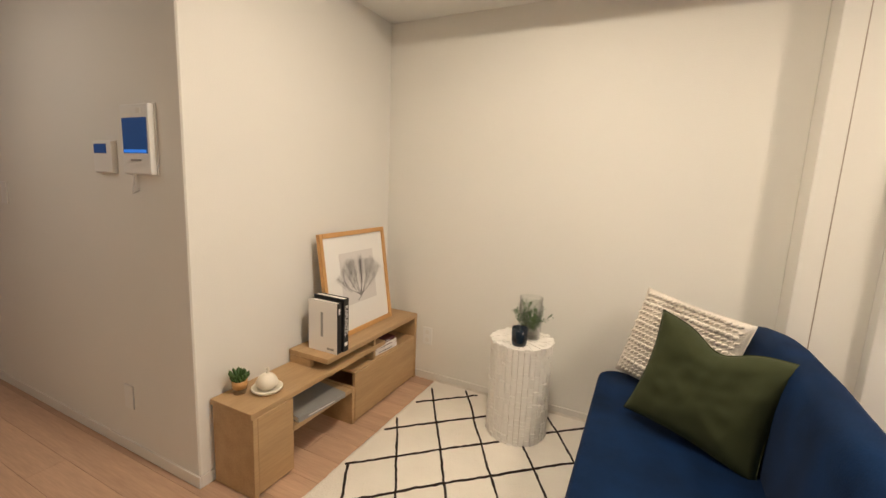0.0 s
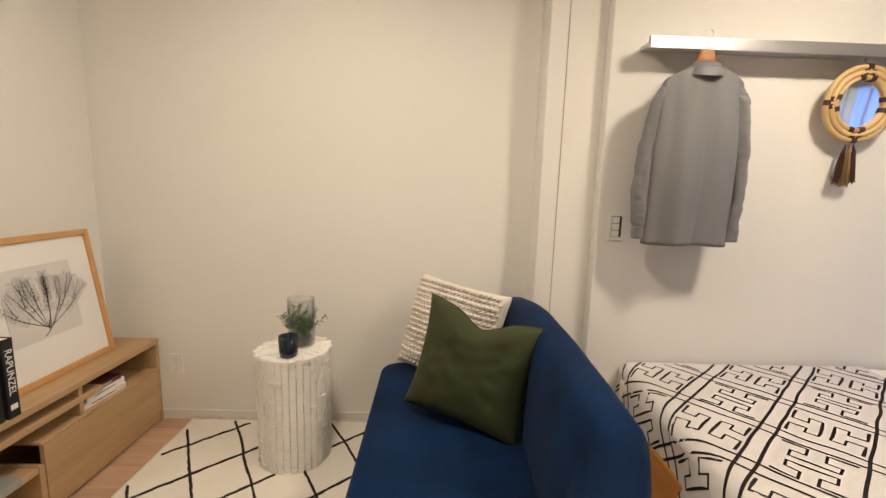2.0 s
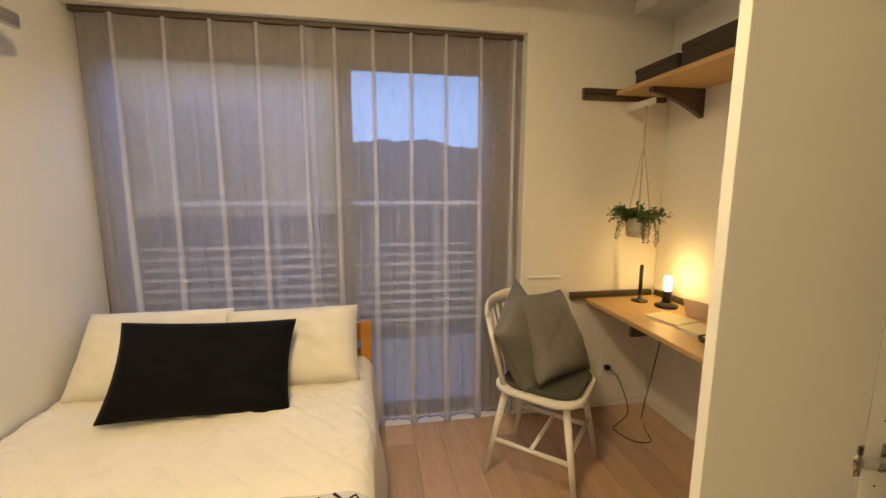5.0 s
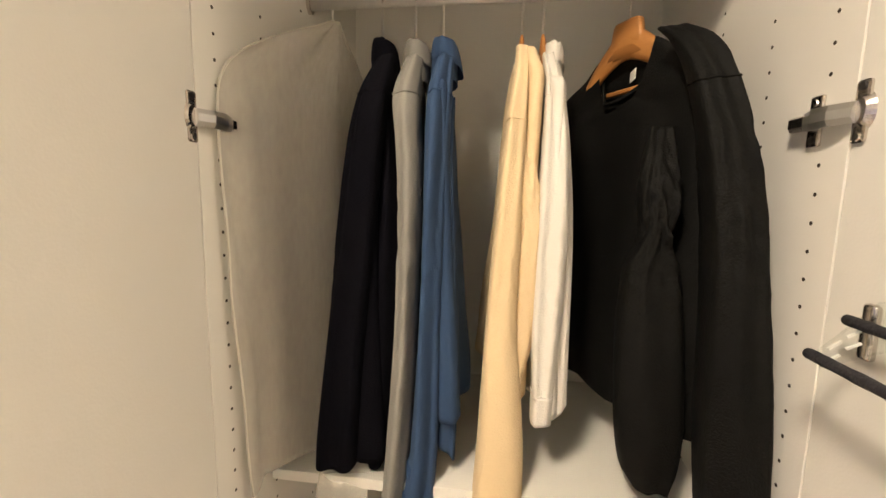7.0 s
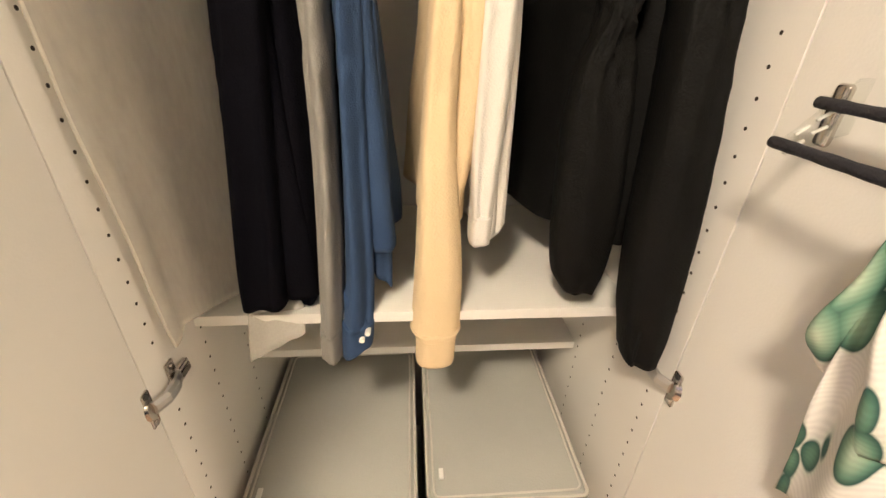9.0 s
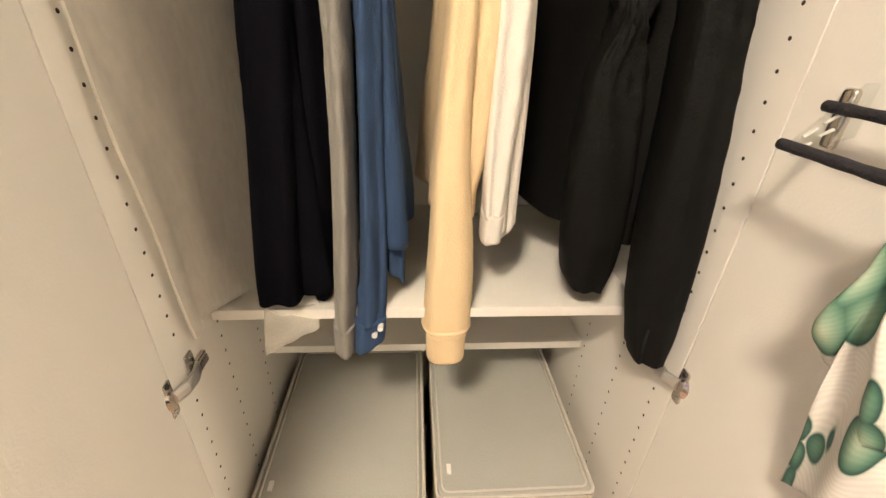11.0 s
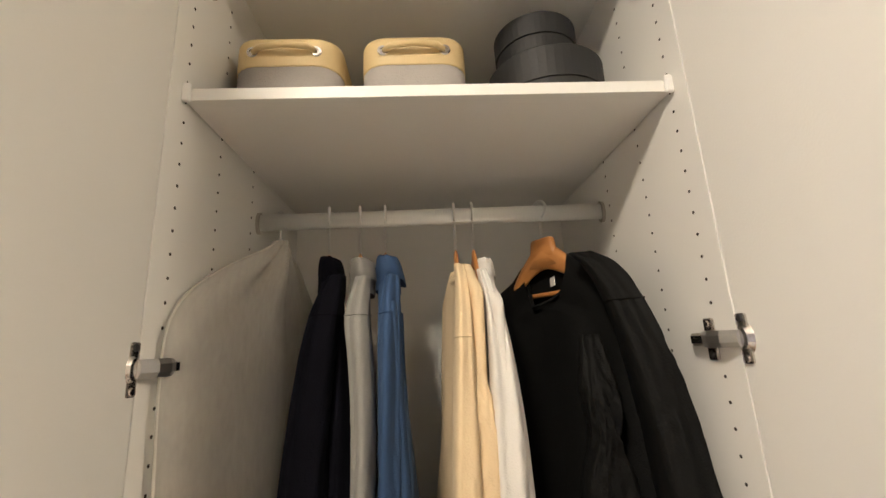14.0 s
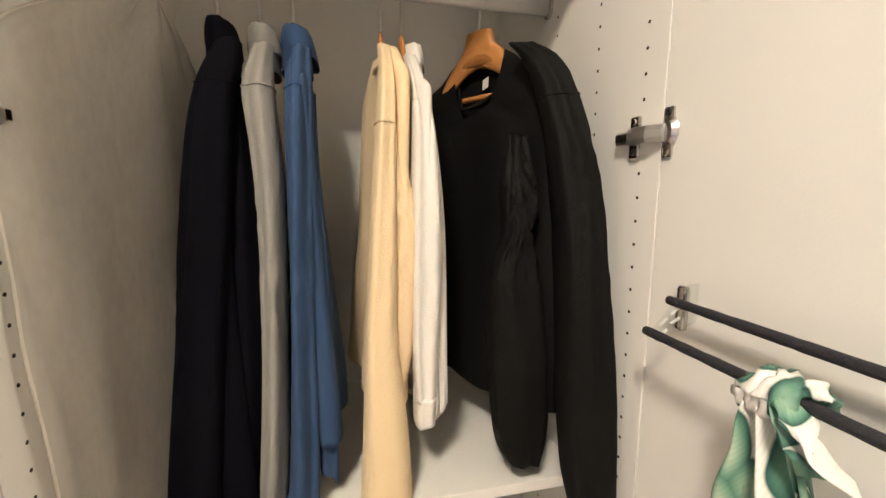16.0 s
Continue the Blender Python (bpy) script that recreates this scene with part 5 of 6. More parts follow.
# desk things
cs = thing("candlestick", pose(3.35, -0.04, 0.715), "slim black candlestick with a black candle", "candlestick")
part("foot", lathe(bmesh.new(), [(0.001, 0), (0.045, 0), (0.045, 0.006), (0.012, 0.012), (0.009, 0.04), (0.001, 0.041)], 28), BLACKMET, cs, "", True)
part("candle", lathe(bmesh.new(), [(0.001, 0.0415), (0.011, 0.0415), (0.010, 0.21), (0.001, 0.212)], 18), BLACKMET, cs, "", True)
lp = thing("bulb_lamp", pose(3.22, -0.11, 0.715), "black table lamp with a bare glowing tube bulb", "lamp")
part("base", lathe(bmesh.new(), [(0.001, 0), (0.058, 0), (0.058, 0.012), (0.035, 0.018), (0.03, 0.026), (0.001, 0.026)], 32), BLACKMET, lp, "", True)
part("socket", lathe(bmesh.new(), [(0.001, 0.0265), (0.022, 0.0265), (0.022, 0.085), (0.017, 0.09), (0.001, 0.09)], 24), BLACKMET, lp, "", True)
part("bulb", lathe(bmesh.new(), [(0.001, 0.0905), (0.013, 0.0905), (0.021, 0.105), (0.022, 0.15), (0.016, 0.168), (0.001, 0.172)], 24), BULB, lp, "lit frosted bulb", True)
pl = bpy.data.lights.new("bulb_light", "POINT")
pl.energy, pl.color, pl.shadow_soft_size = 1.3, (1.0, 0.66, 0.32), 0.03
ob = new("bulb_light", pl)
ob.location = (3.22, -0.11, 0.915)
cd = thing("photo_card", pose(3.0, -0.13, 0.7155) @ pose(0, 0, 0, 0, 0, 18) @ pose(0, 0, 0, -20, 0, 0), "pale pink card standing tilted on the desk", "card")
part("card", boxed((-0.075, -0.002, 0), (0.075, 0.002, 0.10), 0.001, 1), PINKCARD, cd)
part("stand", boxed((-0.01, -0.03, 0.0), (0.01, -0.003, 0.05), 0.001, 1), BLACKMET, cd)
for x, y, a in ((3.02, 0.02, 14), (2.83, 0.0, 10)):
    nb = thing("open_notebook", pose(x, y, 0.7155, 0, 0, a), "pale yellow notebook lying on the desk", "notebook", "notebooks on the desk")
    part("page_block", boxed((-0.09, -0.075, 0.002), (0.09, 0.075, 0.009), 0.001, 1), NOTE, nb)
    part("cover", boxed((-0.093, -0.078, 0), (0.093, 0.078, 0.0018), 0.0005, 1), PAPER, nb)
kd = thing("dark_tray", pose(2.72, 0.06, 0.7155, 0, 0, 8), "small dark tray with a rim on the desk", "tray")
part("tray", lathe(bmesh.new(), [(0.001, 0), (0.05, 0), (0.056, 0.014), (0.052, 0.014), (0.047, 0.004), (0.001, 0.004)], 28), BLACKMET, kd, "", True)
p = plate("wall_outlet", pose(EX, 0.06, 0.262, 0, 0, -90), 0.07, 0.12, "white wall outlet under the desk, a plug in it", "outlet")
cb = thing("power_cord", pose(0, 0, 0), "dark power cord hanging from the outlet to the floor", "cord")
part("plug", boxed((EX - 0.04, 0.045, 0.25), (EX - 0.0085, 0.075, 0.278), 0.004), BLACKMET, cb)
cordpts = [(EX - 0.04, 0.06, 0.264), (EX - 0.10, 0.04, 0.24), (EX - 0.13, 0.0, 0.13), (EX - 0.14, -0.02, 0.03), (3.30, 0.06, 0.005), (3.24, 0.14, 0.004), (3.12, 0.10, 0.004), (3.10, 0.01, 0.004), (3.22, -0.04, 0.004), (3.33, -0.10, 0.006), (3.36, -0.16, 0.2), (3.34, -0.20, 0.5), (3.28, -0.215, 0.69)]


def smooth_path(pts, n=6):
    out = []
    for i in range(len(pts) - 1):
        p0, p1, p2, p3 = (Vector(pts[max(0, min(len(pts) - 1, i + d))]) for d in (-1, 0, 1, 2))
        for k in range(n):
            t = k / n
            out.append(0.5 * ((2 * p1) + (p2 - p0) * t + (2 * p0 - 5 * p1 + 4 * p2 - p3) * t * t + (3 * p1 - p0 - 3 * p2 + p3) * t ** 3))
    return out + [Vector(pts[-1])]


part("cable", sweep(bmesh.new(), smooth_path(cordpts), 0.003, 6), BLACKMET, cb)
sp = thing("wall_ledge", pose(0, 0, 0), "thin white cover strip on the wall", "strip")
part("strip", boxed((EX - 0.012, 0.385, 0.838), (EX - 0.0005, 0.59, 0.85), 0.002, 1), PLASTIC, sp)

# chair
ch = thing("spindle_chair", pose(3.03, 0.665, 0) @ pose(0, 0, 0, 0, 0, 138), "white lacquered spindle-back wooden chair", "chair")
part("seat", slab(rounded(-0.21, 0.21, -0.20, 0.21, 0.11), 0.425, 0.455, 0.012), WHITEPAINT, ch, "", True)
for sx in (-1, 1):
    for sy in (-1, 1):
        part("leg", rod(bmesh.new(), (sx * 0.205, sy * 0.215, 0.0), (sx * 0.14, sy * 0.14, 0.4255), 0.012, 0.018, 14), WHITEPAINT, ch, "", True)
for sx in (-1, 1):
    part("stretcher", rod(bmesh.new(), (sx * 0.178, -0.185, 0.175), (sx * 0.178, 0.185, 0.175), 0.011), WHITEPAINT, ch, "", True)
part("stretcher", rod(bmesh.new(), (-0.178, 0.0, 0.175), (0.178, 0.0, 0.175), 0.010), WHITEPAINT, ch, "", True)
part("stretcher", rod(bmesh.new(), (-0.172, 0.178, 0.22), (0.172, 0.178, 0.22), 0.010), WHITEPAINT, ch, "", True)
tops = []
for k in range(7):
    a = k / 3 - 1
    xb, yb = 0.165 * a, -0.175 + 0.03 * a * a
    xt, yt = 0.195 * a, -0.265 + 0.045 * a * a
    tops.append((xt, yt))
    part("back_post" if k in (0, 6) else "spindle", rod(bmesh.new(), (xb, yb, 0.452), (xt, yt, 0.79), 0.012 if k in (0, 6) else 0.007, None, 10), WHITEPAINT, ch, "", True)
bm = bmesh.new()
rings = []
for k in range(17):
    a = (k / 8 - 1) * 1.12
    x, y = 0.195 * a, -0.268 + 0.045 * a * a
    e = 1 - 0.35 * max(0, abs(a) - 0.9) / 0.22
    rings.append([Vector((x, y + 0.011 * math.cos(6.283 * j / 12), 0.805 + 0.036 * e * math.sin(6.283 * j / 12))) for j in range(12)])
part("top_rail", loft(bm, rings), WHITEPAINT, ch, "", True)
pd = thing("seat_pad", ch.matrix_world @ pose(0, 0.01, 0.4555), "dark grey felt seat pad on the chair", "seat pad")
part("pad", slab(rounded(-0.19, 0.19, -0.175, 0.185, 0.11), 0.0, 0.028, 0.012), DARKGREY, pd, "", True)
cushion("grey_cushion", 0.40, 0.40, 0.12, ch.matrix_world @ frame_m((-0.01, -0.045, 0.486), (1, 0.05, 0), (0.0, -0.30, 1)) @ pose(0, 0, 0, 0, 24, 0) @ pose(0, 0, 0.0), GREYCOT, "grey cotton cushion leaning on the chair back", 23, 1.0, 0.07, group="cushions on the chair")
cushion("grey_cushion", 0.42, 0.42, 0.13, ch.matrix_world @ frame_m((0.0, 0.10, 0.486), (1, -0.25, 0), (0.0, -0.62, 1)) @ pose(0, 0, 0, 0, -7, 0), GREYCOT, "grey cotton cushion in front of another cushion", 29, 1.0, 0.07, group="cushions on the chair")

# ---- wardrobe ----
XL, XR, YF, YB = 1.804, 1.084, 0.622, 0.045
T = 0.018
wd = thing("wardrobe", pose(0, 0, 0), "tall white two-door wardrobe standing open", "wardrobe")
for nm, lo, hi in (("side_panel", (XL, YB - 0.005, 0), (XL + T, YF, 2.20)), ("side_panel", (XR - T, YB - 0.005, 0), (XR, YF, 2.20)),
                   ("back_panel", (XR, YB - 0.005, 0.06), (XL, YB, 2.18)), ("top_panel", (XR, YB, 2.182), (XL, YF, 2.20)),
                   ("bottom_panel", (XR, YB, 0.06), (XL, YF, 0.078)), ("plinth", (XR, YF - 0.05, 0), (XL, YF - 0.032, 0.0595)), ("top_stop", (XR, YF - 0.03, 2.150), (XL, YF - 0.012, 2.1815)),
                   ("top_shelf", (XR + 0.0015, YB + 0.002, 1.852), (XL - 0.0015, YF - 0.032, 1.871)), ("shelf", (XR + 0.0015, YB + 0.002, 0.905), (XL - 0.0015, 0.49, 0.924)), ("shelf", (XR + 0.0015, YB + 0.002, 0.681), (XL - 0.0015, 0.325, 0.700))):
    part(nm, boxed(lo, hi, 0.0005, 1), WARDROBE, wd)
for x in (XR + 0.006, XL - 0.006):
    part("shelf_cap", boxed((x - 0.006, YF - 0.0315, 1.847), (x + 0.006, YF - 0.024, 1.877), 0.003, 2), PLASTIC, wd)
for x in (1.25, 1.44, 1.63):
    part("cover_cap", lathe(bmesh.new(), [(0.001, -0.004), (0.008, -0.003), (0.009, 0.0), (0.001, 0.0)], 14, (x, YF - 0.06, 2.1815)), PLASTIC, wd)
bm = bmesh.new()
rings = []
for x in (XR + 0.004, XL - 0.004):
    rings.append([Vector((x, 0.306 + 0.008 * math.cos(6.283 * (j + 0.5) / 16), 1.755 + 0.0175 * bent(math.sin(6.283 * (j + 0.5) / 16), 0.6))) for j in range(16)])
part("clothes_rail", loft(bm, rings), RAILALU, wd, "oval aluminium clothes rail", True)
for x0, x1 in ((XR, XR + 0.006), (XL - 0.006, XL)):
    part("rail_flange", loft(bmesh.new(), [[Vector((x, 0.306 + 0.014 * math.cos(6.283 * j / 16), 1.754 + 0.023 * math.sin(6.283 * j / 16))) for j in range(16)] for x in (x0, x1)]), CHROME, wd)
for x, d in ((XL, -1), (XR, 1)):
    for y in (0.585, 0.475, 0.34):
        bm = bmesh.new()
        for k in range(-39, 22):
            z = 1.436 + 0.032 * k
            if y > 0.5 and any(abs(z - h) < 0.04 for h in (0.885, 1.484, 2.073, 0.29)):
                continue
            loft(bm, [[Vector((x + d * e, y + 0.0024 * math.cos(6.283 * j / 8), z + 0.0024 * math.sin(6.283 * j / 8))) for j in range(8)] for e in (-0.0005, 0.0004)])
        tagged(part("peg_holes", bm, HOLE, wd), kind="stuff")
for side, (xf, d) in {"east": (XL + 0.0006, -1), "west": (XR - 0.0006, 1)}.items():
    lo, hi = (xf, 0.6235, 0.08), (xf + T, 0.998, 2.19)
    if d > 0:
        lo, hi = (xf - T, 0.6235, 0.08), (xf, 0.998, 2.19)
    swing = Matrix.Translation((xf, 0.6235, 0)) @ Matrix.Rotation(radians(7), 4, "Z") @ Matrix.Translation((-xf, -0.6235, 0)) if d < 0 else None
    dr = part("door", boxed(lo, hi, 0.0008, 1, swing), WARDROBE, wd, "white door standing open")
    xp = XL if d < 0 else XR
    for hz in (0.29, 0.885, 1.484, 2.073):
        bm = bmesh.new()
        box(bm, (min(xf, xf + d * 0.0035), 0.6255, hz - 0.03), (max(xf, xf + d * 0.0035), 0.642, hz + 0.03), 0.003, 2)
        rings = []
        for e in (0.0, 0.003, 0.006):
            rings.append([Vector((xf + d * e, 0.637 + (0.013 - e) * math.cos(6.283 * j / 20) * 0.9, hz + (0.0185 - e) * math.sin(6.283 * j / 20))) for j in range(20)])
        loft(bm, rings)
        part("hinge_cup", bm, CHROME, dr, "", False)
        for sz in (-0.024, 0.024):
            part("hinge_screw", loft(bmesh.new(), [[Vector((xf + d * e, 0.634 + r * math.cos(6.283 * j / 12), hz + sz + r * math.sin(6.283 * j / 12))) for j in range(12)] for e, r in ((0.0034, 0.0048), (0.0052, 0.004))]), BLACKMET if sz > 0 else CHROME, dr)
        bm = bmesh.new()
        pts = [(xf + d * 0.005, 0.632), (xp + d * 0.014, 0.613), (xp + d * 0.015, 0.590), (xp + d * 0.010, 0.572)]
        rr = []
        for (px, py), hh in zip(pts, (0.0085, 0.0085, 0.009, 0.008)):
            rr.append([Vector((px + d * 0.0055 * math.cos(6.283 * j / 8 + 0.39), py, hz + hh * 1.35 * math.sin(6.283 * j / 8 + 0.39))) for j in range(8)])
        part("hinge_arm", loft(bm, rr), ALU, dr)
        part("hinge_tongue", boxed((min(xp + d * 0.003, xp + d * 0.011), 0.545, hz - 0.0085), (max(xp + d * 0.003, xp + d * 0.011), 0.571, hz + 0.0085), 0.0015, 1), CHROME, dr)
        bm = bmesh.new()
        box(bm, (min(xp, xp + d * 0.005), 0.566, hz - 0.028), (max(xp, xp + d * 0.005), 0.585, hz + 0.028), 0.0025, 2)
        box(bm, (min(xp + d * 0.0052, xp + d * 0.016), 0.55, hz - 0.007), (max(xp + d * 0.0052, xp + d * 0.016), 0.596, hz + 0.007), 0.002, 1)
        part("hinge_plate", bm, CHROME, dr)
        for sz in (-0.02, 0.02):
            part("plate_screw", loft(bmesh.new(), [[Vector((xp + d * e, 0.5755 + r * math.cos(6.283 * j / 12), hz + sz + r * math.sin(6.283 * j / 12))) for j in range(12)] for e, r in ((0.0049, 0.0046), (0.0066, 0.0036))]), BLACKMET if sz < 0 else CHROME, dr)


# ---- clothes on the rail ----
def pick(v, table):
    for (v0, a0), (v1, a1) in zip(table, table[1:]):
        if v <= v1:
            f = (v - v0) / (v1 - v0)
            f = f * f * (3 - 2 * f)
            return a0 + (a1 - a0) * f
    return table[-1][1]


def down(z, table):
    """Value at height z of a table that runs from the top down, without kinks."""
    if z >= table[0][0]:
        return table[0][1]
    for i in range(len(table) - 1):
        (z0, a0), (z1, a1) = table[i], table[i + 1]
        if z >= z1:
            t = (z0 - z) / (z0 - z1)
            m0 = (a1 - table[i - 1][1]) / (table[i - 1][0] - z1) * (z0 - z1) if i else a1 - a0
            m1 = (table[i + 2][1] - a0) / (z0 - table[i + 2][0]) * (z0 - z1) if i + 2 < len(table) else a1 - a0
            return (2 * t ** 3 - 3 * t * t + 1) * a0 + (t ** 3 - 2 * t * t + t) * m0 + (3 * t * t - 2 * t ** 3) * a1 + (t ** 3 - t * t) * m1
    return table[-1][1]


def hung_tube(parent, name, material, origin, left, right, front, deep, seed, fold=0.0022, crease=0.0, elbow=1.3, gather=0.0, slant=0.0, n=90, seg=44):
    """A hanging cloth tube such as a sleeve: its two edges, its front and its depth run down in tables of height."""
    z0, z1 = left[0][0], left[-1][0]
    ox, oy = origin
    rings = []
    for i in range(n + 1):
        v = i / n
        z = z0 + (z1 - z0) * v
        l, r, f, dp = down(z, left), down(z, right), down(z, front), down(z, deep)
        cx, w = (l + r) / 2, abs(l - r) / 2
        near = math.exp(-((z - elbow) / 0.085) ** 2)
        ring = []
        for j in range(seg):
            th = 2 * math.pi * j / seg
            c, sn = math.cos(th), math.sin(th)
            lengthwise = fold * (math.sin(3 * th + seed + 1.5 * wob((0, 0, z * 2.2), 1, seed)) + 0.6 * math.sin(5 * th + 2 * seed + 2.5 * wob((0, 0, z * 3), 1, seed + 2)))
            diag = wob((c * 1.6 + z * 9, sn * 1.6 - z * 7, z * 26), 1, seed)
            cr = crease * (0.25 + near) * (1 - 2.2 * abs(diag))
            gt = gather * near * (abs(math.sin(7 * th + 9 * wob((c, sn, z * 5), 1, seed))) - 0.5)
            k = 1 + (lengthwise + cr + gt) / max(w, 0.012)
            x = cx + w * bent(c, 0.85) * (1 + (k - 1) * 0.55)
            y = f - dp + dp * bent(sn, 0.75) * k + lengthwise * sn
            ring.append(Vector((x - ox, y - oy, z - slant * c * max(0, v - 0.8) * 5 + 0.004 * wob((c, sn, seed), 1.4) * max(0, v - 0.9) * 10)))
        rings.append(ring)
    last = rings[-1]
    mid = sum(last, Vector()) / seg
    rings.append([mid + (p - mid) * 0.9 + Vector((0, 0, 0.003)) for p in last])
    rings.append([mid + (p - mid) * 0.82 + Vector((0, 0, 0.06)) for p in last])
    part(name, loft(bmesh.new(), rings), material, parent, "", True)
    return rings


def seam(parent, rings, i, material, grow=1.0, r=0.0011, name="seam"):
    ring = rings[i]
    mid = sum(ring, Vector()) / len(ring)
    pts = [mid + (p - mid) * grow for p in ring]
    part(name, sweep(bmesh.new(), pts + [pts[0]], r, 5), material, parent, "", True)


def hung_body(parent, material, turn, z_top, hem, half, thick, seed, neck=0.045, folds=9.0, lean=0.0, back_half=None, scoop=0.0):
    """Front and back of a garment over a hanger, the shoulders along local y turned by an angle."""
    n, seg = 60, 72
    ca, sa = math.cos(radians(turn)), math.sin(radians(turn))
    rings = []
    for i in range(n + 1):
        v = i / n
        z = z_top - v * (z_top - hem)
        hw = pick(v, ((0, neck), (0.03, neck + 0.03), (0.115, half * 0.94), (0.3, half * 0.97), (1, half)))
        ht = pick(v, ((0, 0.012), (0.06, 0.016), (0.3, thick * 0.6), (1, thick)))
        ring = []
        for j in range(seg):
            th = 2 * math.pi * j / seg
            c, sn = math.cos(th), math.sin(th)
            a = hw * bent(c, 0.8)
            if c < 0 and back_half:
                a *= back_half / half
            fo = (0.15 + 0.85 * v) * thick * (0.34 * math.sin(folds * c + seed + 1.4 * wob((c, v * 1.5, seed), 1)) + 0.35 * wob((c * 3, v * 1.2, seed + sn), 1) + 0.12 * wob((c * 7, v * 6, seed), 1))
            t = ht * bent(sn, 0.6) + fo * abs(sn) + lean * v
            zz = z + 0.008 * wob((c * 2, sn, seed), 1.3) * max(0, v - 0.85) * 6.6
            if scoop:
                zz -= scoop * max(0, sn) * max(0, 1 - v / 0.4) * (1 - 0.75 * v / 0.4)
            ring.append(Vector((t * ca - a * sa, t * sa + a * ca, zz)))
        rings.append(ring)
    part("body", loft(bmesh.new(), rings, cap=not scoop), material, parent, "", True)


def shirt_collar(parent, material, turn, z, ry, rx, seed, leaf=0.034, wing=0.022, hgt=0.048):
    """A stand and a fallen leaf round the hanger's neck, its wings towards the buttons (local -x)."""
    rows = []
    m = Matrix.Rotation(radians(turn), 3, "Z")
    for k in range(13):
        t = k / 12
        row = []
        for j in range(40):
            th = 2 * math.pi * j / 40
            c, sn = math.cos(th), math.sin(th)
            w = max(0.0, -c) ** 2
            if t < 0.5:
                g = t / 0.5
                f, dz = 1.10 - 0.16 * g, -0.02 + (hgt + 0.02) * math.sin(g * 1.5708)
            else:
                g = (t - 0.5) / 0.5
                f, dz = 0.94 + 0.16 * math.sin(g * 1.5708) + 0.30 * w * g * wing / 0.022, hgt - (leaf + 0.5 * wing * w) * g ** 1.4
            row.append(m @ Vector((rx * c * f - 0.004, ry * sn * f, 0)) + Vector((0, 0, z + dz + 0.003 * c + 0.003 * wob((c * 2, sn * 2, t + seed), 1.5))))
        rows.append(row)
    bm = loft(bmesh.new(), rows, cap=False)
    part("collar", bm, material, parent, "", True)


def clothing(name, label, category, x0):
    return thing(name, pose(x0, 0.306, 0), label, category, "clothes on the rail")


SHOULDER = ((1.64, 0.385), (1.60, 0.432), (1.55, 0.475), (1.47, 0.497), (1.25, 0.508), (0.80, 0.515))
DEEP = ((1.64, 0.012), (1.58, 0.026), (1.45, 0.036), (0.80, 0.034))

g = clothing("navy_shirt", "black-navy cotton shirt hanging on the rail", "shirt", 1.66)
hung_body(g, NAVY, 9, 1.625, 0.955, 0.185, 0.044, 1.0, lean=0.004)
r = hung_tube(g, "sleeve", NAVY, (1.66, 0.306), ((1.625, 1.640), (1.58, 1.650), (1.47, 1.667), (1.35, 1.680), (1.22, 1.693), (1.0, 1.719), (0.945, 1.722)), ((1.625, 1.612), (1.58, 1.607), (1.47, 1.612), (1.25, 1.628), (1.0, 1.648), (0.945, 1.652)), SHOULDER, DEEP, 1.3, 0.0028, 0.0015, slant=0.004)
seam(g, r, 10, NAVY, 1.01)
hung_tube(g, "front_panel", NAVY, (1.66, 0.306), ((1.58, 1.625), (1.4, 1.64), (1.0, 1.66), (0.93, 1.655)), ((1.58, 1.610), (1.4, 1.594), (1.2, 1.592), (1.0, 1.603), (0.93, 1.608)), ((1.58, 0.43), (1.4, 0.462), (0.93, 0.472)), ((1.58, 0.012), (1.4, 0.02), (0.93, 0.022)), 2.1, 0.002, slant=0.012)
shirt_collar(g, NAVY, 9, 1.622, 0.050, 0.022, 1.0)

g = clothing("grey_flannel_shirt", "grey flannel shirt hanging on the rail", "shirt", 1.597)
hung_body(g, GREYSH, 6, 1.622, 1.0, 0.172, 0.018, 2.2)
r = hung_tube(g, "sleeve", GREYSH, (1.597, 0.306), ((1.62, 1.592), (1.546, 1.599), (1.47, 1.590), (1.33, 1.584), (1.16, 1.590), (1.0, 1.601), (0.895, 1.608)), ((1.62, 1.566), (1.55, 1.560), (1.42, 1.551), (1.25, 1.554), (1.0, 1.564), (0.895, 1.573)), SHOULDER, DEEP, 2.4, 0.0016, 0.0022)
seam(g, r, 9, GREYSH, 1.03)
r = hung_tube(g, "cuff", GREYSH, (1.597, 0.306), ((0.900, 1.6095), (0.843, 1.612)), ((0.900, 1.5715), (0.843, 1.575)), ((0.9, 0.517), (0.84, 0.517)), ((0.9, 0.034), (0.84, 0.033)), 2.8, 0.001, n=12)
shirt_collar(g, GREYSH, 6, 1.618, 0.050, 0.023, 2.2)

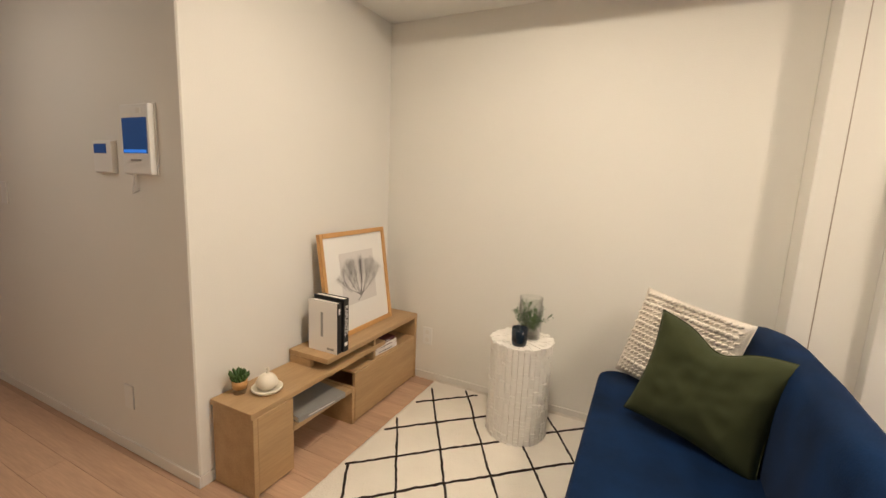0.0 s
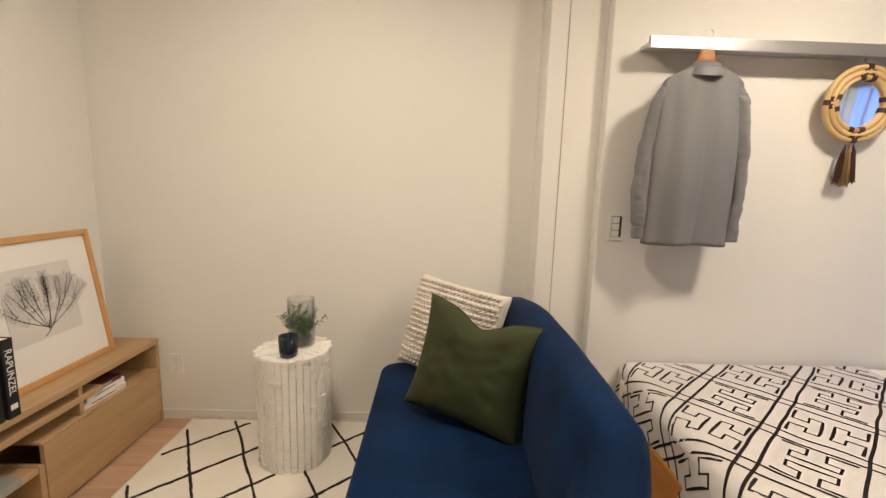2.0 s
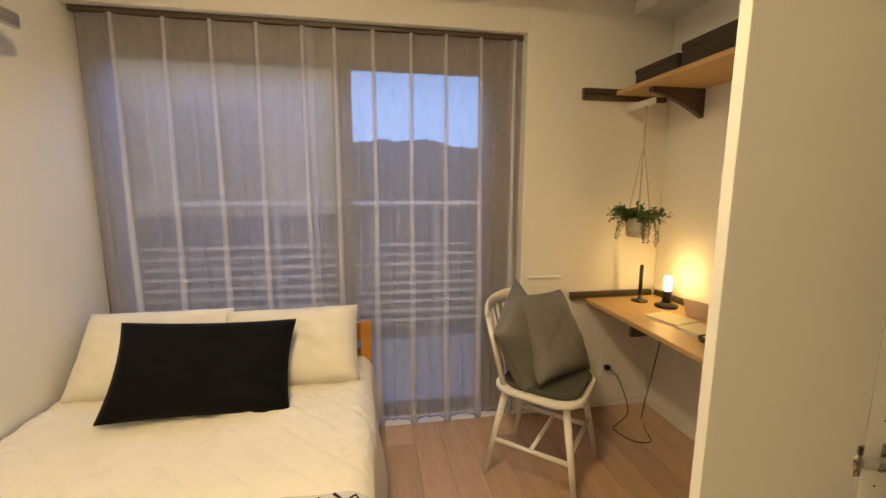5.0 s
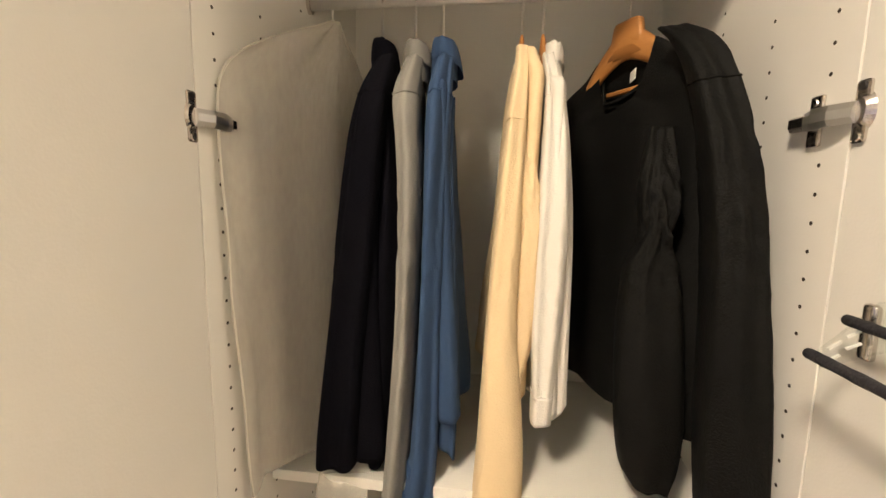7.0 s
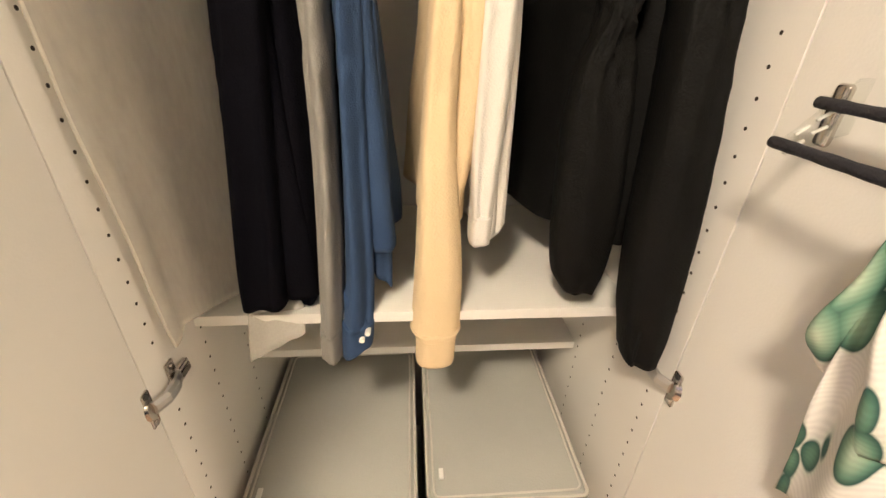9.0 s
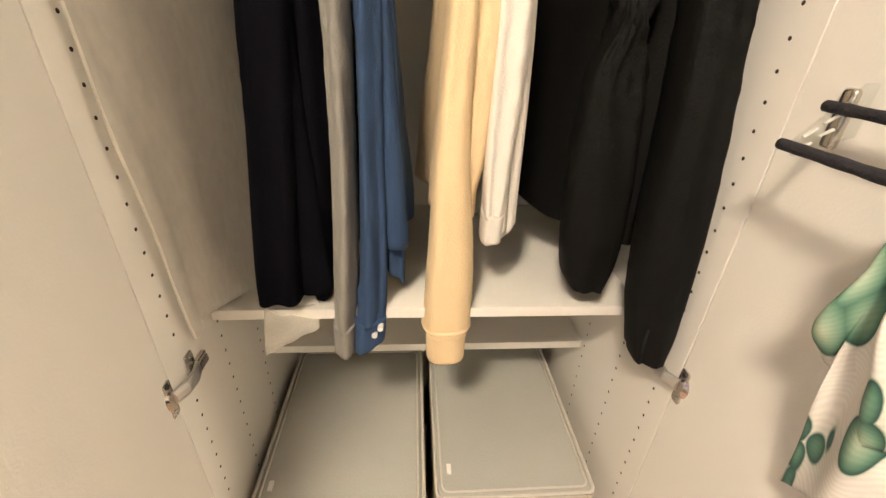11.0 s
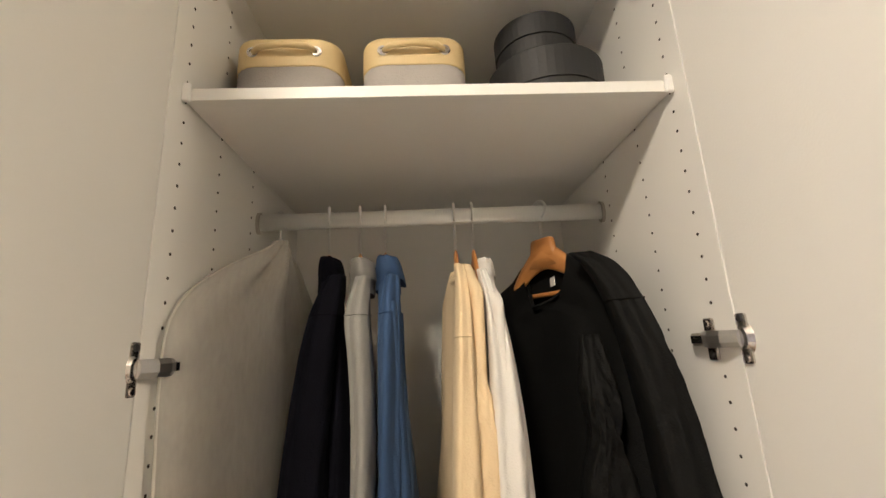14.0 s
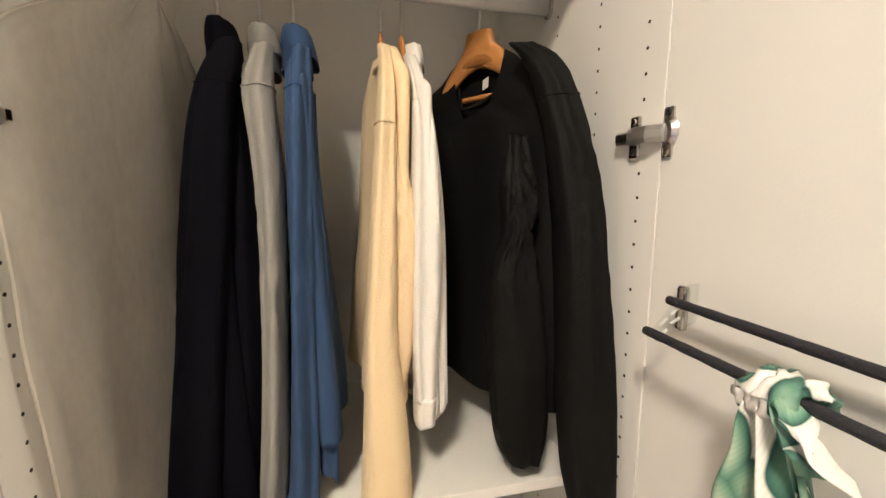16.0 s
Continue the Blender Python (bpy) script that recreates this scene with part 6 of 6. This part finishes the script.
g = cb2 = clothing("blue_denim_shirt", "mid-blue chambray shirt with a folded collar", "shirt", 1.546)
hung_body(g, DENIM, 6, 1.624, 1.035, 0.186, 0.032, 3.1, lean=-0.022)
r = hung_tube(g, "sleeve", DENIM, (1.546, 0.306), ((1.62, 1.540), (1.55, 1.547), (1.42, 1.547), (1.25, 1.549), (1.0, 1.561), (0.905, 1.572)), ((1.62, 1.515), (1.55, 1.511), (1.42, 1.512), (1.25, 1.514), (1.0, 1.519), (0.905, 1.524)), SHOULDER, DEEP, 3.3, 0.0026, 0.0018)
seam(g, r, 9, DENIM, 1.02)
hung_tube(g, "front_panel", DENIM, (1.546, 0.306), ((1.55, 1.522), (1.3, 1.520), (1.0, 1.522), (0.975, 1.522)), ((1.55, 1.508), (1.46, 1.506), (1.31, 1.497), (1.12, 1.489), (0.975, 1.492)), ((1.55, 0.43), (1.4, 0.465), (0.975, 0.474)), ((1.55, 0.010), (1.4, 0.016), (0.975, 0.016)), 3.9, 0.0016, slant=-0.02)
hung_tube(g, "cuff", DENIM, (1.546, 0.306), ((0.912, 1.5735), (0.855, 1.578)), ((0.912, 1.5215), (0.855, 1.526)), ((0.91, 0.518), (0.85, 0.518)), ((0.91, 0.034), (0.85, 0.033)), 3.5, 0.001, slant=0.016, n=12)
shirt_collar(g, DENIM, 6, 1.620, 0.052, 0.023, 3.1, 0.036, 0.034)
for bx, bz in ((-0.006, 0.892), (-0.016, 0.906)):
    bm = bmesh.new()
    loft(bm, [[Vector((bx + 0.0045 * math.cos(6.283 * j / 14), e, bz + 0.0045 * math.sin(6.283 * j / 14))) for j in range(14)] for e in (0.200, 0.2145)])
    part("button", bm, PLASTIC, cb2, "white cuff button")

g = clothing("pale_yellow_sweatshirt", "pale yellow long-sleeved cotton top", "top", 1.398)
hung_body(g, CREAM, 7, 1.640, 1.07, 0.170, 0.030, 4.4, neck=0.070, lean=0.026)
r = hung_tube(g, "sleeve", CREAM, (1.398, 0.306), ((1.64, 1.414), (1.60, 1.416), (1.505, 1.426), (1.33, 1.439), (1.156, 1.449), (0.99, 1.456), (0.885, 1.462)), ((1.64, 1.395), (1.60, 1.394), (1.48, 1.398), (1.33, 1.399), (1.2, 1.400), (1.1, 1.390), (0.99, 1.381), (0.885, 1.380)), SHOULDER, DEEP, 4.6, 0.0010, 0.001)
seam(g, r, 16, CREAM, 1.02)
hung_tube(g, "front_panel", CREAM, (1.398, 0.306), ((1.55, 1.400), (1.3, 1.404), (1.12, 1.404)), ((1.55, 1.388), (1.485, 1.386), (1.337, 1.366), (1.2, 1.370), (1.12, 1.388)), ((1.55, 0.455), (1.4, 0.478), (1.12, 0.480)), ((1.55, 0.010), (1.4, 0.018), (1.12, 0.018)), 4.9, 0.0014, 0.004, 1.36, slant=-0.02)
r = hung_tube(g, "cuff", CREAM, (1.398, 0.306), ((0.892, 1.4635), (0.878, 1.456), (0.822, 1.454)), ((0.892, 1.3785), (0.878, 1.385), (0.822, 1.387)), ((0.89, 0.518), (0.82, 0.516)), ((0.89, 0.033), (0.82, 0.030)), 4.2, 0.0008, n=16)
seam(g, r, 3, CREAM, 1.0)
part("neckband", sweep(bmesh.new(), [(0.014 * math.cos(6.283 * k / 30), 0.072 * math.sin(6.283 * k / 30) - 0.004, 1.642 - 0.02 * abs(math.sin(6.283 * k / 30)) - 0.02 * max(0, math.cos(6.283 * k / 30))) for k in range(31)], 0.006, 8), CREAM, g, "ribbed neckband", True)

g = clothing("white_shirt", "white cotton shirt hanging on the rail", "shirt", 1.352)
hung_body(g, WHITESH, 0, 1.622, 1.05, 0.170, 0.022, 5.3, lean=-0.010)
r = hung_tube(g, "sleeve", WHITESH, (1.36, 0.306), ((1.63, 1.378), (1.55, 1.378), (1.4, 1.382), (1.2, 1.384), (1.085, 1.378)), ((1.63, 1.360), (1.58, 1.356), (1.48, 1.342), (1.33, 1.336), (1.085, 1.346)), tuple((z, y - 0.022) for z, y in SHOULDER), DEEP, 5.5, 0.002, 0.0015)
seam(g, r, 14, WHITESH, 1.02)
hung_tube(g, "cuff", WHITESH, (1.36, 0.306), ((1.09, 1.3795), (1.042, 1.380)), ((1.09, 1.3445), (1.042, 1.347)), ((1.09, 0.490), (1.042, 0.490)), ((1.09, 0.033), (1.042, 0.031)), 5.8, 0.0008, n=10)
hung_tube(g, "front_panel", WHITESH, (1.36, 0.306), ((1.56, 1.355), (1.3, 1.352), (1.05, 1.350)), ((1.56, 1.346), (1.48, 1.336), (1.33, 1.326), (1.05, 1.322)), ((1.56, 0.425), (1.4, 0.452), (1.05, 0.462)), ((1.56, 0.010), (1.4, 0.014), (1.05, 0.014)), 5.1, 0.0012, slant=0.012)
shirt_collar(g, WHITESH, 0, 1.612, 0.048, 0.017, 5.3, 0.032, 0.010, 0.044)

g = clothing("black_blouse", "black crepe blouse with long gathered sleeves", "blouse", 1.222)
hung_body(g, BLACKKN, 27, 1.655, 1.04, 0.200, 0.036, 6.2, 0.062, 10.0, scoop=0.100)
BLF = ((1.640, 0.445), (1.615, 0.480), (1.58, 0.508), (1.50, 0.538), (1.3, 0.575), (0.88, 0.615))
r = hung_tube(g, "sleeve", BLACKKN, (1.222, 0.306), ((1.640, 1.212), (1.615, 1.198), (1.55, 1.182), (1.41, 1.165), (1.27, 1.160), (1.0, 1.158), (0.90, 1.140)), ((1.640, 1.180), (1.615, 1.158), (1.55, 1.140), (1.41, 1.116), (1.23, 1.100), (1.08, 1.090), (0.96, 1.090), (0.90, 1.100)), BLF, ((1.640, 0.012), (1.6, 0.03), (1.4, 0.048), (1.1, 0.052), (0.9, 0.04)), 6.6, 0.0035, 0.003, 1.42)
seam(g, r, 11, BLACKKN, 1.02, 0.0014)
hung_tube(g, "sleeve", BLACKKN, (1.222, 0.306), ((1.50, 1.215), (1.42, 1.232), (1.352, 1.226), (1.28, 1.246), (1.1, 1.248), (1.0, 1.236), (0.965, 1.215)), ((1.50, 1.190), (1.42, 1.186), (1.352, 1.196), (1.28, 1.176), (1.1, 1.158), (1.0, 1.160), (0.965, 1.172)), ((1.50, 0.455), (1.42, 0.492), (1.352, 0.500), (1.1, 0.520), (0.965, 0.512)), ((1.50, 0.014), (1.42, 0.03), (1.352, 0.028), (1.2, 0.045), (0.965, 0.036)), 6.9, 0.003, 0.004, 1.36, 0.010)
part("neck_facing", sweep(bmesh.new(), [(0.030 - 0.055 * abs(t) - 0.045 * t, 0.060 * t * 1.3, 1.560 + 0.085 * abs(t) ** 1.7) for t in [k / 10 - 1 for k in range(21)]], 0.0035, 6), BLACKKN, g, "", True)
part("size_label", boxed((-0.014, -0.016, 1.600), (-0.0125, 0.014, 1.618)), PAPER, g, "white woven label")
for k, (x, turn) in enumerate(((1.66, 100), (1.597, 97), (1.546, 97), (1.403, 87), (1.366, 90), (1.222, 120))):
    hanger("coat_hanger", pose(x, 0.306, 1.7745, 0, 0, turn), "brown wooden hanger with a metal hook on the rail", HANGER, "hangers on the rail", 0.06 if k < 5 else 0.12, 0.085, 2.0 if k == 5 else 1.3)

# pale garment bag along the side panel
gb = thing("garment_bag", pose(1.757, 0.306, 0), "translucent cream cloth garment cover hanging on the rail", "garment bag")
BAGF = ((1.715, 0.012), (1.69, 0.06), (1.66, 0.13), (1.61, 0.225), (1.565, 0.298), (1.52, 0.328), (1.42, 0.330), (1.2, 0.322), (0.94, 0.300))


def bag_at(z, th):
    c, sn = math.cos(th), math.sin(th)
    v = (1.715 - z) / 0.775
    hw = 0.90 * down(z, BAGF)
    ht = pick(v, ((0, 0.006), (0.1, 0.018), (0.3, 0.026), (1, 0.034)))
    y = (hw if c > 0 else min(hw, 0.235)) * bent(c, 0.9)
    fo = (0.008 + 0.016 * v) * (math.sin(13 * c + 3 * wob((c, v * 1.4, 2), 1, 3) + (1.5 if sn > 0 else 0)) + 0.9 * wob((c * 5, v * 2.4, sn), 1, 7))
    x = ht * bent(sn, 0.55) + fo * abs(sn) - 0.012 * v + (0.010 if hw * c > 0.2 else 0) * (hw * c - 0.2) * 8
    q = min(1.0, max(0.0, (y - 0.06) / 0.17))
    q = q * q * (3 - 2 * q)
    x = x * (1 - q) + (0.0375 + 0.0026 * bent(sn, 0.5) + 0.004 * wob((c * 7, v * 4, sn), 1) - (0.004 + 0.012 * v) * abs(math.sin(7 * c + 2.5 * wob((c, v * 1.5, 4), 1.2)))) * q
    return Vector((min(x, 0.043), y + 0.006 * wob((v * 4, sn, 0), 1.4) * abs(c), z))


rings = [[bag_at(1.715 - 0.775 * i / 70, 2 * math.pi * j / 96) for j in range(96)] for i in range(71)]
part("bag", loft(bmesh.new(), rings), COVER, gb, "", True)
# added strips that imitate the bright rim of thin cloth seen edge-on
part("edge_bright_rim", sweep(bmesh.new(), [bag_at(1.712 - 0.77 * i / 60, 0.0) for i in range(61)], [0.0017 + 0.0008 * wob((i * 0.3, 0, 0), 1) for i in range(61)], 6), COVERRIM, gb, "bright rim strip along the cover edge", True)
part("back_bright_rim", sweep(bmesh.new(), [bag_at(1.712 - 0.77 * i / 60, math.pi) for i in range(61)], 0.0024, 6), COVERRIM, gb, "bright rim strip along the cover edge", True)
part("hook", sweep(bmesh.new(), [(0, 0, 1.70), (0, 0, 1.745), (0, -0.019, 1.757), (0, -0.018, 1.7735), (0, 0, 1.778), (0, 0.018, 1.770)], 0.0021, 8), RAILALU, gb)


def tail(u, v):
    return Vector((-0.04 - 0.085 * u + 0.006 * wob((u * 3, v * 3, 0), 1), 0.06 + 0.155 * v - 0.02 * u, 0.932 + 0.014 * (1 - u) + 0.008 * wob((u * 4, v * 4, 2), 1) - (0.09 * max(0, v - 0.75) * 4 * (1 - 0.6 * u) if v > 0.75 else 0)))


part("loose_hem", sheet(bmesh.new(), tail, 20, 24, 0.002), COVER, gb, "cloth end lying over the shelf edge", True)


# ---- storage in the wardrobe ----
def cloth_box(name, x0, x1, y0, y1, z0, z1, label):
    b = thing(name, pose((x0 + x1) / 2, (y0 + y1) / 2, z0), label, "storage box", "cloth boxes in the wardrobe")
    w, d, h = (x1 - x0) / 2, (y1 - y0) / 2, z1 - z0
    part("body", boxed((-w, -d, 0), (w, d, h - 0.022), 0.008, 3), BOXW, b)

    def lid(u, v):
        a, c = 2 * u - 1, 2 * v - 1
        return Vector((a * (w - 0.001), c * (d - 0.001), h - 0.003 + 0.004 * (1 - a * a) * (1 - c * c) - 0.007 * wob((a, c, x0), 1.4) * (1 - a ** 6) * (1 - c ** 6)))
    part("lid_band", boxed((-w, -d, h - 0.0215), (w, d, h - 0.0145), 0.003, 1), BOXW, b)
    part("lid", sheet(bmesh.new(), lid, 22, 30, 0.0105), BOXTOP, b, "grey zip lid", True)
    loop = []
    for cx, cy, a0 in ((w - 0.014, d - 0.014, 0), (-w + 0.014, d - 0.014, 90), (-w + 0.014, -d + 0.014, 180), (w - 0.014, -d + 0.014, 270)):
        for k in range(6):
            a = radians(a0 + 18 * k)
            loop.append((cx + 0.014 * math.cos(a), cy + 0.014 * math.sin(a), h - 0.002 + 0.002 * wob((cx, cy, k), 3)))
    part("piping", sweep(bmesh.new(), loop + [loop[0]], 0.0035, 6), PIPING, b, "pale piped edge")
    inner = [(x * 0.93, y * 0.95, z + 0.003) for x, y, z in loop]
    part("zip", sweep(bmesh.new(), inner + [inner[0]], 0.0022, 5), PIPING, b, "zip line")
    part("zip_pull", boxed((w * 0.80, d * 0.70, h + 0.002), (w * 0.86, d * 0.80, h + 0.007), 0.001, 1), PLASTIC, b)
    bm = bmesh.new()
    for k in range(int(2 * w / 0.006)):
        xx = -w + 0.012 + k * 0.006
        if xx < w - 0.012:
            rod(bm, (xx, d + 0.0004, 0.012), (xx, d + 0.0004, h - 0.012), 0.0013, None, 5)
    tagged(part("ribbing", bm, BOXW, b), kind="stuff")
    return b


cloth_box("cloth_box", 1.456, 1.782, 0.16, 0.598, 0.0785, 0.535, "tall beige ribbed cloth box with a grey lid")
cloth_box("cloth_box", 1.122, 1.432, 0.15, 0.585, 0.0785, 0.548, "tall beige ribbed cloth box beside another box")


def linen_box(x0, x1):
    b = thing("linen_basket", pose((x0 + x1) / 2, 0.385, 1.8715), "grey linen basket with a tan rim and handle", "basket", "baskets on the top shelf")
    w, d = (x1 - x0) / 2, 0.12
    out = rounded(-w, w, -d, d, 0.045, 6)

    def ringz(z, k=1.0):
        return [Vector((x * k, y * k, z)) for x, y in out]
    part("body", loft(bmesh.new(), [ringz(0, 0.96), ringz(0.004, 0.985), ringz(0.05, 1.0), ringz(0.098, 1.0)]), BOXFAB, b, "", True)
    part("rim", loft(bmesh.new(), [ringz(0.0985, 1.004), ringz(0.101, 1.012), ringz(0.147, 1.008), ringz(0.153, 1.0), ringz(0.151, 0.97), ringz(0.115, 0.96)]), BOXTRIM, b, "tan rim", True)
    part("handle", sweep(bmesh.new(), [(-0.052, d + 0.002, 0.127), (-0.04, d + 0.012, 0.129), (0, d + 0.016, 0.130), (0.04, d + 0.012, 0.127), (0.052, d + 0.002, 0.125)], [0.005, 0.0055, 0.0055, 0.0055, 0.005], 8), BOXTRIM, b, "", True)
    for sx in (-0.054, 0.054):
        part("eyelet", loft(bmesh.new(), [[Vector((sx + r * math.cos(6.283 * j / 14), y, 0.126 + r * math.sin(6.283 * j / 14))) for j in range(14)] for r, y in ((0.010, d + 0.0015), (0.009, d + 0.0035), (0.005, d + 0.0035), (0.005, d + 0.002))]), CHROME, b)
    return b


linen_box(1.602, 1.788)
linen_box(1.380, 1.566)
hb = None
for r, z, h, x, y, lab in ((0.112, 1.8715, 0.135, 1.212, 0.40, "round matt black hat box with a lid"), (0.082, 2.007, 0.100, 1.222, 0.395, "smaller round black hat box on top of another")):
    hb = thing("hat_box", pose(x, y, z), lab, "hat box", "round boxes on the top shelf")
    part("body", lathe(bmesh.new(), [(0.001, 0), (r - 0.004, 0), (r - 0.003, h * 0.6), (0.001, h * 0.6)], 48), HATBOX, hb)
    part("lid", lathe(bmesh.new(), [(r - 0.0028, h * 0.52), (r, h * 0.52), (r + 0.001, h - 0.004), (r - 0.003, h), (0.001, h)], 48), HATBOX, hb)

# ---- rack with scarf on the west door ----
DX = XR - 0.0006
rk = thing("door_rack", pose(0, 0.012, 0.010), "clear bracket rack with two black padded bars on the door", "rack")
for y in (0.688, 0.965):
    bm = bmesh.new()
    rings = []
    for e in (-0.002, 0.002):
        rings.append([Vector((DX + 0.004, y + e, 1.300)), Vector((DX + 0.014, y + e, 1.300)), Vector((DX + 0.060, y + e, 1.250)), Vector((DX + 0.054, y + e, 1.238)), Vector((DX + 0.004, y + e, 1.256))])
    part("bracket", loft(bm, rings), GLASSY, rk, "clear slotted bracket")
    part("foot", boxed((DX, y - 0.026, 1.240), (DX + 0.009, y - 0.011, 1.294), 0.0043, 4), CHROME, rk, "shiny capsule foot", True)
    for k in range(2):
        for j in range(2):
            part("slot_rim", sweep(bmesh.new(), [(DX + 0.022 + 0.016 * k, y - 0.003, 1.274 - 0.012 * k - 0.013 * j), (DX + 0.034 + 0.014 * k, y - 0.003, 1.266 - 0.012 * k - 0.011 * j)], 0.0016, 5), PLASTIC, rk)
for x, z in ((1.110, 1.279), (1.138, 1.245)):
    bm = bmesh.new()
    sweep(bm, [(x, 0.672 + 0.31 * k / 40, z) for k in range(41)], [0.0052 + 0.0005 * wob((k, x, z), 2) for k in range(41)], 10)
    part("bar", bm, BLACKFOAM, rk, "black foam-covered bar", True)

SCARF = bpy.data.materials.new("leaf_print_silk")
SCARF.use_nodes = True
n_, l_ = SCARF.node_tree.nodes, SCARF.node_tree.links.new
p_ = n_["Principled BSDF"]
p_.inputs["Roughness"].default_value = 0.55
tcs, mps, vo, rp, wv, wr, mx, no = (n_.new(k) for k in ("ShaderNodeTexCoord", "ShaderNodeMapping", "ShaderNodeTexVoronoi", "ShaderNodeValToRGB", "ShaderNodeTexWave", "ShaderNodeMapRange", "ShaderNodeMix", "ShaderNodeTexNoise"))
mps.inputs["Rotation"].default_value, mps.inputs["Scale"].default_value = (0.5, 0.6, 0.4), (1, 2.1, 0.6)
vo.inputs["Scale"].default_value = 20
no.inputs["Scale"].default_value = 7
l_(tcs.outputs["Object"], mps.inputs[0]), l_(mps.outputs[0], vo.inputs[0]), l_(tcs.outputs["Object"], no.inputs[0])
md = n_.new("ShaderNodeVectorMath")
md.operation = "MULTIPLY_ADD"
md.inputs[1].default_value = (0.05, 0.05, 0.05)
l_(no.outputs[1], md.inputs[0]), l_(mps.outputs[0], md.inputs[2]), l_(md.outputs[0], vo.inputs[0])
er = rp.color_ramp.elements
er[0].position, er[0].color = 0.08, (0.66, 0.74, 0.58, 1)
er[1].position, er[1].color = 0.58, (0.82, 0.80, 0.75, 1)
for ps, c in ((0.24, (0.36, 0.52, 0.38, 1)), (0.40, (0.12, 0.27, 0.19, 1)), (0.50, (0.014, 0.080, 0.068, 1)), (0.535, (0.72, 0.74, 0.66, 1))):
    e = er.new(ps)
    e.color = c
l_(vo.outputs["Distance"], rp.inputs[0])
wv.inputs["Scale"].default_value, wv.inputs["Distortion"].default_value = 95, 2
l_(md.outputs[0], wv.inputs[0])
wr.inputs[3].default_value, wr.inputs[4].default_value = 0.75, 1.08
l_(wv.outputs[1], wr.inputs[0])
mx.data_type, mx.blend_type = "RGBA", "MULTIPLY"
mx.inputs[0].default_value = 0.28
l_(rp.outputs[0], mx.inputs[6]), l_(wr.outputs[0], mx.inputs[7]), l_(mx.outputs[2], p_.inputs["Base Color"])
sc = thing("leaf_print_scarf", pose(1.137, 0.834, 1.253), "white silk scarf with green tropical leaves, knotted on the rack", "scarf")
for k, (tilt, R) in enumerate(((0.0, 0.013), (0.5, 0.0145), (-0.4, 0.0135))):
    bm = bmesh.new()
    rings = []
    for i in range(49):
        a = 6.283 * i / 48
        c0 = Vector((R * math.cos(a), -0.012 + 0.011 * k + 0.010 * math.sin(a + tilt) + tilt * 0.016 * math.cos(a), R * math.sin(a) * 1.1))
        out = Vector((math.cos(a), 0, math.sin(a)))
        ring = []
        for j in range(16):
            b = 6.283 * j / 16
            r = 0.0068 + 0.0022 * math.sin(4 * b + 2.5 * a + k) + 0.0025 * wob((i * 0.25, math.cos(b), math.sin(b) + k), 1.6)
            ring.append(c0 + out * r * math.cos(b) + Vector((0, 1.5 * r * math.sin(b), 0)))
        rings.append(ring)
    loft(bm, rings, cap=False)
    part("knot", bm, SCARF, sc, "", True)


def scarf_tail(top, end, w0, w1, ruffle, seed, corner=0.0):
    """A hanging cloth end: pleated where the knot holds it, opening to a slanting edge."""
    top, end = Vector(top), Vector(end)

    def f(u, v):
        a = 2 * u - 1
        w = w0 + (w1 - w0) * v ** 0.8
        c0 = top.lerp(end, v)
        pl = math.sin(a * (7 - 3 * v) + seed) * (0.012 - 0.004 * v) + ruffle * 0.5 * math.sin(9 * v + 5 * a + seed) * abs(a) ** 3 + 0.006 * wob((a * 2, v * 3, seed), 1)
        return c0 + Vector((pl + 0.012 * math.sin(v * 3.0), a * w / 2, -corner * abs(a - 0.3) * v * v + 0.004 * wob((a * 3, v * 2, seed), 1)))
    part("tail", sheet(bmesh.new(), f, 40, 44, 0.0011), SCARF, sc, "", True)


scarf_tail((0.004, -0.004, -0.010), (-0.012, 0.012, -0.185), 0.026, 0.100, 0.008, 0.0, -0.03)
scarf_tail((-0.008, 0.006, -0.012), (-0.026, 0.036, -0.250), 0.026, 0.115, 0.008, 2.0, 0.045)
scarf_tail((0.010, 0.012, 0.004), (0.006, 0.052, -0.034), 0.016, 0.040, 0.014, 4.0, 0.01)

# ---- floor boards ----
rng = random.Random(77)
board_mesh = {}


def board(length):
    key = round(length, 2)
    if key not in board_mesh:
        bm = boxed((0, 0.0006, -0.0115), (key - 0.0012, 0.1494, 0.0), 0.0007, 1)
        me = bpy.data.meshes.new("plank")
        bm.to_mesh(me)
        bm.free()
        me.materials.append(FLOOR)
        board_mesh[key] = me
    return board_mesh[key]


y = SY
row = 0
while y < NL:
    x = -3.45 - (0.0, 0.9, 0.45, 1.35)[row % 4]
    while x < 3.6:
        x0, x1 = max(x, -3.45), min(x + 1.8, 3.6)
        if x1 - x0 > 0.06:
            ob = new("plank", board(x1 - x0))
            ob.location = (x0, y, 0)
            ob.parent = floor_slab
        x += 1.8
    y += 0.15
    row += 1
